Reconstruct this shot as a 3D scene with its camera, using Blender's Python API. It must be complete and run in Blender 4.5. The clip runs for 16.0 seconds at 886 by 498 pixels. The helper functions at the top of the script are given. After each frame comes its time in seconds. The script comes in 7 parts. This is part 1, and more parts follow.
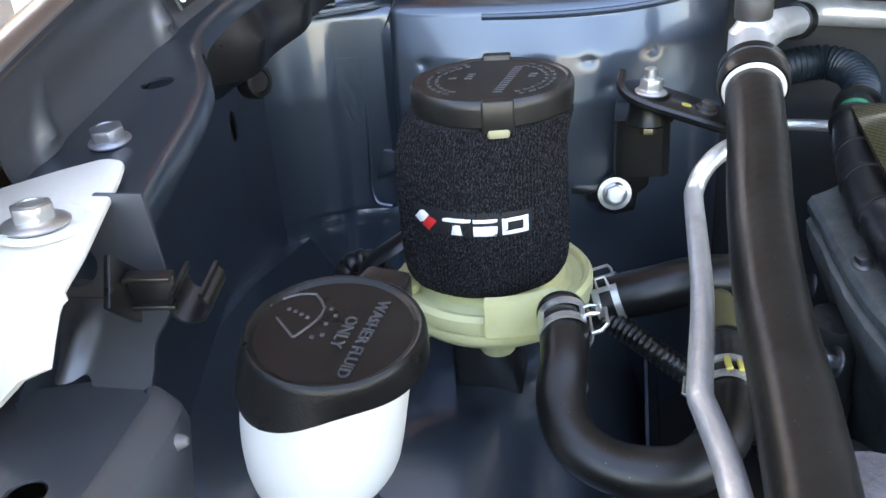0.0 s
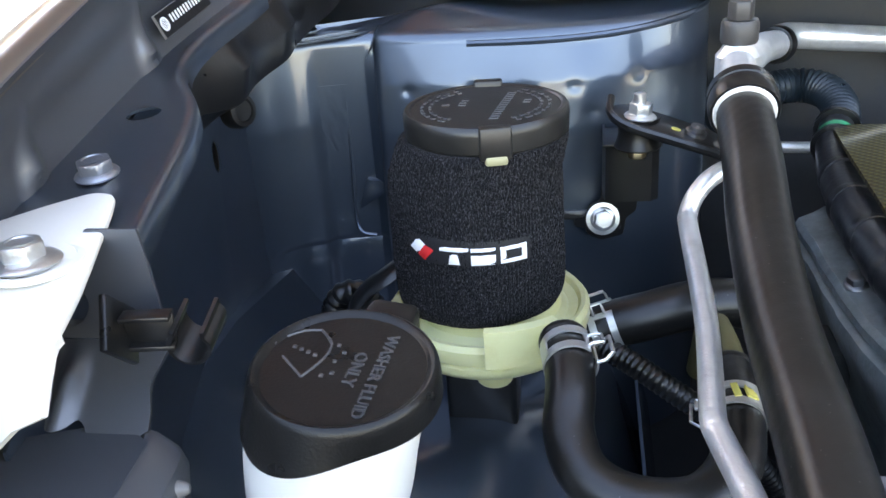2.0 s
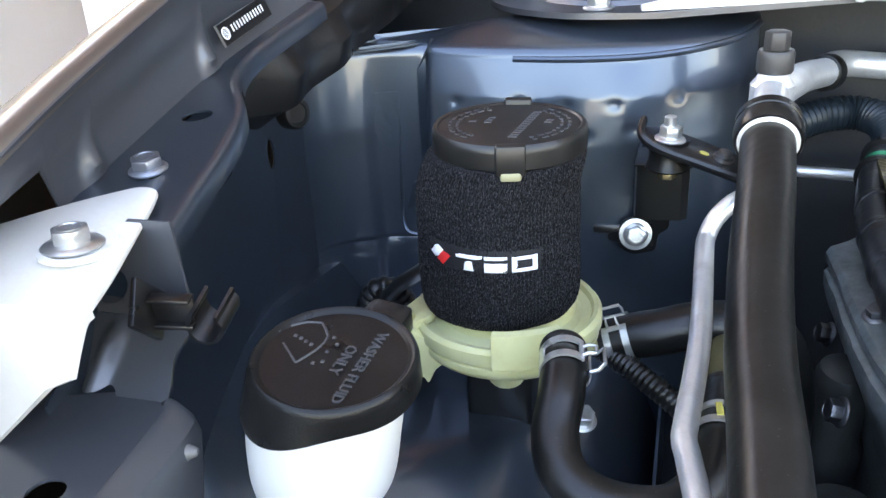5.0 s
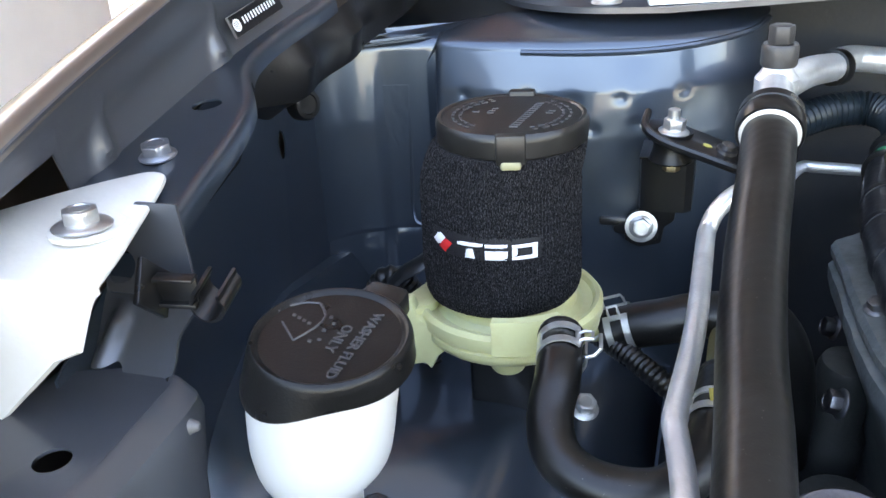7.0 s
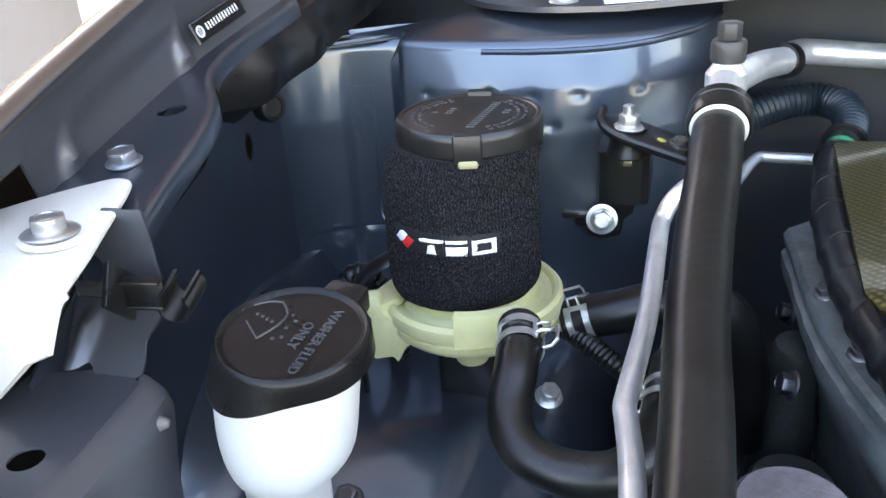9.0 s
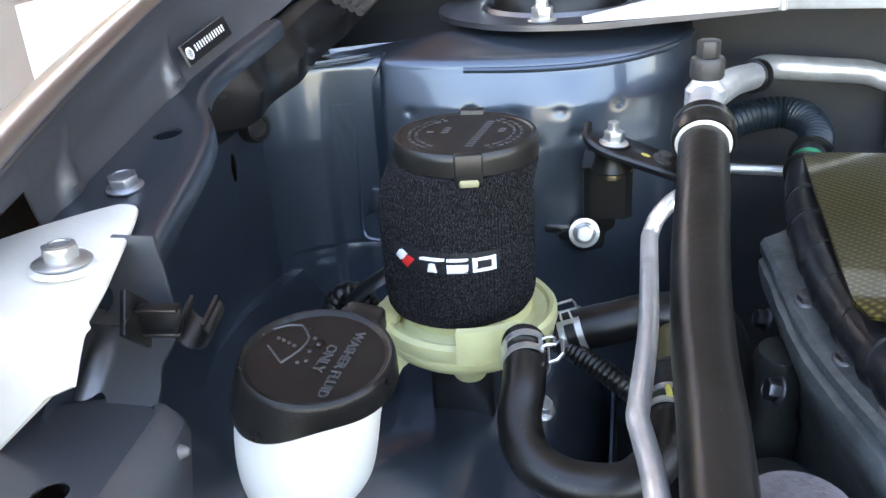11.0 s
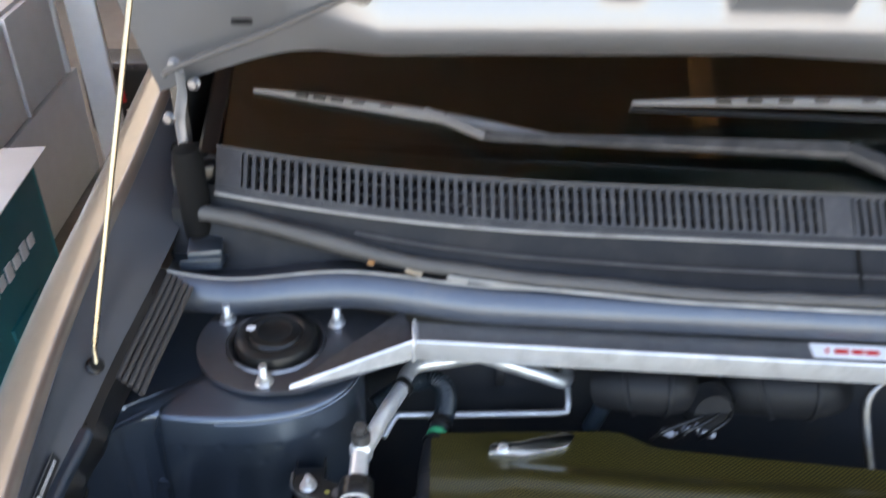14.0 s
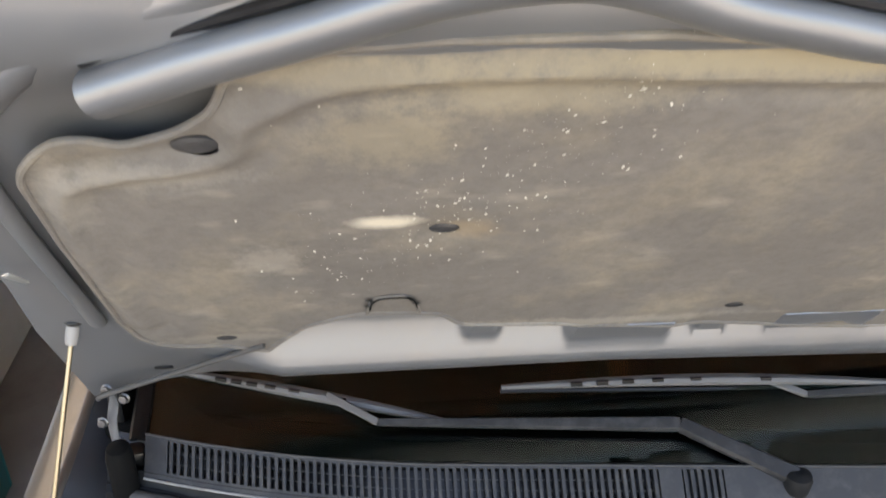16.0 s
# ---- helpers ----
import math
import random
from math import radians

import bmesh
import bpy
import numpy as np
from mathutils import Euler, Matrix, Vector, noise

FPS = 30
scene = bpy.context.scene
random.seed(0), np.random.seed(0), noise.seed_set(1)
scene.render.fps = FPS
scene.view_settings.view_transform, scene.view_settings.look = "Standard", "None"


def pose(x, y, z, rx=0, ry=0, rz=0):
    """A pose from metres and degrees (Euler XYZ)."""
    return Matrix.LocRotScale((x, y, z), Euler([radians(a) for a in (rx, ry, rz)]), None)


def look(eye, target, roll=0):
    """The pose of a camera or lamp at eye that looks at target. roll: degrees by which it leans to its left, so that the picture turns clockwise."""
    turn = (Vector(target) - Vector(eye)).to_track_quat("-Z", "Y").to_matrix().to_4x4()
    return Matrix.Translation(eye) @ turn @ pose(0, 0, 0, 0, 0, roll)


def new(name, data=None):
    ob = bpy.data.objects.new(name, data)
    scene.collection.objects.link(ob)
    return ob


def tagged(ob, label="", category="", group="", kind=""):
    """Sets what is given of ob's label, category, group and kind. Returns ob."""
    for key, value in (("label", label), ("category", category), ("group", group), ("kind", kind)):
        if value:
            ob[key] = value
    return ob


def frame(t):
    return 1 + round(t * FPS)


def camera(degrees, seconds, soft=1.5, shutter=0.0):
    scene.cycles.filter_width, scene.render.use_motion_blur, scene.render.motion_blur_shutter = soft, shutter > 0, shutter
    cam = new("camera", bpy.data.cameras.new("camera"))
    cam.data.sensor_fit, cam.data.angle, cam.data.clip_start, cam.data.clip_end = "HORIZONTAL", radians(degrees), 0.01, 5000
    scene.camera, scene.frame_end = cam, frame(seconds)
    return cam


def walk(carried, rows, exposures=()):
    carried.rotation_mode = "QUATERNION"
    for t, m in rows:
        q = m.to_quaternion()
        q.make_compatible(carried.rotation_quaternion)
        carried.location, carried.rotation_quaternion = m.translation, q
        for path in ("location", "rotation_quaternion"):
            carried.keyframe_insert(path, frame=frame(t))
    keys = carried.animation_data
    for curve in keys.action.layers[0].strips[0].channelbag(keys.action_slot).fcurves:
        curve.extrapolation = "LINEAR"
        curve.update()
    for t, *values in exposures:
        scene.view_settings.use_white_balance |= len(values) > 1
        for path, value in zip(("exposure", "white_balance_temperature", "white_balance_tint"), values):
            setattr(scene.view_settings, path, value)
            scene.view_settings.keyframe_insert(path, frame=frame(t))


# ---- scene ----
cam = camera(55.0, 16.0, shutter=0.5)
PATH = [
    (0, (0.072, 0.002, 1.004), (-0.339, 1.742, 0.108), -4.7),
    (0.5, (0.075, 0.001, 1.003), (-0.33, 1.754, 0.127), -4.7),
    (1, (0.073, -0.001, 1.003), (-0.349, 1.75, 0.134), -4.6),
    (1.5, (0.069, 0.002, 1.0), (-0.329, 1.764, 0.141), -4.5),
    (2, (0.056, 0.008, 1.003), (-0.276, 1.788, 0.155), -4.6),
    (2.5, (0.049, 0.007, 1.004), (-0.273, 1.786, 0.149), -4.4),
    (3, (0.054, 0.004, 1.007), (-0.314, 1.774, 0.151), -3.8),
    (3.5, (0.073, 0.002, 1.011), (-0.373, 1.755, 0.159), -3.4),
    (4, (0.093, -0.001, 1.019), (-0.426, 1.732, 0.165), -3.3),
    (6.5, (0.096, -0.016, 1.016), (-0.445, 1.718, 0.18), -3.6),
    (7, (0.107, -0.016, 1.016), (-0.473, 1.701, 0.171), -3.6),
    (7.5, (0.122, -0.015, 1.02), (-0.508, 1.685, 0.176), -3.6),
    (8, (0.132, -0.015, 1.025), (-0.515, 1.679, 0.181), -3.9),
    (8.5, (0.129, -0.021, 1.025), (-0.486, 1.681, 0.174), -4.0),
    (9, (0.12, -0.025, 1.023), (-0.415, 1.699, 0.161), -4.3),
    (11.5, (0.09, -0.035, 1.033), (-0.296, 1.737, 0.191), -3.6),
    (12, (0.089, -0.037, 1.037), (-0.26, 1.724, 0.155), -3.5),
    (12.5, (0.106, -0.042, 1.068), (-0.205, 1.665, 0.074), -3.4),
    (12.6, (0.115, -0.040, 1.089), (-0.184, 1.651, 0.065), -3.3),
    (12.8, (0.128, -0.048, 1.144), (-0.119, 1.613, 0.058), -2.4),
    (13, (0.145, -0.061, 1.214), (-0.018, 1.584, 0.088), -1.2),
    (13.2, (0.154, -0.073, 1.285), (0.082, 1.545, 0.111), -0.7),
    (13.5, (0.180, -0.096, 1.380), (0.140, 1.529, 0.214), -0.9),
    (13.7, (0.196, -0.115, 1.452), (0.164, 1.530, 0.315), -0.5),
    (14, (0.196, -0.126, 1.571), (0.273, 1.530, 0.453), 1.0),
    (14.5, (0.235, -0.142, 1.689), (0.371, 1.543, 0.62), 2.5),
    (15, (0.246, -0.133, 1.809), (0.42, 1.573, 0.779), 2.4),
    (15.5, (0.254, -0.139, 1.881), (0.478, 1.572, 0.869), 2.3),
    (16, (0.26, -0.129, 1.927), (0.472, 1.592, 0.932), 1.4),
]
EXPOSURES = [(0, 3.52, 8200, 16), (3.5, 3.58, 8200, 16), (7.5, 3.61, 8200, 16), (11.5, 3.58, 8200, 16), (12, 3.43, 8200, 16), (12.5, 3.3, 8200, 17), (13, 3.15, 8200, 17), (13.2, 2.9, 8200, 17), (13.5, 2.65, 8200, 17), (13.7, 2.65, 8200, 17), (14, 3.0, 8000, 16), (14.2, 3.2, 8100, 16), (14.5, 3.02, 8200, 16), (15, 2.34, 8300, 16), (15.5, 2.15, 8300, 16), (16, 2.42, 8300, 16)]
walk(cam, [(t, look(eye, target, roll)) for t, eye, target, roll in PATH], EXPOSURES)

# ---- light ----
world = bpy.data.worlds.new("world")
scene.world = world
world.use_nodes = True
wn, wl = world.node_tree.nodes, world.node_tree.links
sky = wn.new("ShaderNodeTexSky")
sky.sky_type, sky.sun_disc = "NISHITA", False
SUN_EL, SUN_AZ = radians(52), radians(20)
sky.sun_elevation, sky.sun_rotation = SUN_EL, SUN_AZ
wn["Background"].inputs["Strength"].default_value = 0.15
wl.new(sky.outputs[0], wn["Background"].inputs["Color"])
sun = new("sun", bpy.data.lights.new("sun", "SUN"))
sun.data.energy, sun.data.angle, sun.data.color = 4.5, radians(0.6), (1.0, 0.95, 0.88)
sun_way = Vector((math.sin(SUN_AZ) * math.cos(SUN_EL), math.cos(SUN_AZ) * math.cos(SUN_EL), math.sin(SUN_EL)))
sun.matrix_basis = look(tuple(sun_way * 5), (0, 0, 0))


# ---- materials ----
def material(name, color, rough=0.5, metal=0.0, coat=0.0, scale=40.0, vary=0.25, bump=0.15, detail=300.0, rough_vary=0.15, dirt=None, dirt_amount=0.5,
             dirt_scale=9.0, trans=0.0, subsurface=0.0, coat_rough=0.08, spec=0.5):
    """A surface with two scales of change: large soft stains and fine grain."""
    m = bpy.data.materials.new(name)
    m.use_nodes = True
    n, l = m.node_tree.nodes, m.node_tree.links
    p = n["Principled BSDF"]
    tc = n.new("ShaderNodeTexCoord")
    big, fine = n.new("ShaderNodeTexNoise"), n.new("ShaderNodeTexNoise")
    big.inputs["Scale"].default_value, big.inputs["Detail"].default_value = scale, 5
    fine.inputs["Scale"].default_value, fine.inputs["Detail"].default_value = detail, 3
    for t in (big, fine):
        l.new(tc.outputs["Object"], t.inputs["Vector"])
    mix = n.new("ShaderNodeMix")
    mix.data_type = "RGBA"
    mix.inputs["A"].default_value = (*[c * (1 - vary) for c in color], 1)
    mix.inputs["B"].default_value = (*[min(1, c * (1 + vary)) for c in color], 1)
    l.new(big.outputs["Fac"], mix.inputs["Factor"])
    out = mix.outputs["Result"]
    if dirt:
        spot = n.new("ShaderNodeTexNoise")
        spot.inputs["Scale"].default_value, spot.inputs["Detail"].default_value, spot.inputs["Roughness"].default_value = dirt_scale, 8, 0.65
        l.new(tc.outputs["Object"], spot.inputs["Vector"])
        ramp = n.new("ShaderNodeMapRange")
        ramp.inputs["From Min"].default_value, ramp.inputs["From Max"].default_value = 0.48, 0.72
        ramp.inputs["To Max"].default_value = dirt_amount
        l.new(spot.outputs["Fac"], ramp.inputs["Value"])
        over = n.new("ShaderNodeMix")
        over.data_type = "RGBA"
        over.inputs["B"].default_value = (*dirt, 1)
        l.new(out, over.inputs["A"])
        l.new(ramp.outputs["Result"], over.inputs["Factor"])
        out = over.outputs["Result"]
    l.new(out, p.inputs["Base Color"])
    rr = n.new("ShaderNodeMapRange")
    rr.inputs["To Min"].default_value, rr.inputs["To Max"].default_value = max(0.02, rough - rough_vary), min(1, rough + rough_vary)
    l.new(big.outputs["Fac"], rr.inputs["Value"])
    l.new(rr.outputs["Result"], p.inputs["Roughness"])
    p.inputs["Metallic"].default_value = metal
    p.inputs["Coat Weight"].default_value, p.inputs["Coat Roughness"].default_value = coat, coat_rough
    p.inputs["Transmission Weight"].default_value = trans
    p.inputs["Subsurface Weight"].default_value = subsurface
    p.inputs["Subsurface Radius"].default_value = (0.01, 0.01, 0.008)
    p.inputs["Specular IOR Level"].default_value = spec
    if bump:
        b = n.new("ShaderNodeBump")
        b.inputs["Strength"].default_value, b.inputs["Distance"].default_value = bump, 0.001
        l.new(fine.outputs["Fac"], b.inputs["Height"])
        l.new(b.outputs["Normal"], p.inputs["Normal"])
    return m


paint = material("body_paint_bay", (0.066, 0.088, 0.116), 0.36, 0.75, 1.0, 12, 0.2, 0.02, 90, 0.06, dirt=(0.09, 0.07, 0.055), dirt_amount=0.2, coat_rough=0.1)
# lighter, rougher bay paint: skylight on flange, strap and rail put into the colour
lit_satin_paint = material("lit_satin_body_paint", (0.105, 0.112, 0.125), 0.42, 0.55, 0.5, 9, 0.15, 0.02, 90, 0.06, dirt=(0.12, 0.1, 0.085), dirt_amount=0.3, dirt_scale=7, coat_rough=0.16)
beam_paint = material("beam_paint", (0.085, 0.1, 0.125), 0.4, 0.7, 0.3, 12, 0.2, 0.04, 100, 0.08, dirt=(0.16, 0.15, 0.14), dirt_amount=0.3, dirt_scale=16)
paint_hood = material("body_paint_outer", (0.245, 0.252, 0.264), 0.38, 0.58, 0.1, 10, 0.12, 0.03, 80, 0.08, dirt=(0.30, 0.27, 0.23), dirt_amount=0.25)
# body paint browned: the garage the fender mirrors is put into the colour
fender_paint = material("fender_paint", (0.18, 0.155, 0.13), 0.3, 0.6, 0.5, 8, 0.15, 0.02, 80, 0.05, dirt=(0.28, 0.24, 0.19), dirt_amount=0.4, dirt_scale=14)
bracket_black = material("painted_bracket", (0.008, 0.008, 0.0085), 0.33, 0, 0.2, 60, 0.3, 0.1, 400)
plastic_black = material("moulded_plastic", (0.006, 0.006, 0.0062), 0.3, 0, 0, 60, 0.3, 0.06, 1400, 0.08, dirt=(0.06, 0.056, 0.052), dirt_amount=0.08, dirt_scale=60)
plastic_grey = material("weathered_plastic", (0.034, 0.034, 0.037), 0.6, 0, 0, 30, 0.25, 0.3, 700, dirt=(0.15, 0.14, 0.13), dirt_amount=0.35, dirt_scale=25)
rubber = material("rubber", (0.006, 0.0058, 0.0055), 0.36, 0, 0, 45, 0.35, 0.12, 900, 0.1, dirt=(0.055, 0.053, 0.052), dirt_amount=0.14, dirt_scale=30, spec=0.42)
cream = material("cream_plastic", (0.62, 0.61, 0.33), 0.35, 0, 0, 25, 0.18, 0.1, 300, 0.1, subsurface=0.4, dirt=(0.42, 0.30, 0.10), dirt_amount=0.5, dirt_scale=18)
white_plastic = material("white_plastic", (0.80, 0.79, 0.75), 0.38, 0, 0, 25, 0.05, 0.08, 300, 0.08, subsurface=0.2)
arm_plastic = material("aged_white_plastic", (0.80, 0.77, 0.70), 0.5, 0, 0, 18, 0.07, 0.15, 350, 0.08, dirt=(0.55, 0.45, 0.32), dirt_amount=0.3)
steel = material("zinc_steel", (0.68, 0.68, 0.66), 0.34, 0.85, 0, 80, 0.2, 0.2, 700, 0.12, dirt=(0.30, 0.25, 0.2), dirt_amount=0.3, dirt_scale=120)
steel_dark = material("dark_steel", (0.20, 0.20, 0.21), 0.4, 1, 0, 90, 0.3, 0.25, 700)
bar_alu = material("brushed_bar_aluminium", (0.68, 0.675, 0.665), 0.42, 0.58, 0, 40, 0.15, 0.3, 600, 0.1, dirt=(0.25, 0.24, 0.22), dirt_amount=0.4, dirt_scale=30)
alu = material("aluminium", (0.86, 0.86, 0.85), 0.36, 0.75, 0, 40, 0.12, 0.3, 600, 0.12, dirt=(0.4, 0.38, 0.35), dirt_amount=0.35, dirt_scale=45)
matt_rubber = material("matt_black_rubber", (0.005, 0.005, 0.005), 0.75, 0, 0, 40, 0.3, 0.2, 500, 0.1, spec=0.15)
washer_plastic = material("washer_cap_plastic", (0.009, 0.0088, 0.0085), 0.3, 0, 0, 60, 0.3, 0.12, 1100, 0.08, dirt=(0.05, 0.046, 0.042), dirt_amount=0.1, dirt_scale=70, spec=0.26)
cap_plastic = material("satin_cap_plastic", (0.014, 0.0132, 0.012), 0.33, 0, 0, 50, 0.3, 0.1, 1200, 0.08, dirt=(0.05, 0.045, 0.04), dirt_amount=0.2, dirt_scale=60)
cowl_black = material("cowl_apron_plastic", (0.012, 0.0125, 0.014), 0.5, 0, 0, 30, 0.3, 0.2, 600, 0.12, dirt=(0.05, 0.045, 0.04), dirt_amount=0.3, dirt_scale=14, spec=0.22)
seal_grey = material("weathered_rubber_seal", (0.075, 0.072, 0.07), 0.6, 0, 0, 30, 0.3, 0.3, 500, dirt=(0.06, 0.055, 0.05), dirt_amount=0.5, dirt_scale=30)
# pale edge strips: wear and the light they catch, both in the colour
pale_edge = material("pale_edge_strip", (0.32, 0.31, 0.29), 0.5, 0, 0, 40, 0.3, 0.3, 400, dirt=(0.1, 0.09, 0.08), dirt_amount=0.5, dirt_scale=30)
chrome = material("bright_steel", (0.8, 0.8, 0.79), 0.14, 1, 0, 60, 0.08, 0.05, 500, 0.06)
wiper_grey = material("faded_wiper_plastic", (0.03, 0.03, 0.032), 0.42, 0, 0, 40, 0.2, 0.2, 700, dirt=(0.16, 0.15, 0.14), dirt_amount=0.3, dirt_scale=40)
blade_grey = material("faded_blade_metal", (0.15, 0.143, 0.138), 0.55, 0, 0, 40, 0.2, 0.2, 700, dirt=(0.16, 0.15, 0.13), dirt_amount=0.5, dirt_scale=50)
cast = material("cast_alloy", (0.21, 0.2, 0.215), 0.6, 0.35, 0, 60, 0.4, 0.7, 350, dirt=(0.06, 0.05, 0.04), dirt_amount=0.6, dirt_scale=35)
engine_dark = material("oily_engine_paint", (0.034, 0.037, 0.036), 0.42, 0.2, 0, 35, 0.5, 0.5, 250, dirt=(0.06, 0.065, 0.06), dirt_amount=0.6, dirt_scale=25)
oily_case = material("oily_case_alloy", (0.19, 0.215, 0.22), 0.38, 0.45, 0, 50, 0.5, 0.6, 220, dirt=(0.05, 0.05, 0.047), dirt_amount=0.75, dirt_scale=30)
wood = material("ceiling_wood", (0.21, 0.1, 0.052), 0.6, 0, 0, 6, 0.5, 0.3, 60)
joist_wood = material("joist_wood", (0.5, 0.24, 0.1), 0.6, 0, 0, 6, 0.3, 0.3, 60)
plaster = material("wall_plaster", (0.85, 0.84, 0.82), 0.8, 0, 0, 5, 0.08, 0.3, 90)
concrete = material("floor_concrete", (0.34, 0.32, 0.29), 0.75, 0, 0, 3, 0.25, 0.4, 120, dirt=(0.2, 0.18, 0.16), dirt_amount=0.5, dirt_scale=4)
teal = material("teal_case_plastic", (0.0, 0.13, 0.155), 0.5, 0, 0, 12, 0.12, 0.2, 400)
card = material("grey_carton", (0.74, 0.735, 0.73), 0.7, 0, 0, 12, 0.1, 0.2, 200)
red_paint = material("red_print", (0.65, 0.02, 0.02), 0.6, 0, 0, 40, 0.1)
white_print = material("white_print", (0.85, 0.85, 0.85), 0.7, 0, 0, 40, 0.05, 0.4, 1500)
yellow_print = material("yellow_mark", (0.6, 0.52, 0.12), 0.6, 0, 0, 60, 0.15)
gold_print = material("gold_letter_paint", (0.42, 0.32, 0.05), 0.5, 0, 0, 60, 0.1)
green_tape = material("green_tape", (0.01, 0.32, 0.14), 0.45, 0, 0, 60, 0.15)
orange_print = material("orange_thing", (0.75, 0.25, 0.02), 0.5, 0, 0, 60, 0.3)
blue_hose = material("blue_silicone", (0.035, 0.12, 0.19), 0.4, 0, 0, 40, 0.2)


def fabric():
    m = material("terry_fabric", (0.0055, 0.0055, 0.0072), 0.95, 0, 0, 90, 0.35, 0, 600, 0.04, spec=0.12)
    n, l = m.node_tree.nodes, m.node_tree.links
    p = n["Principled BSDF"]
    tc = n.new("ShaderNodeTexCoord")
    vor = n.new("ShaderNodeTexVoronoi")
    vor.inputs["Scale"].default_value = 1500
    loops = n.new("ShaderNodeTexNoise")
    loops.inputs["Scale"].default_value, loops.inputs["Detail"].default_value = 1700, 2
    mp = n.new("ShaderNodeMapping")
    mp.inputs["Scale"].default_value = (1, 1, 0.45)
    l.new(tc.outputs["Object"], mp.inputs["Vector"])
    l.new(mp.outputs["Vector"], vor.inputs["Vector"])
    l.new(mp.outputs["Vector"], loops.inputs["Vector"])
    add = n.new("ShaderNodeMath")
    l.new(vor.outputs["Distance"], add.inputs[0])
    l.new(loops.outputs["Fac"], add.inputs[1])
    b = n.new("ShaderNodeBump")
    b.inputs["Strength"].default_value, b.inputs["Distance"].default_value = 1.0, 0.0016
    l.new(add.outputs[0], b.inputs["Height"])
    l.new(b.outputs["Normal"], p.inputs["Normal"])
    # pale yarn flecks between the dark loops
    fleck, over = n.new("ShaderNodeMapRange"), n.new("ShaderNodeMix")
    fleck.inputs["From Min"].default_value, fleck.inputs["From Max"].default_value = 0.54, 0.68
    l.new(loops.outputs["Fac"], fleck.inputs["Value"])
    over.data_type = "RGBA"
    over.inputs["B"].default_value = (0.07, 0.068, 0.074, 1)
    l.new(p.inputs["Base Color"].links[0].from_socket, over.inputs["A"])
    l.new(fleck.outputs["Result"], over.inputs["Factor"])
    l.new(over.outputs["Result"], p.inputs["Base Color"])
    p.inputs["Sheen Weight"].default_value, p.inputs["Sheen Roughness"].default_value = 0.04, 0.5
    return m


def dusty_hose():
    """Black hose rubber with a spiral wrap and pale dust specks."""
    m = material("hose_rubber", (0.0055, 0.0053, 0.005), 0.36, 0, 0, 35, 0.35, 0.1, 900, 0.12, dirt=(0.05, 0.05, 0.05), dirt_amount=0.2, dirt_scale=24, spec=0.5)
    n, l = m.node_tree.nodes, m.node_tree.links
    p = n["Principled BSDF"]
    tc, vor, band, mp = n.new("ShaderNodeTexCoord"), n.new("ShaderNodeTexVoronoi"), n.new("ShaderNodeTexWave"), n.new("ShaderNodeMapping")
    vor.inputs["Scale"].default_value = 260
    l.new(tc.outputs["Object"], vor.inputs["Vector"])
    near, over = n.new("ShaderNodeMath"), n.new("ShaderNodeMix")
    near.operation = "LESS_THAN"
    near.inputs[1].default_value = 0.06
    l.new(vor.outputs["Distance"], near.inputs[0])
    over.data_type = "RGBA"
    over.inputs["B"].default_value = (0.11, 0.10, 0.09, 1)
    l.new(p.inputs["Base Color"].links[0].from_socket, over.inputs["A"])
    l.new(near.outputs[0], over.inputs["Factor"])
    l.new(over.outputs["Result"], p.inputs["Base Color"])
    mp.inputs["Rotation"].default_value = (0, radians(20), radians(62))
    band.inputs["Scale"].default_value, band.inputs["Distortion"].default_value = 48, 0.6
    l.new(tc.outputs["Object"], mp.inputs["Vector"])
    l.new(mp.outputs["Vector"], band.inputs["Vector"])
    b = n.new("ShaderNodeBump")
    b.inputs["Strength"].default_value, b.inputs["Distance"].default_value = 0.07, 0.0005
    l.new(band.outputs["Fac"], b.inputs["Height"])
    l.new(p.inputs["Normal"].links[0].from_socket, b.inputs["Normal"])
    l.new(b.outputs["Normal"], p.inputs["Normal"])
    return m


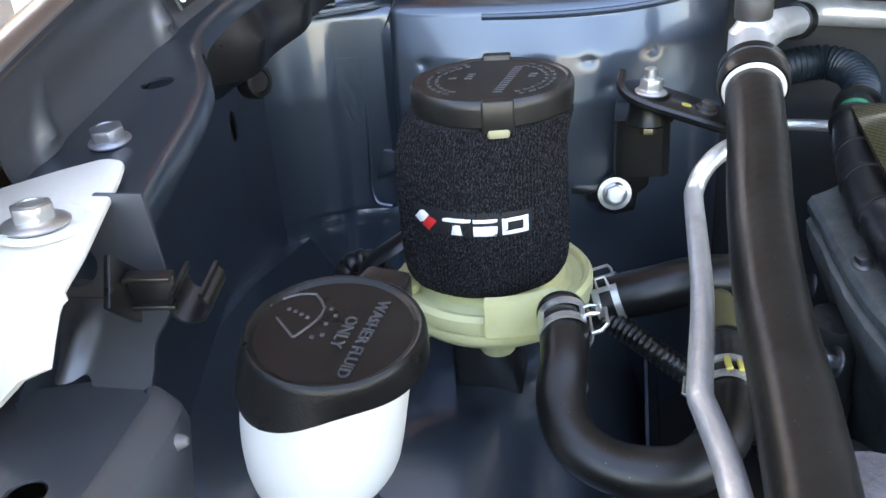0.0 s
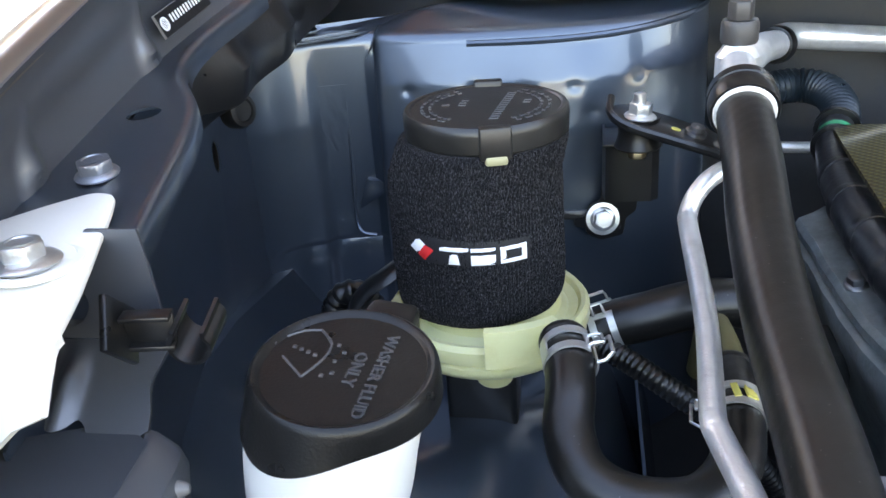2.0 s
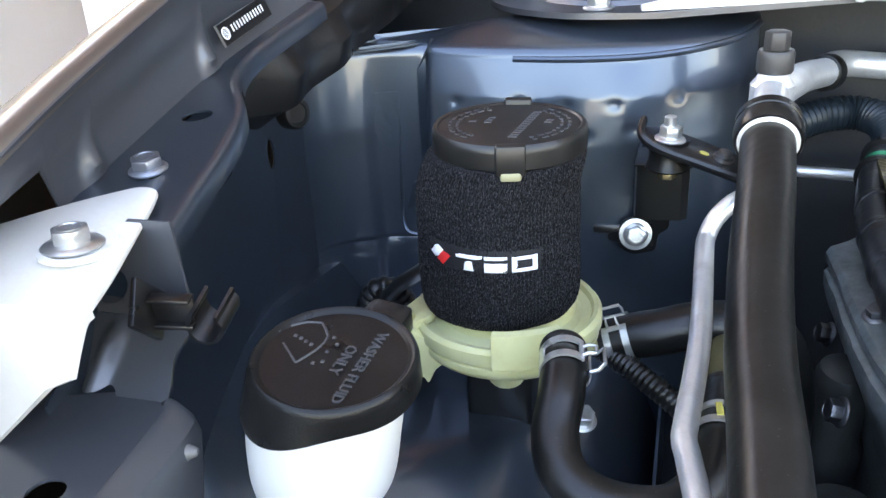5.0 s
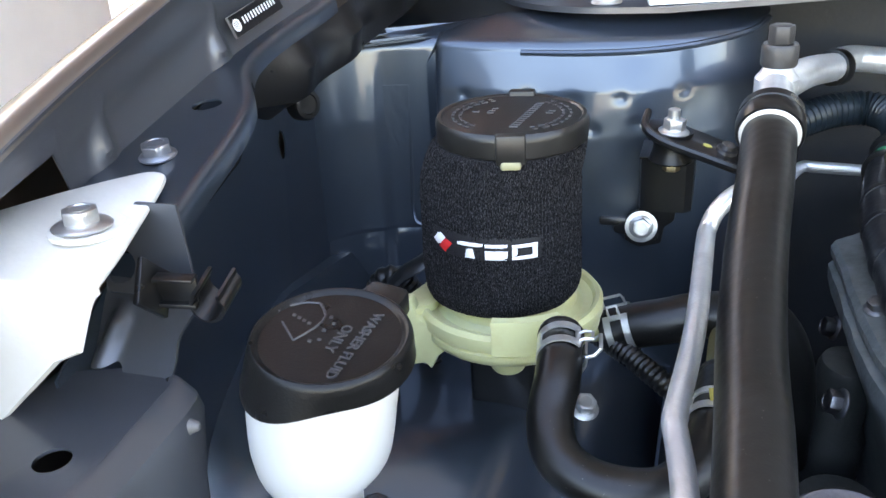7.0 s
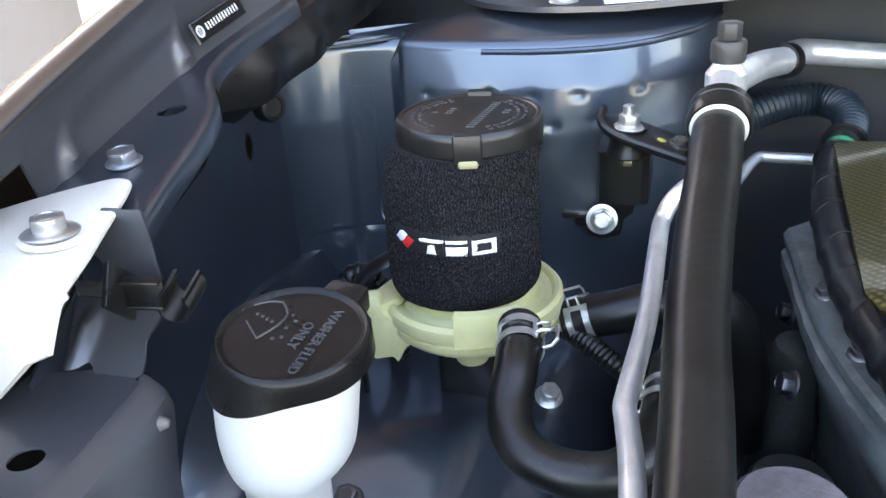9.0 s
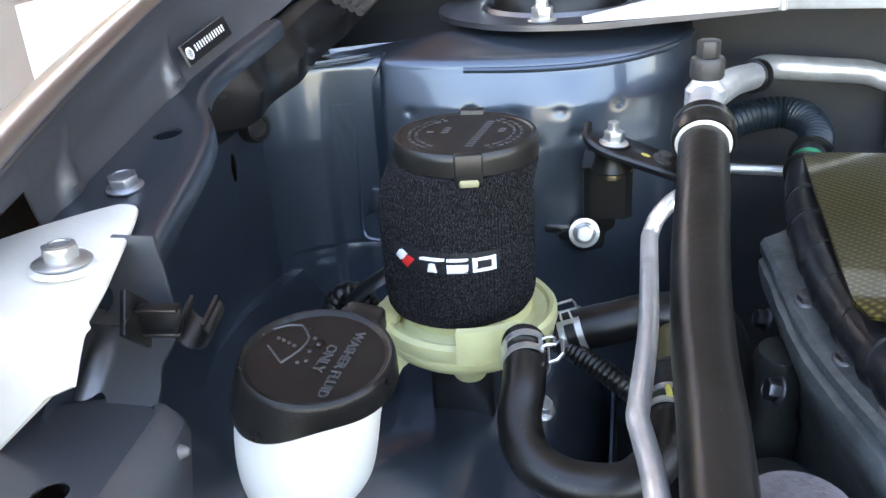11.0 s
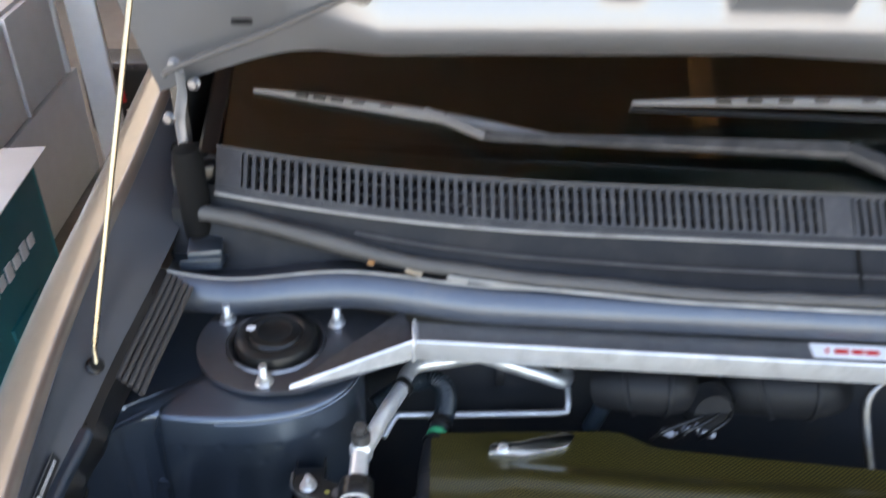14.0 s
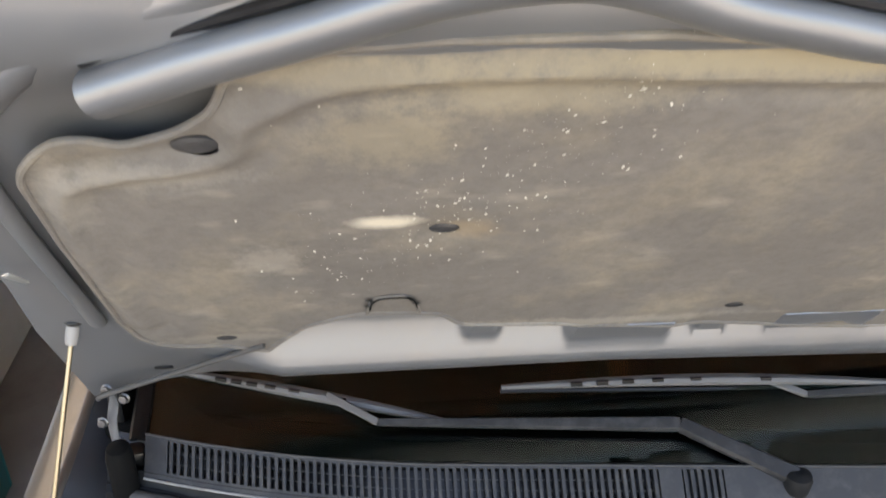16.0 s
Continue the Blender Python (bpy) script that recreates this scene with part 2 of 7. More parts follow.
def liner_felt():
    m = material("hood_liner_felt", (0.175, 0.162, 0.148), 0.85, 0, 0, 7, 0.25, 0.5, 260, 0.05, dirt=(0.32, 0.275, 0.205), dirt_amount=0.6, dirt_scale=8, spec=0.3)
    n, l = m.node_tree.nodes, m.node_tree.links
    p = n["Principled BSDF"]
    tc, blot, scuff, mp = n.new("ShaderNodeTexCoord"), n.new("ShaderNodeTexNoise"), n.new("ShaderNodeTexNoise"), n.new("ShaderNodeMapping")
    blot.inputs["Scale"].default_value, blot.inputs["Detail"].default_value, blot.inputs["Roughness"].default_value = 55, 8, 0.75
    mp.inputs["Scale"].default_value, mp.inputs["Rotation"].default_value = (15, 32, 32), (0.3, 0, 0.5)
    scuff.inputs["Scale"].default_value, scuff.inputs["Detail"].default_value = 1.0, 9
    l.new(tc.outputs["Object"], blot.inputs["Vector"])
    l.new(tc.outputs["Object"], mp.inputs["Vector"])
    l.new(mp.outputs["Vector"], scuff.inputs["Vector"])
    for tex, lo, hi, amount, tone in ((blot, 0.42, 0.75, 0.5, (0.10, 0.09, 0.08, 1)), (scuff, 0.6, 0.78, 0.35, (0.42, 0.38, 0.31, 1))):
        ramp, over = n.new("ShaderNodeMapRange"), n.new("ShaderNodeMix")
        ramp.inputs["From Min"].default_value, ramp.inputs["From Max"].default_value, ramp.inputs["To Max"].default_value = lo, hi, amount
        l.new(tex.outputs["Fac"], ramp.inputs["Value"])
        over.data_type = "RGBA"
        over.inputs["B"].default_value = tone
        l.new(p.inputs["Base Color"].links[0].from_socket, over.inputs["A"])
        l.new(ramp.outputs["Result"], over.inputs["Factor"])
        l.new(over.outputs["Result"], p.inputs["Base Color"])
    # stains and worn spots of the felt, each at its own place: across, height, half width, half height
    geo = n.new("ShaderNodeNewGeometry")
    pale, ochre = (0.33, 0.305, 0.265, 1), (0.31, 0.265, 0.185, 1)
    # the last oval, a shiny worn spot, has its highlight in the colour
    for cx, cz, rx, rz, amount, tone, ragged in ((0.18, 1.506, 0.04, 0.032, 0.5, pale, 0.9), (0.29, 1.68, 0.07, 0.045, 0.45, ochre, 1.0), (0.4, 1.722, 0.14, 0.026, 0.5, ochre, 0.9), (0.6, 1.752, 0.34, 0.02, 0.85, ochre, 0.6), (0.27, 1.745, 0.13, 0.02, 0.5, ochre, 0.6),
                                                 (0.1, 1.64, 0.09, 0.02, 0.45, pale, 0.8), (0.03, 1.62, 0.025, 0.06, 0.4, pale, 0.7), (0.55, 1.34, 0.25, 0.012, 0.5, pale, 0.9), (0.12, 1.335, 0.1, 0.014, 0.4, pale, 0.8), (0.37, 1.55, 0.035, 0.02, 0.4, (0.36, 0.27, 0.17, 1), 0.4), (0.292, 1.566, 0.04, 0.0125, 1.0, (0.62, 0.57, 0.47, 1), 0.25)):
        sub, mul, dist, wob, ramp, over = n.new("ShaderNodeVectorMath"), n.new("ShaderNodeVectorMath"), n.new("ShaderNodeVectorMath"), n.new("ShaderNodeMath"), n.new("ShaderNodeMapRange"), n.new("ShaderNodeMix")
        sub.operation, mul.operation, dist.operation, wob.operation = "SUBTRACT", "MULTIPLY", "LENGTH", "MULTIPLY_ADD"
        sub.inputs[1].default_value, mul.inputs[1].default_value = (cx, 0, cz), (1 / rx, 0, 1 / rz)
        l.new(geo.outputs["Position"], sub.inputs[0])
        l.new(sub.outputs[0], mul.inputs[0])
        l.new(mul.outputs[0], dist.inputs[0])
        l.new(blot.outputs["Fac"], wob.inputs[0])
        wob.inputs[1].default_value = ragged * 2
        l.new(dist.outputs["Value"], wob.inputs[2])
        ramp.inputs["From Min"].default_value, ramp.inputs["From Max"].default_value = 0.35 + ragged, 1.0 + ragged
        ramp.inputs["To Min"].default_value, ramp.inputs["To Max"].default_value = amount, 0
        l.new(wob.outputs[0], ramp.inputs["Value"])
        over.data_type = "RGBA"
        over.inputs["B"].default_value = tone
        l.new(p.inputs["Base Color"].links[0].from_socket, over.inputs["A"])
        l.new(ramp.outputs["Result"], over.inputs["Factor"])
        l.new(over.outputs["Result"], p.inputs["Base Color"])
    return m


def weave():
    """Golden twill under clear resin."""
    m = material("golden_carbon_twill", (0.12, 0.10, 0.03), 0.35, 0.35, 0.4, 15, 0.1, 0.0, 200, 0.05, coat_rough=0.05)
    n, l = m.node_tree.nodes, m.node_tree.links
    p = n["Principled BSDF"]
    tc, mp, wave = n.new("ShaderNodeTexCoord"), n.new("ShaderNodeMapping"), n.new("ShaderNodeTexWave")
    mp.inputs["Rotation"].default_value = (radians(30), radians(22), radians(-38))
    wave.inputs["Scale"].default_value, wave.inputs["Distortion"].default_value = 62, 0
    ch = n.new("ShaderNodeTexChecker")
    ch.inputs["Scale"].default_value = 420
    l.new(tc.outputs["Object"], mp.inputs["Vector"])
    l.new(mp.outputs["Vector"], wave.inputs["Vector"])
    l.new(tc.outputs["Object"], ch.inputs["Vector"])
    mix = n.new("ShaderNodeMix")
    mix.data_type = "RGBA"
    mix.inputs["A"].default_value, mix.inputs["B"].default_value = (0.02, 0.016, 0.004, 1), (0.17, 0.135, 0.03, 1)
    cross, mp2, dots = n.new("ShaderNodeTexWave"), n.new("ShaderNodeMapping"), n.new("ShaderNodeMath")
    mp2.inputs["Rotation"].default_value = (radians(25), radians(-30), radians(50))
    cross.inputs["Scale"].default_value, cross.inputs["Distortion"].default_value = 90, 0
    l.new(tc.outputs["Object"], mp2.inputs["Vector"])
    l.new(mp2.outputs["Vector"], cross.inputs["Vector"])
    dots.operation = "MULTIPLY"
    l.new(wave.outputs["Fac"], dots.inputs[0])
    l.new(cross.outputs["Fac"], dots.inputs[1])
    l.new(dots.outputs[0], mix.inputs["Factor"])
    l.new(mix.outputs["Result"], p.inputs["Base Color"])
    b = n.new("ShaderNodeBump")
    b.inputs["Strength"].default_value, b.inputs["Distance"].default_value = 0.25, 0.0006
    l.new(wave.outputs["Fac"], b.inputs["Height"])
    l.new(b.outputs["Normal"], p.inputs["Normal"])
    return m


def glass():
    m = bpy.data.materials.new("windscreen_glass")
    m.use_nodes = True
    p = m.node_tree.nodes["Principled BSDF"]
    p.inputs["Base Color"].default_value = (0.55, 0.75, 0.68, 1)
    p.inputs["Roughness"].default_value, p.inputs["IOR"].default_value, p.inputs["Transmission Weight"].default_value = 0.02, 1.5, 1.0
    p.inputs["Specular IOR Level"].default_value = 0.32
    return m


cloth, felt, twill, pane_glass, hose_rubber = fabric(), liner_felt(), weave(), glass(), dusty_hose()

# ---- shape helpers ----
ORIGIN = {}


def thing(name, loc, label, category, group="", kind=""):
    """An Empty at the base of a thing that parents its parts."""
    ob = new(name)
    ob.empty_display_size = 0.01
    ob.matrix_basis = Matrix.Translation(loc)
    ORIGIN[ob.name] = Vector(loc)
    return tagged(ob, label, category, group, kind)


def make_mesh(name, bm, mat, angle=35, flat=False):
    bmesh.ops.remove_doubles(bm, verts=bm.verts, dist=1e-6)
    bmesh.ops.recalc_face_normals(bm, faces=bm.faces)
    for f in bm.faces:
        f.smooth = not flat
    me = bpy.data.meshes.new(name)
    bm.to_mesh(me)
    bm.free()
    me.materials.append(mat)
    if not flat:
        me.set_sharp_from_angle(angle=radians(angle))
    return me


def thicken(bm, thick):
    """Gives a sheet its thickness, half to each side."""
    bmesh.ops.remove_doubles(bm, verts=bm.verts, dist=1e-6)
    bmesh.ops.recalc_face_normals(bm, faces=bm.faces)
    bm.normal_update()
    half = [(v, v.co + v.normal * thick / 2) for v in bm.verts]
    for v, p in half:
        v.co = p
    bm.normal_update()
    bmesh.ops.solidify(bm, geom=bm.faces[:], thickness=thick)


def part(name, bm, mat, parent, label="", solid=0.0, flat=False):
    """Links a bmesh, given in world places, as one mesh under a thing or a part."""
    o = ORIGIN[parent.name]
    bm.transform(Matrix.Translation(-o))
    if solid:
        thicken(bm, solid)
    ob = new(name, make_mesh(name, bm, mat, flat=flat))
    ob.parent = parent
    ORIGIN[ob.name] = o
    return tagged(ob, label)


def single(name, bm, mat, loc, label, category, group="", kind="", solid=0.0):
    """A thing that is one mesh."""
    bm.transform(Matrix.Translation(-Vector(loc)))
    if solid:
        thicken(bm, solid)
    ob = new(name, make_mesh(name, bm, mat))
    ob.matrix_basis = Matrix.Translation(loc)
    ORIGIN[ob.name] = Vector(loc)
    return tagged(ob, label, category, group, kind)


def grid(bm, rows, close_u=False, close_v=False):
    """Quads between rows of points."""
    vs = [[bm.verts.new(p) for p in r] for r in rows]
    nr, nc = len(vs), len(vs[0])
    for i in range(nr if close_v else nr - 1):
        for j in range(nc if close_u else nc - 1):
            bm.faces.new((vs[i][j], vs[i][(j + 1) % nc], vs[(i + 1) % nr][(j + 1) % nc], vs[(i + 1) % nr][j]))
    return vs


def spline(pts, n=8):
    """Catmull-Rom through points of any length."""
    p = [np.array(q, float) for q in pts]
    p = [2 * p[0] - p[1]] + p + [2 * p[-1] - p[-2]]
    out = []
    for i in range(1, len(p) - 2):
        for k in range(n):
            t = k / n
            a, b, c, d = p[i - 1:i + 3]
            out.append(0.5 * (2 * b + (c - a) * t + (2 * a - 5 * b + 4 * c - d) * t * t + (3 * b - a - 3 * c + d) * t ** 3))
    return out + [p[-2]]


def sweep(bm, pts, r, seg=16, smooth=8, wobble=0.0, ribs=None, caps=True, flat=1.0):
    """A round bar or hose along points; r is a radius or a function of 0..1; ribs: (count, depth)."""
    path = [Vector(q) for q in (spline(pts, smooth) if smooth else pts)]
    if ribs:
        fine, total = [], [0.0]
        for a, b in zip(path, path[1:]):
            total.append(total[-1] + (b - a).length)
        count = ribs[0] * 4
        j = 0
        for k in range(count + 1):
            d = total[-1] * k / count
            while j < len(path) - 2 and total[j + 1] < d:
                j += 1
            f = (d - total[j]) / max(1e-9, total[j + 1] - total[j])
            fine.append(path[j].lerp(path[j + 1], min(1, f)))
        path = fine
    up = Vector((0.123, 0.2, 1)).normalized()
    rows, n = [], len(path)
    side = None
    for i, q in enumerate(path):
        d = (path[min(i + 1, n - 1)] - path[max(i - 1, 0)]).normalized()
        side = (side - d * side.dot(d)).normalized() if side else d.cross(up).normalized()
        other = d.cross(side)
        rad = r(i / (n - 1)) if callable(r) else r
        if ribs:
            rad += ribs[1] * (1, 0.55, -0.6, 0.2)[i % 4]
        if wobble:
            rad *= 1 + wobble * noise.noise(q * 60)
        rows.append([q + (side * math.cos(2 * math.pi * k / seg) + other * math.sin(2 * math.pi * k / seg) * flat) * rad for k in range(seg)])
    vs = grid(bm, rows, close_u=True)
    if caps:
        bm.faces.new(vs[0][::-1])
        bm.faces.new(vs[-1])


def axis_frame(at, way):
    """The pose whose z axis runs along way."""
    z = Vector(way).normalized()
    ref = Vector((1, 0, 0)) if abs(z.x) < 0.9 else Vector((0, 1, 0))
    x = (ref - z * ref.dot(z)).normalized()
    return Matrix.Translation(at) @ Matrix((x, z.cross(x), z)).transposed().to_4x4()


def lathe(bm, profile, m=Matrix(), seg=40, caps=True):
    rows = [[m @ Vector((r * math.cos(2 * math.pi * k / seg), r * math.sin(2 * math.pi * k / seg), z)) for k in range(seg)] for r, z in profile]
    vs = grid(bm, rows, close_u=True)
    if caps:
        bm.faces.new(vs[0][::-1])
        bm.faces.new(vs[-1])


def prism(bm, outline, low, high, m=Matrix(), bevel=0.0, seg=2):
    """An outline in x, y raised from low to high."""
    tmp = bmesh.new()
    a = [tmp.verts.new((x, y, low)) for x, y in outline]
    b = [tmp.verts.new((x, y, high)) for x, y in outline]
    tmp.faces.new(a[::-1])
    tmp.faces.new(b)
    n = len(a)
    for i in range(n):
        tmp.faces.new((a[i], a[(i + 1) % n], b[(i + 1) % n], b[i]))
    bmesh.ops.recalc_face_normals(tmp, faces=tmp.faces)
    if bevel:
        sharp = [e for e in tmp.edges if e.calc_face_angle(0) > 0.6]
        bmesh.ops.bevel(tmp, geom=sharp, offset=bevel, segments=seg, affect="EDGES", profile=0.5, clamp_overlap=True)
    merge(bm, tmp, m)


def merge(bm, tmp, m=Matrix()):
    tmp.transform(m)
    me = bpy.data.meshes.new("tmp")
    tmp.to_mesh(me)
    tmp.free()
    bm.from_mesh(me)
    bpy.data.meshes.remove(me)


def box(bm, size, m=Matrix(), bevel=0.0, seg=2):
    x, y, z = (s / 2 for s in size)
    prism(bm, [(-x, -y), (x, -y), (x, y), (-x, y)], -z, z, m, bevel, seg)


def ring_outline(rx, ry, n=24, cx=0, cy=0):
    return [(cx + rx * math.cos(2 * math.pi * k / n), cy + ry * math.sin(2 * math.pi * k / n)) for k in range(n)]


def sheet(bm, outline, holes=(), place=lambda x, y: (x, y, 0)):
    """A flat sheet with real holes, laid in the world by place(x, y)."""
    tmp = bmesh.new()
    edges = []
    for loop in (outline, *holes):
        vs = [tmp.verts.new((x, y, 0)) for x, y in loop]
        edges += [tmp.edges.new((vs[i], vs[(i + 1) % len(vs)])) for i in range(len(vs))]
    bmesh.ops.triangle_fill(tmp, use_beauty=True, edges=edges, normal=(0, 0, 1))
    for v in tmp.verts:
        v.co = Vector(place(v.co.x, v.co.y))
    merge(bm, tmp)


def hex_head(bm, at, way=(0, 0, 1), width=0.012, high=0.006, washer=0.010, turn=0.0, cup=True):
    """A flanged hexagon head that stands on at."""
    m = axis_frame(at, way) @ pose(0, 0, 0, 0, 0, turn)
    lathe(bm, [(washer * 0.97, 0), (washer, 0.0008), (washer * 0.93, 0.0016), (width * 0.56, 0.0024)], m, 28)
    hexagon = [(width * 0.577 * math.cos(math.pi / 3 * k), width * 0.577 * math.sin(math.pi / 3 * k)) for k in range(6)]
    prism(bm, hexagon, 0.002, 0.002 + high, m, width * 0.06)
    if cup:
        lathe(bm, [(width * 0.36, 0.0021 + high), (width * 0.40, 0.0025 + high), (width * 0.33, 0.0025 + high), (width * 0.30, 0.0019 + high)], m, 20)


def poly_round(pts, r=0.006, n=5):
    """Rounds the corners of an outline."""
    out = []
    k = len(pts)
    for i in range(k):
        a, b, c = (np.array(pts[j % k], float) for j in (i - 1, i, i + 1))
        u, v = a - b, c - b
        d = min(r, np.linalg.norm(u) * 0.45, np.linalg.norm(v) * 0.45)
        p, q = b + u / np.linalg.norm(u) * d, b + v / np.linalg.norm(v) * d
        for s in range(n + 1):
            t = s / n
            out.append(tuple((1 - t) ** 2 * p + 2 * t * (1 - t) * b + t * t * q))
    return out

# ---- structure: garage ----
MID = 0.68  # the car's centre line


def slab(name, size, at, mat, label, category, kind="structure", bevel=0.0):
    bm = bmesh.new()
    box(bm, size, Matrix.Translation(at), bevel)
    return single(name, bm, mat, (at[0], at[1], at[2] - size[2] / 2), label, category, kind=kind)


slab("ground", (60, 60, 0.2), (0, 0, -0.1), concrete, "pale grey concrete floor, running out into the yard", "floor")
slab("wall_left", (0.15, 6.0, 2.6), (-2.2, 3.2, 1.3), plaster, "pale plastered garage side wall", "wall")
# unseen right wall, added in brown wood to dim light from the right
slab("unseen_wall_right", (0.15, 6.0, 2.6), (3.4, 3.2, 1.3), wood, "unseen garage side wall, made brown to darken reflections", "wall")
slab("wall_back", (5.45, 0.15, 2.6), (0.6, 6.275, 1.3), plaster, "pale plastered garage rear wall", "wall")
bm = bmesh.new()
for k in range(27):
    box(bm, (5.2, 0.247, 0.03), Matrix.Translation((0.8, 0.2 + 0.25 * k, 2.63)), 0.004)
single("ceiling", bm, wood, (0.6, 3.8, 2.615), "dark brown wooden board ceiling of the garage", "ceiling", kind="structure")

bm = bmesh.new()
box(bm, (0.06, 6.2, 0.05), Matrix.Translation((1.005, 3.75, 2.588)), 0.004)
single("joist", bm, joist_wood, (1.005, 3.75, 2.56), "light brown wooden joist under the board ceiling", "joist", kind="structure")

# ---- structure: body shell of the car ----
FENDER = [  # y, inner rim x, rim z
    (-0.25, -0.03, 0.832), (-0.1, -0.08, 0.859), (0.1, -0.121, 0.9), (0.25, -0.143, 0.938), (0.4, -0.153, 0.971), (0.55, -0.163, 0.99), (0.7, -0.162, 1.013),
    (0.85, -0.147, 1.048), (1.05, -0.13, 1.102), (1.4, -0.11, 1.165)]


def smooth_at(table, y):
    """Eased reading of a table of y, x, z."""
    ys = [r[0] for r in table]
    at = [y + d for d in np.linspace(-0.05, 0.05, 9)]
    return tuple(float(np.mean(np.interp(at, ys, [r[k] for r in table]))) for k in (1, 2))


def rim(y):
    return smooth_at(FENDER, y)


fine_y = [q for q in np.linspace(-0.25, 1.4, 45)]
bm = bmesh.new()
rows = []
for y in fine_y:
    x, z = rim(y)
    rows.append([(x - 0.001, y, z - 0.006), (x, y, z - 0.0025), (x - 0.003, y, z), (x - 0.009, y, z + 0.001), (x - 0.016, y, z - 0.0015), (x - 0.026, y, z - 0.0068), (x - 0.042, y, z - 0.0155), (x - 0.058, y, z - 0.027), (x - 0.071, y, z - 0.042),
                 (x - 0.081, y, z - 0.066), (x - 0.089, y, z - 0.13), (x - 0.098, y, z - 0.3), (x - 0.092, y, max(0.3, z - 0.6))])
grid(bm, rows)
single("fender", bm, fender_paint, (-0.2, 0.5, 0.4), "grey metallic front fender with a rounded top edge", "fender", kind="structure", solid=0.001)
# mirrored copy out of view, added to block low light from the right
bm = bmesh.new()
grid(bm, [[(2 * MID - x, y, z) for x, y, z in r] for r in rows])
single("fender", bm, fender_paint, (2 * MID + 0.2, 0.5, 0.4), "unseen far-side fender, added to block low light from the right", "fender", kind="structure", solid=0.001)


def ledge_z(y):
    return 0.897 + 0.2 * (y - 0.295)


# sloping flange between the fender rim and the bolt ledge
INNER = [(-0.25, -0.03, 0.79), (-0.1, -0.09, 0.82), (0.1, -0.148, 0.862), (0.253, -0.155, 0.8885), (0.31, -0.154, 0.9), (0.38, -0.154, 0.914), (0.43, -0.152, 0.924), (0.49, -0.136, 0.935), (0.56, -0.129, 0.95),
         (0.69, -0.105, 0.976), (0.8, -0.09, 0.995), (1.0, -0.08, 1.02)]


def inner(y):
    return smooth_at(INNER, y)


body = thing("inner_fender", (-0.15, 0.35, 0.72), "dark grey painted inner fender panel with bolt holes", "car panel", kind="structure")
bm = bmesh.new()
rows = []
GUSSETS = (0.288, 0.394)
for y in sorted(list(np.linspace(0.02, 1.0, 110)) + [g + d for g in GUSSETS for d in np.linspace(-0.014, 0.014, 25)]):
    (x0, z0), (x1, z1) = rim(y), inner(y)
    x0, z0 = x0 + 0.0008, z0 - 0.002
    # in front of the ledge the flange stops above the lamp arm
    stop = 1.0 if y > 0.262 else min(1.0, max(0.25, (z0 - 0.876 - 0.12 * y) / (z0 - z1) * 0.8))
    row = []
    for t in (0, 0.06, 0.12, 0.2, 0.3, 0.4, 0.5, 0.6, 0.7, 0.8, 0.88, 0.94, 1.0):
        t *= stop
        # almost upright, with a soft fold along its upper third
        x = x0 + (x1 - x0) * t + 0.0022 * math.exp(-((t - 0.4) / 0.16) ** 2) - 0.0045 * math.sin(math.pi * t)
        z = z0 + (z1 - z0) * t
        s = max(0.0, (t - 0.3) / 0.7)
        w = sum(0.0055 * s * (0.5 + 0.5 * math.cos(math.pi * min(1.0, abs(y - g) / (0.004 + 0.009 * s)))) for g in GUSSETS) * (1 if t < 0.93 else 0.5)
        row.append((x + w, y, z + w * 0.4))
    rows.append(row)
grid(bm, rows)
part("flange", bm, lit_satin_paint, body, "dark metallic flange below the fender rim", solid=0.001)

LIP = [(-0.099, 0.252), (-0.1005, 0.264), (-0.1037, 0.286), (-0.1078, 0.3185), (-0.1136, 0.344), (-0.121, 0.362), (-0.1335, 0.3825), (-0.1405, 0.403), (-0.1412, 0.4276), (-0.137, 0.454), (-0.132, 0.478), (-0.13, 0.495)]
lip = [tuple(q) for q in spline(LIP, 4)]
outline = [(-0.158, 0.252)] + lip + [(-0.152, 0.495), (-0.157, 0.44), (-0.158, 0.35)]
holes = [[(-0.1352 + 0.0078 * math.cos(a) * 0.9 - 0.0056 * math.sin(a) * 0.4, 0.3462 + 0.0078 * math.cos(a) * 0.4 + 0.0056 * math.sin(a) * 0.9) for a in np.linspace(0, 2 * math.pi, 25)[:-1]]]
bm = bmesh.new()
sheet(bm, outline, holes, lambda x, y: (x, y, ledge_z(y)))
part("ledge", bm, paint, body, "flat bolt ledge with an oval hole", solid=0.0012)
bm = bmesh.new()
rows = []
for i, (x, y) in enumerate(lip):
    a, b = np.array(lip[max(0, i - 1)]), np.array(lip[min(len(lip) - 1, i + 1)])
    d = (b - a) / np.linalg.norm(b - a)
    nx, ny = d[1], -d[0]
    rows.append([(x + nx * o, y + ny * o, ledge_z(y) + h) for o, h in ((-0.0025, 0.0002), (-0.0008, 0.0004), (0.0008, 0.0), (0.0022, -0.0012), (0.0032, -0.004), (0.0036, -0.010))])
grid(bm, rows)
part("rolled_lip", bm, paint, body, solid=0.001)

# unseen black sheets, added so that the ledge hole looks dark
bm = bmesh.new()
sheet(bm, [(-0.185, 0.262), (-0.15, 0.262), (-0.158, 0.4), (-0.165, 0.5), (-0.185, 0.5)], (), lambda x, y: (x, y, 0.86))
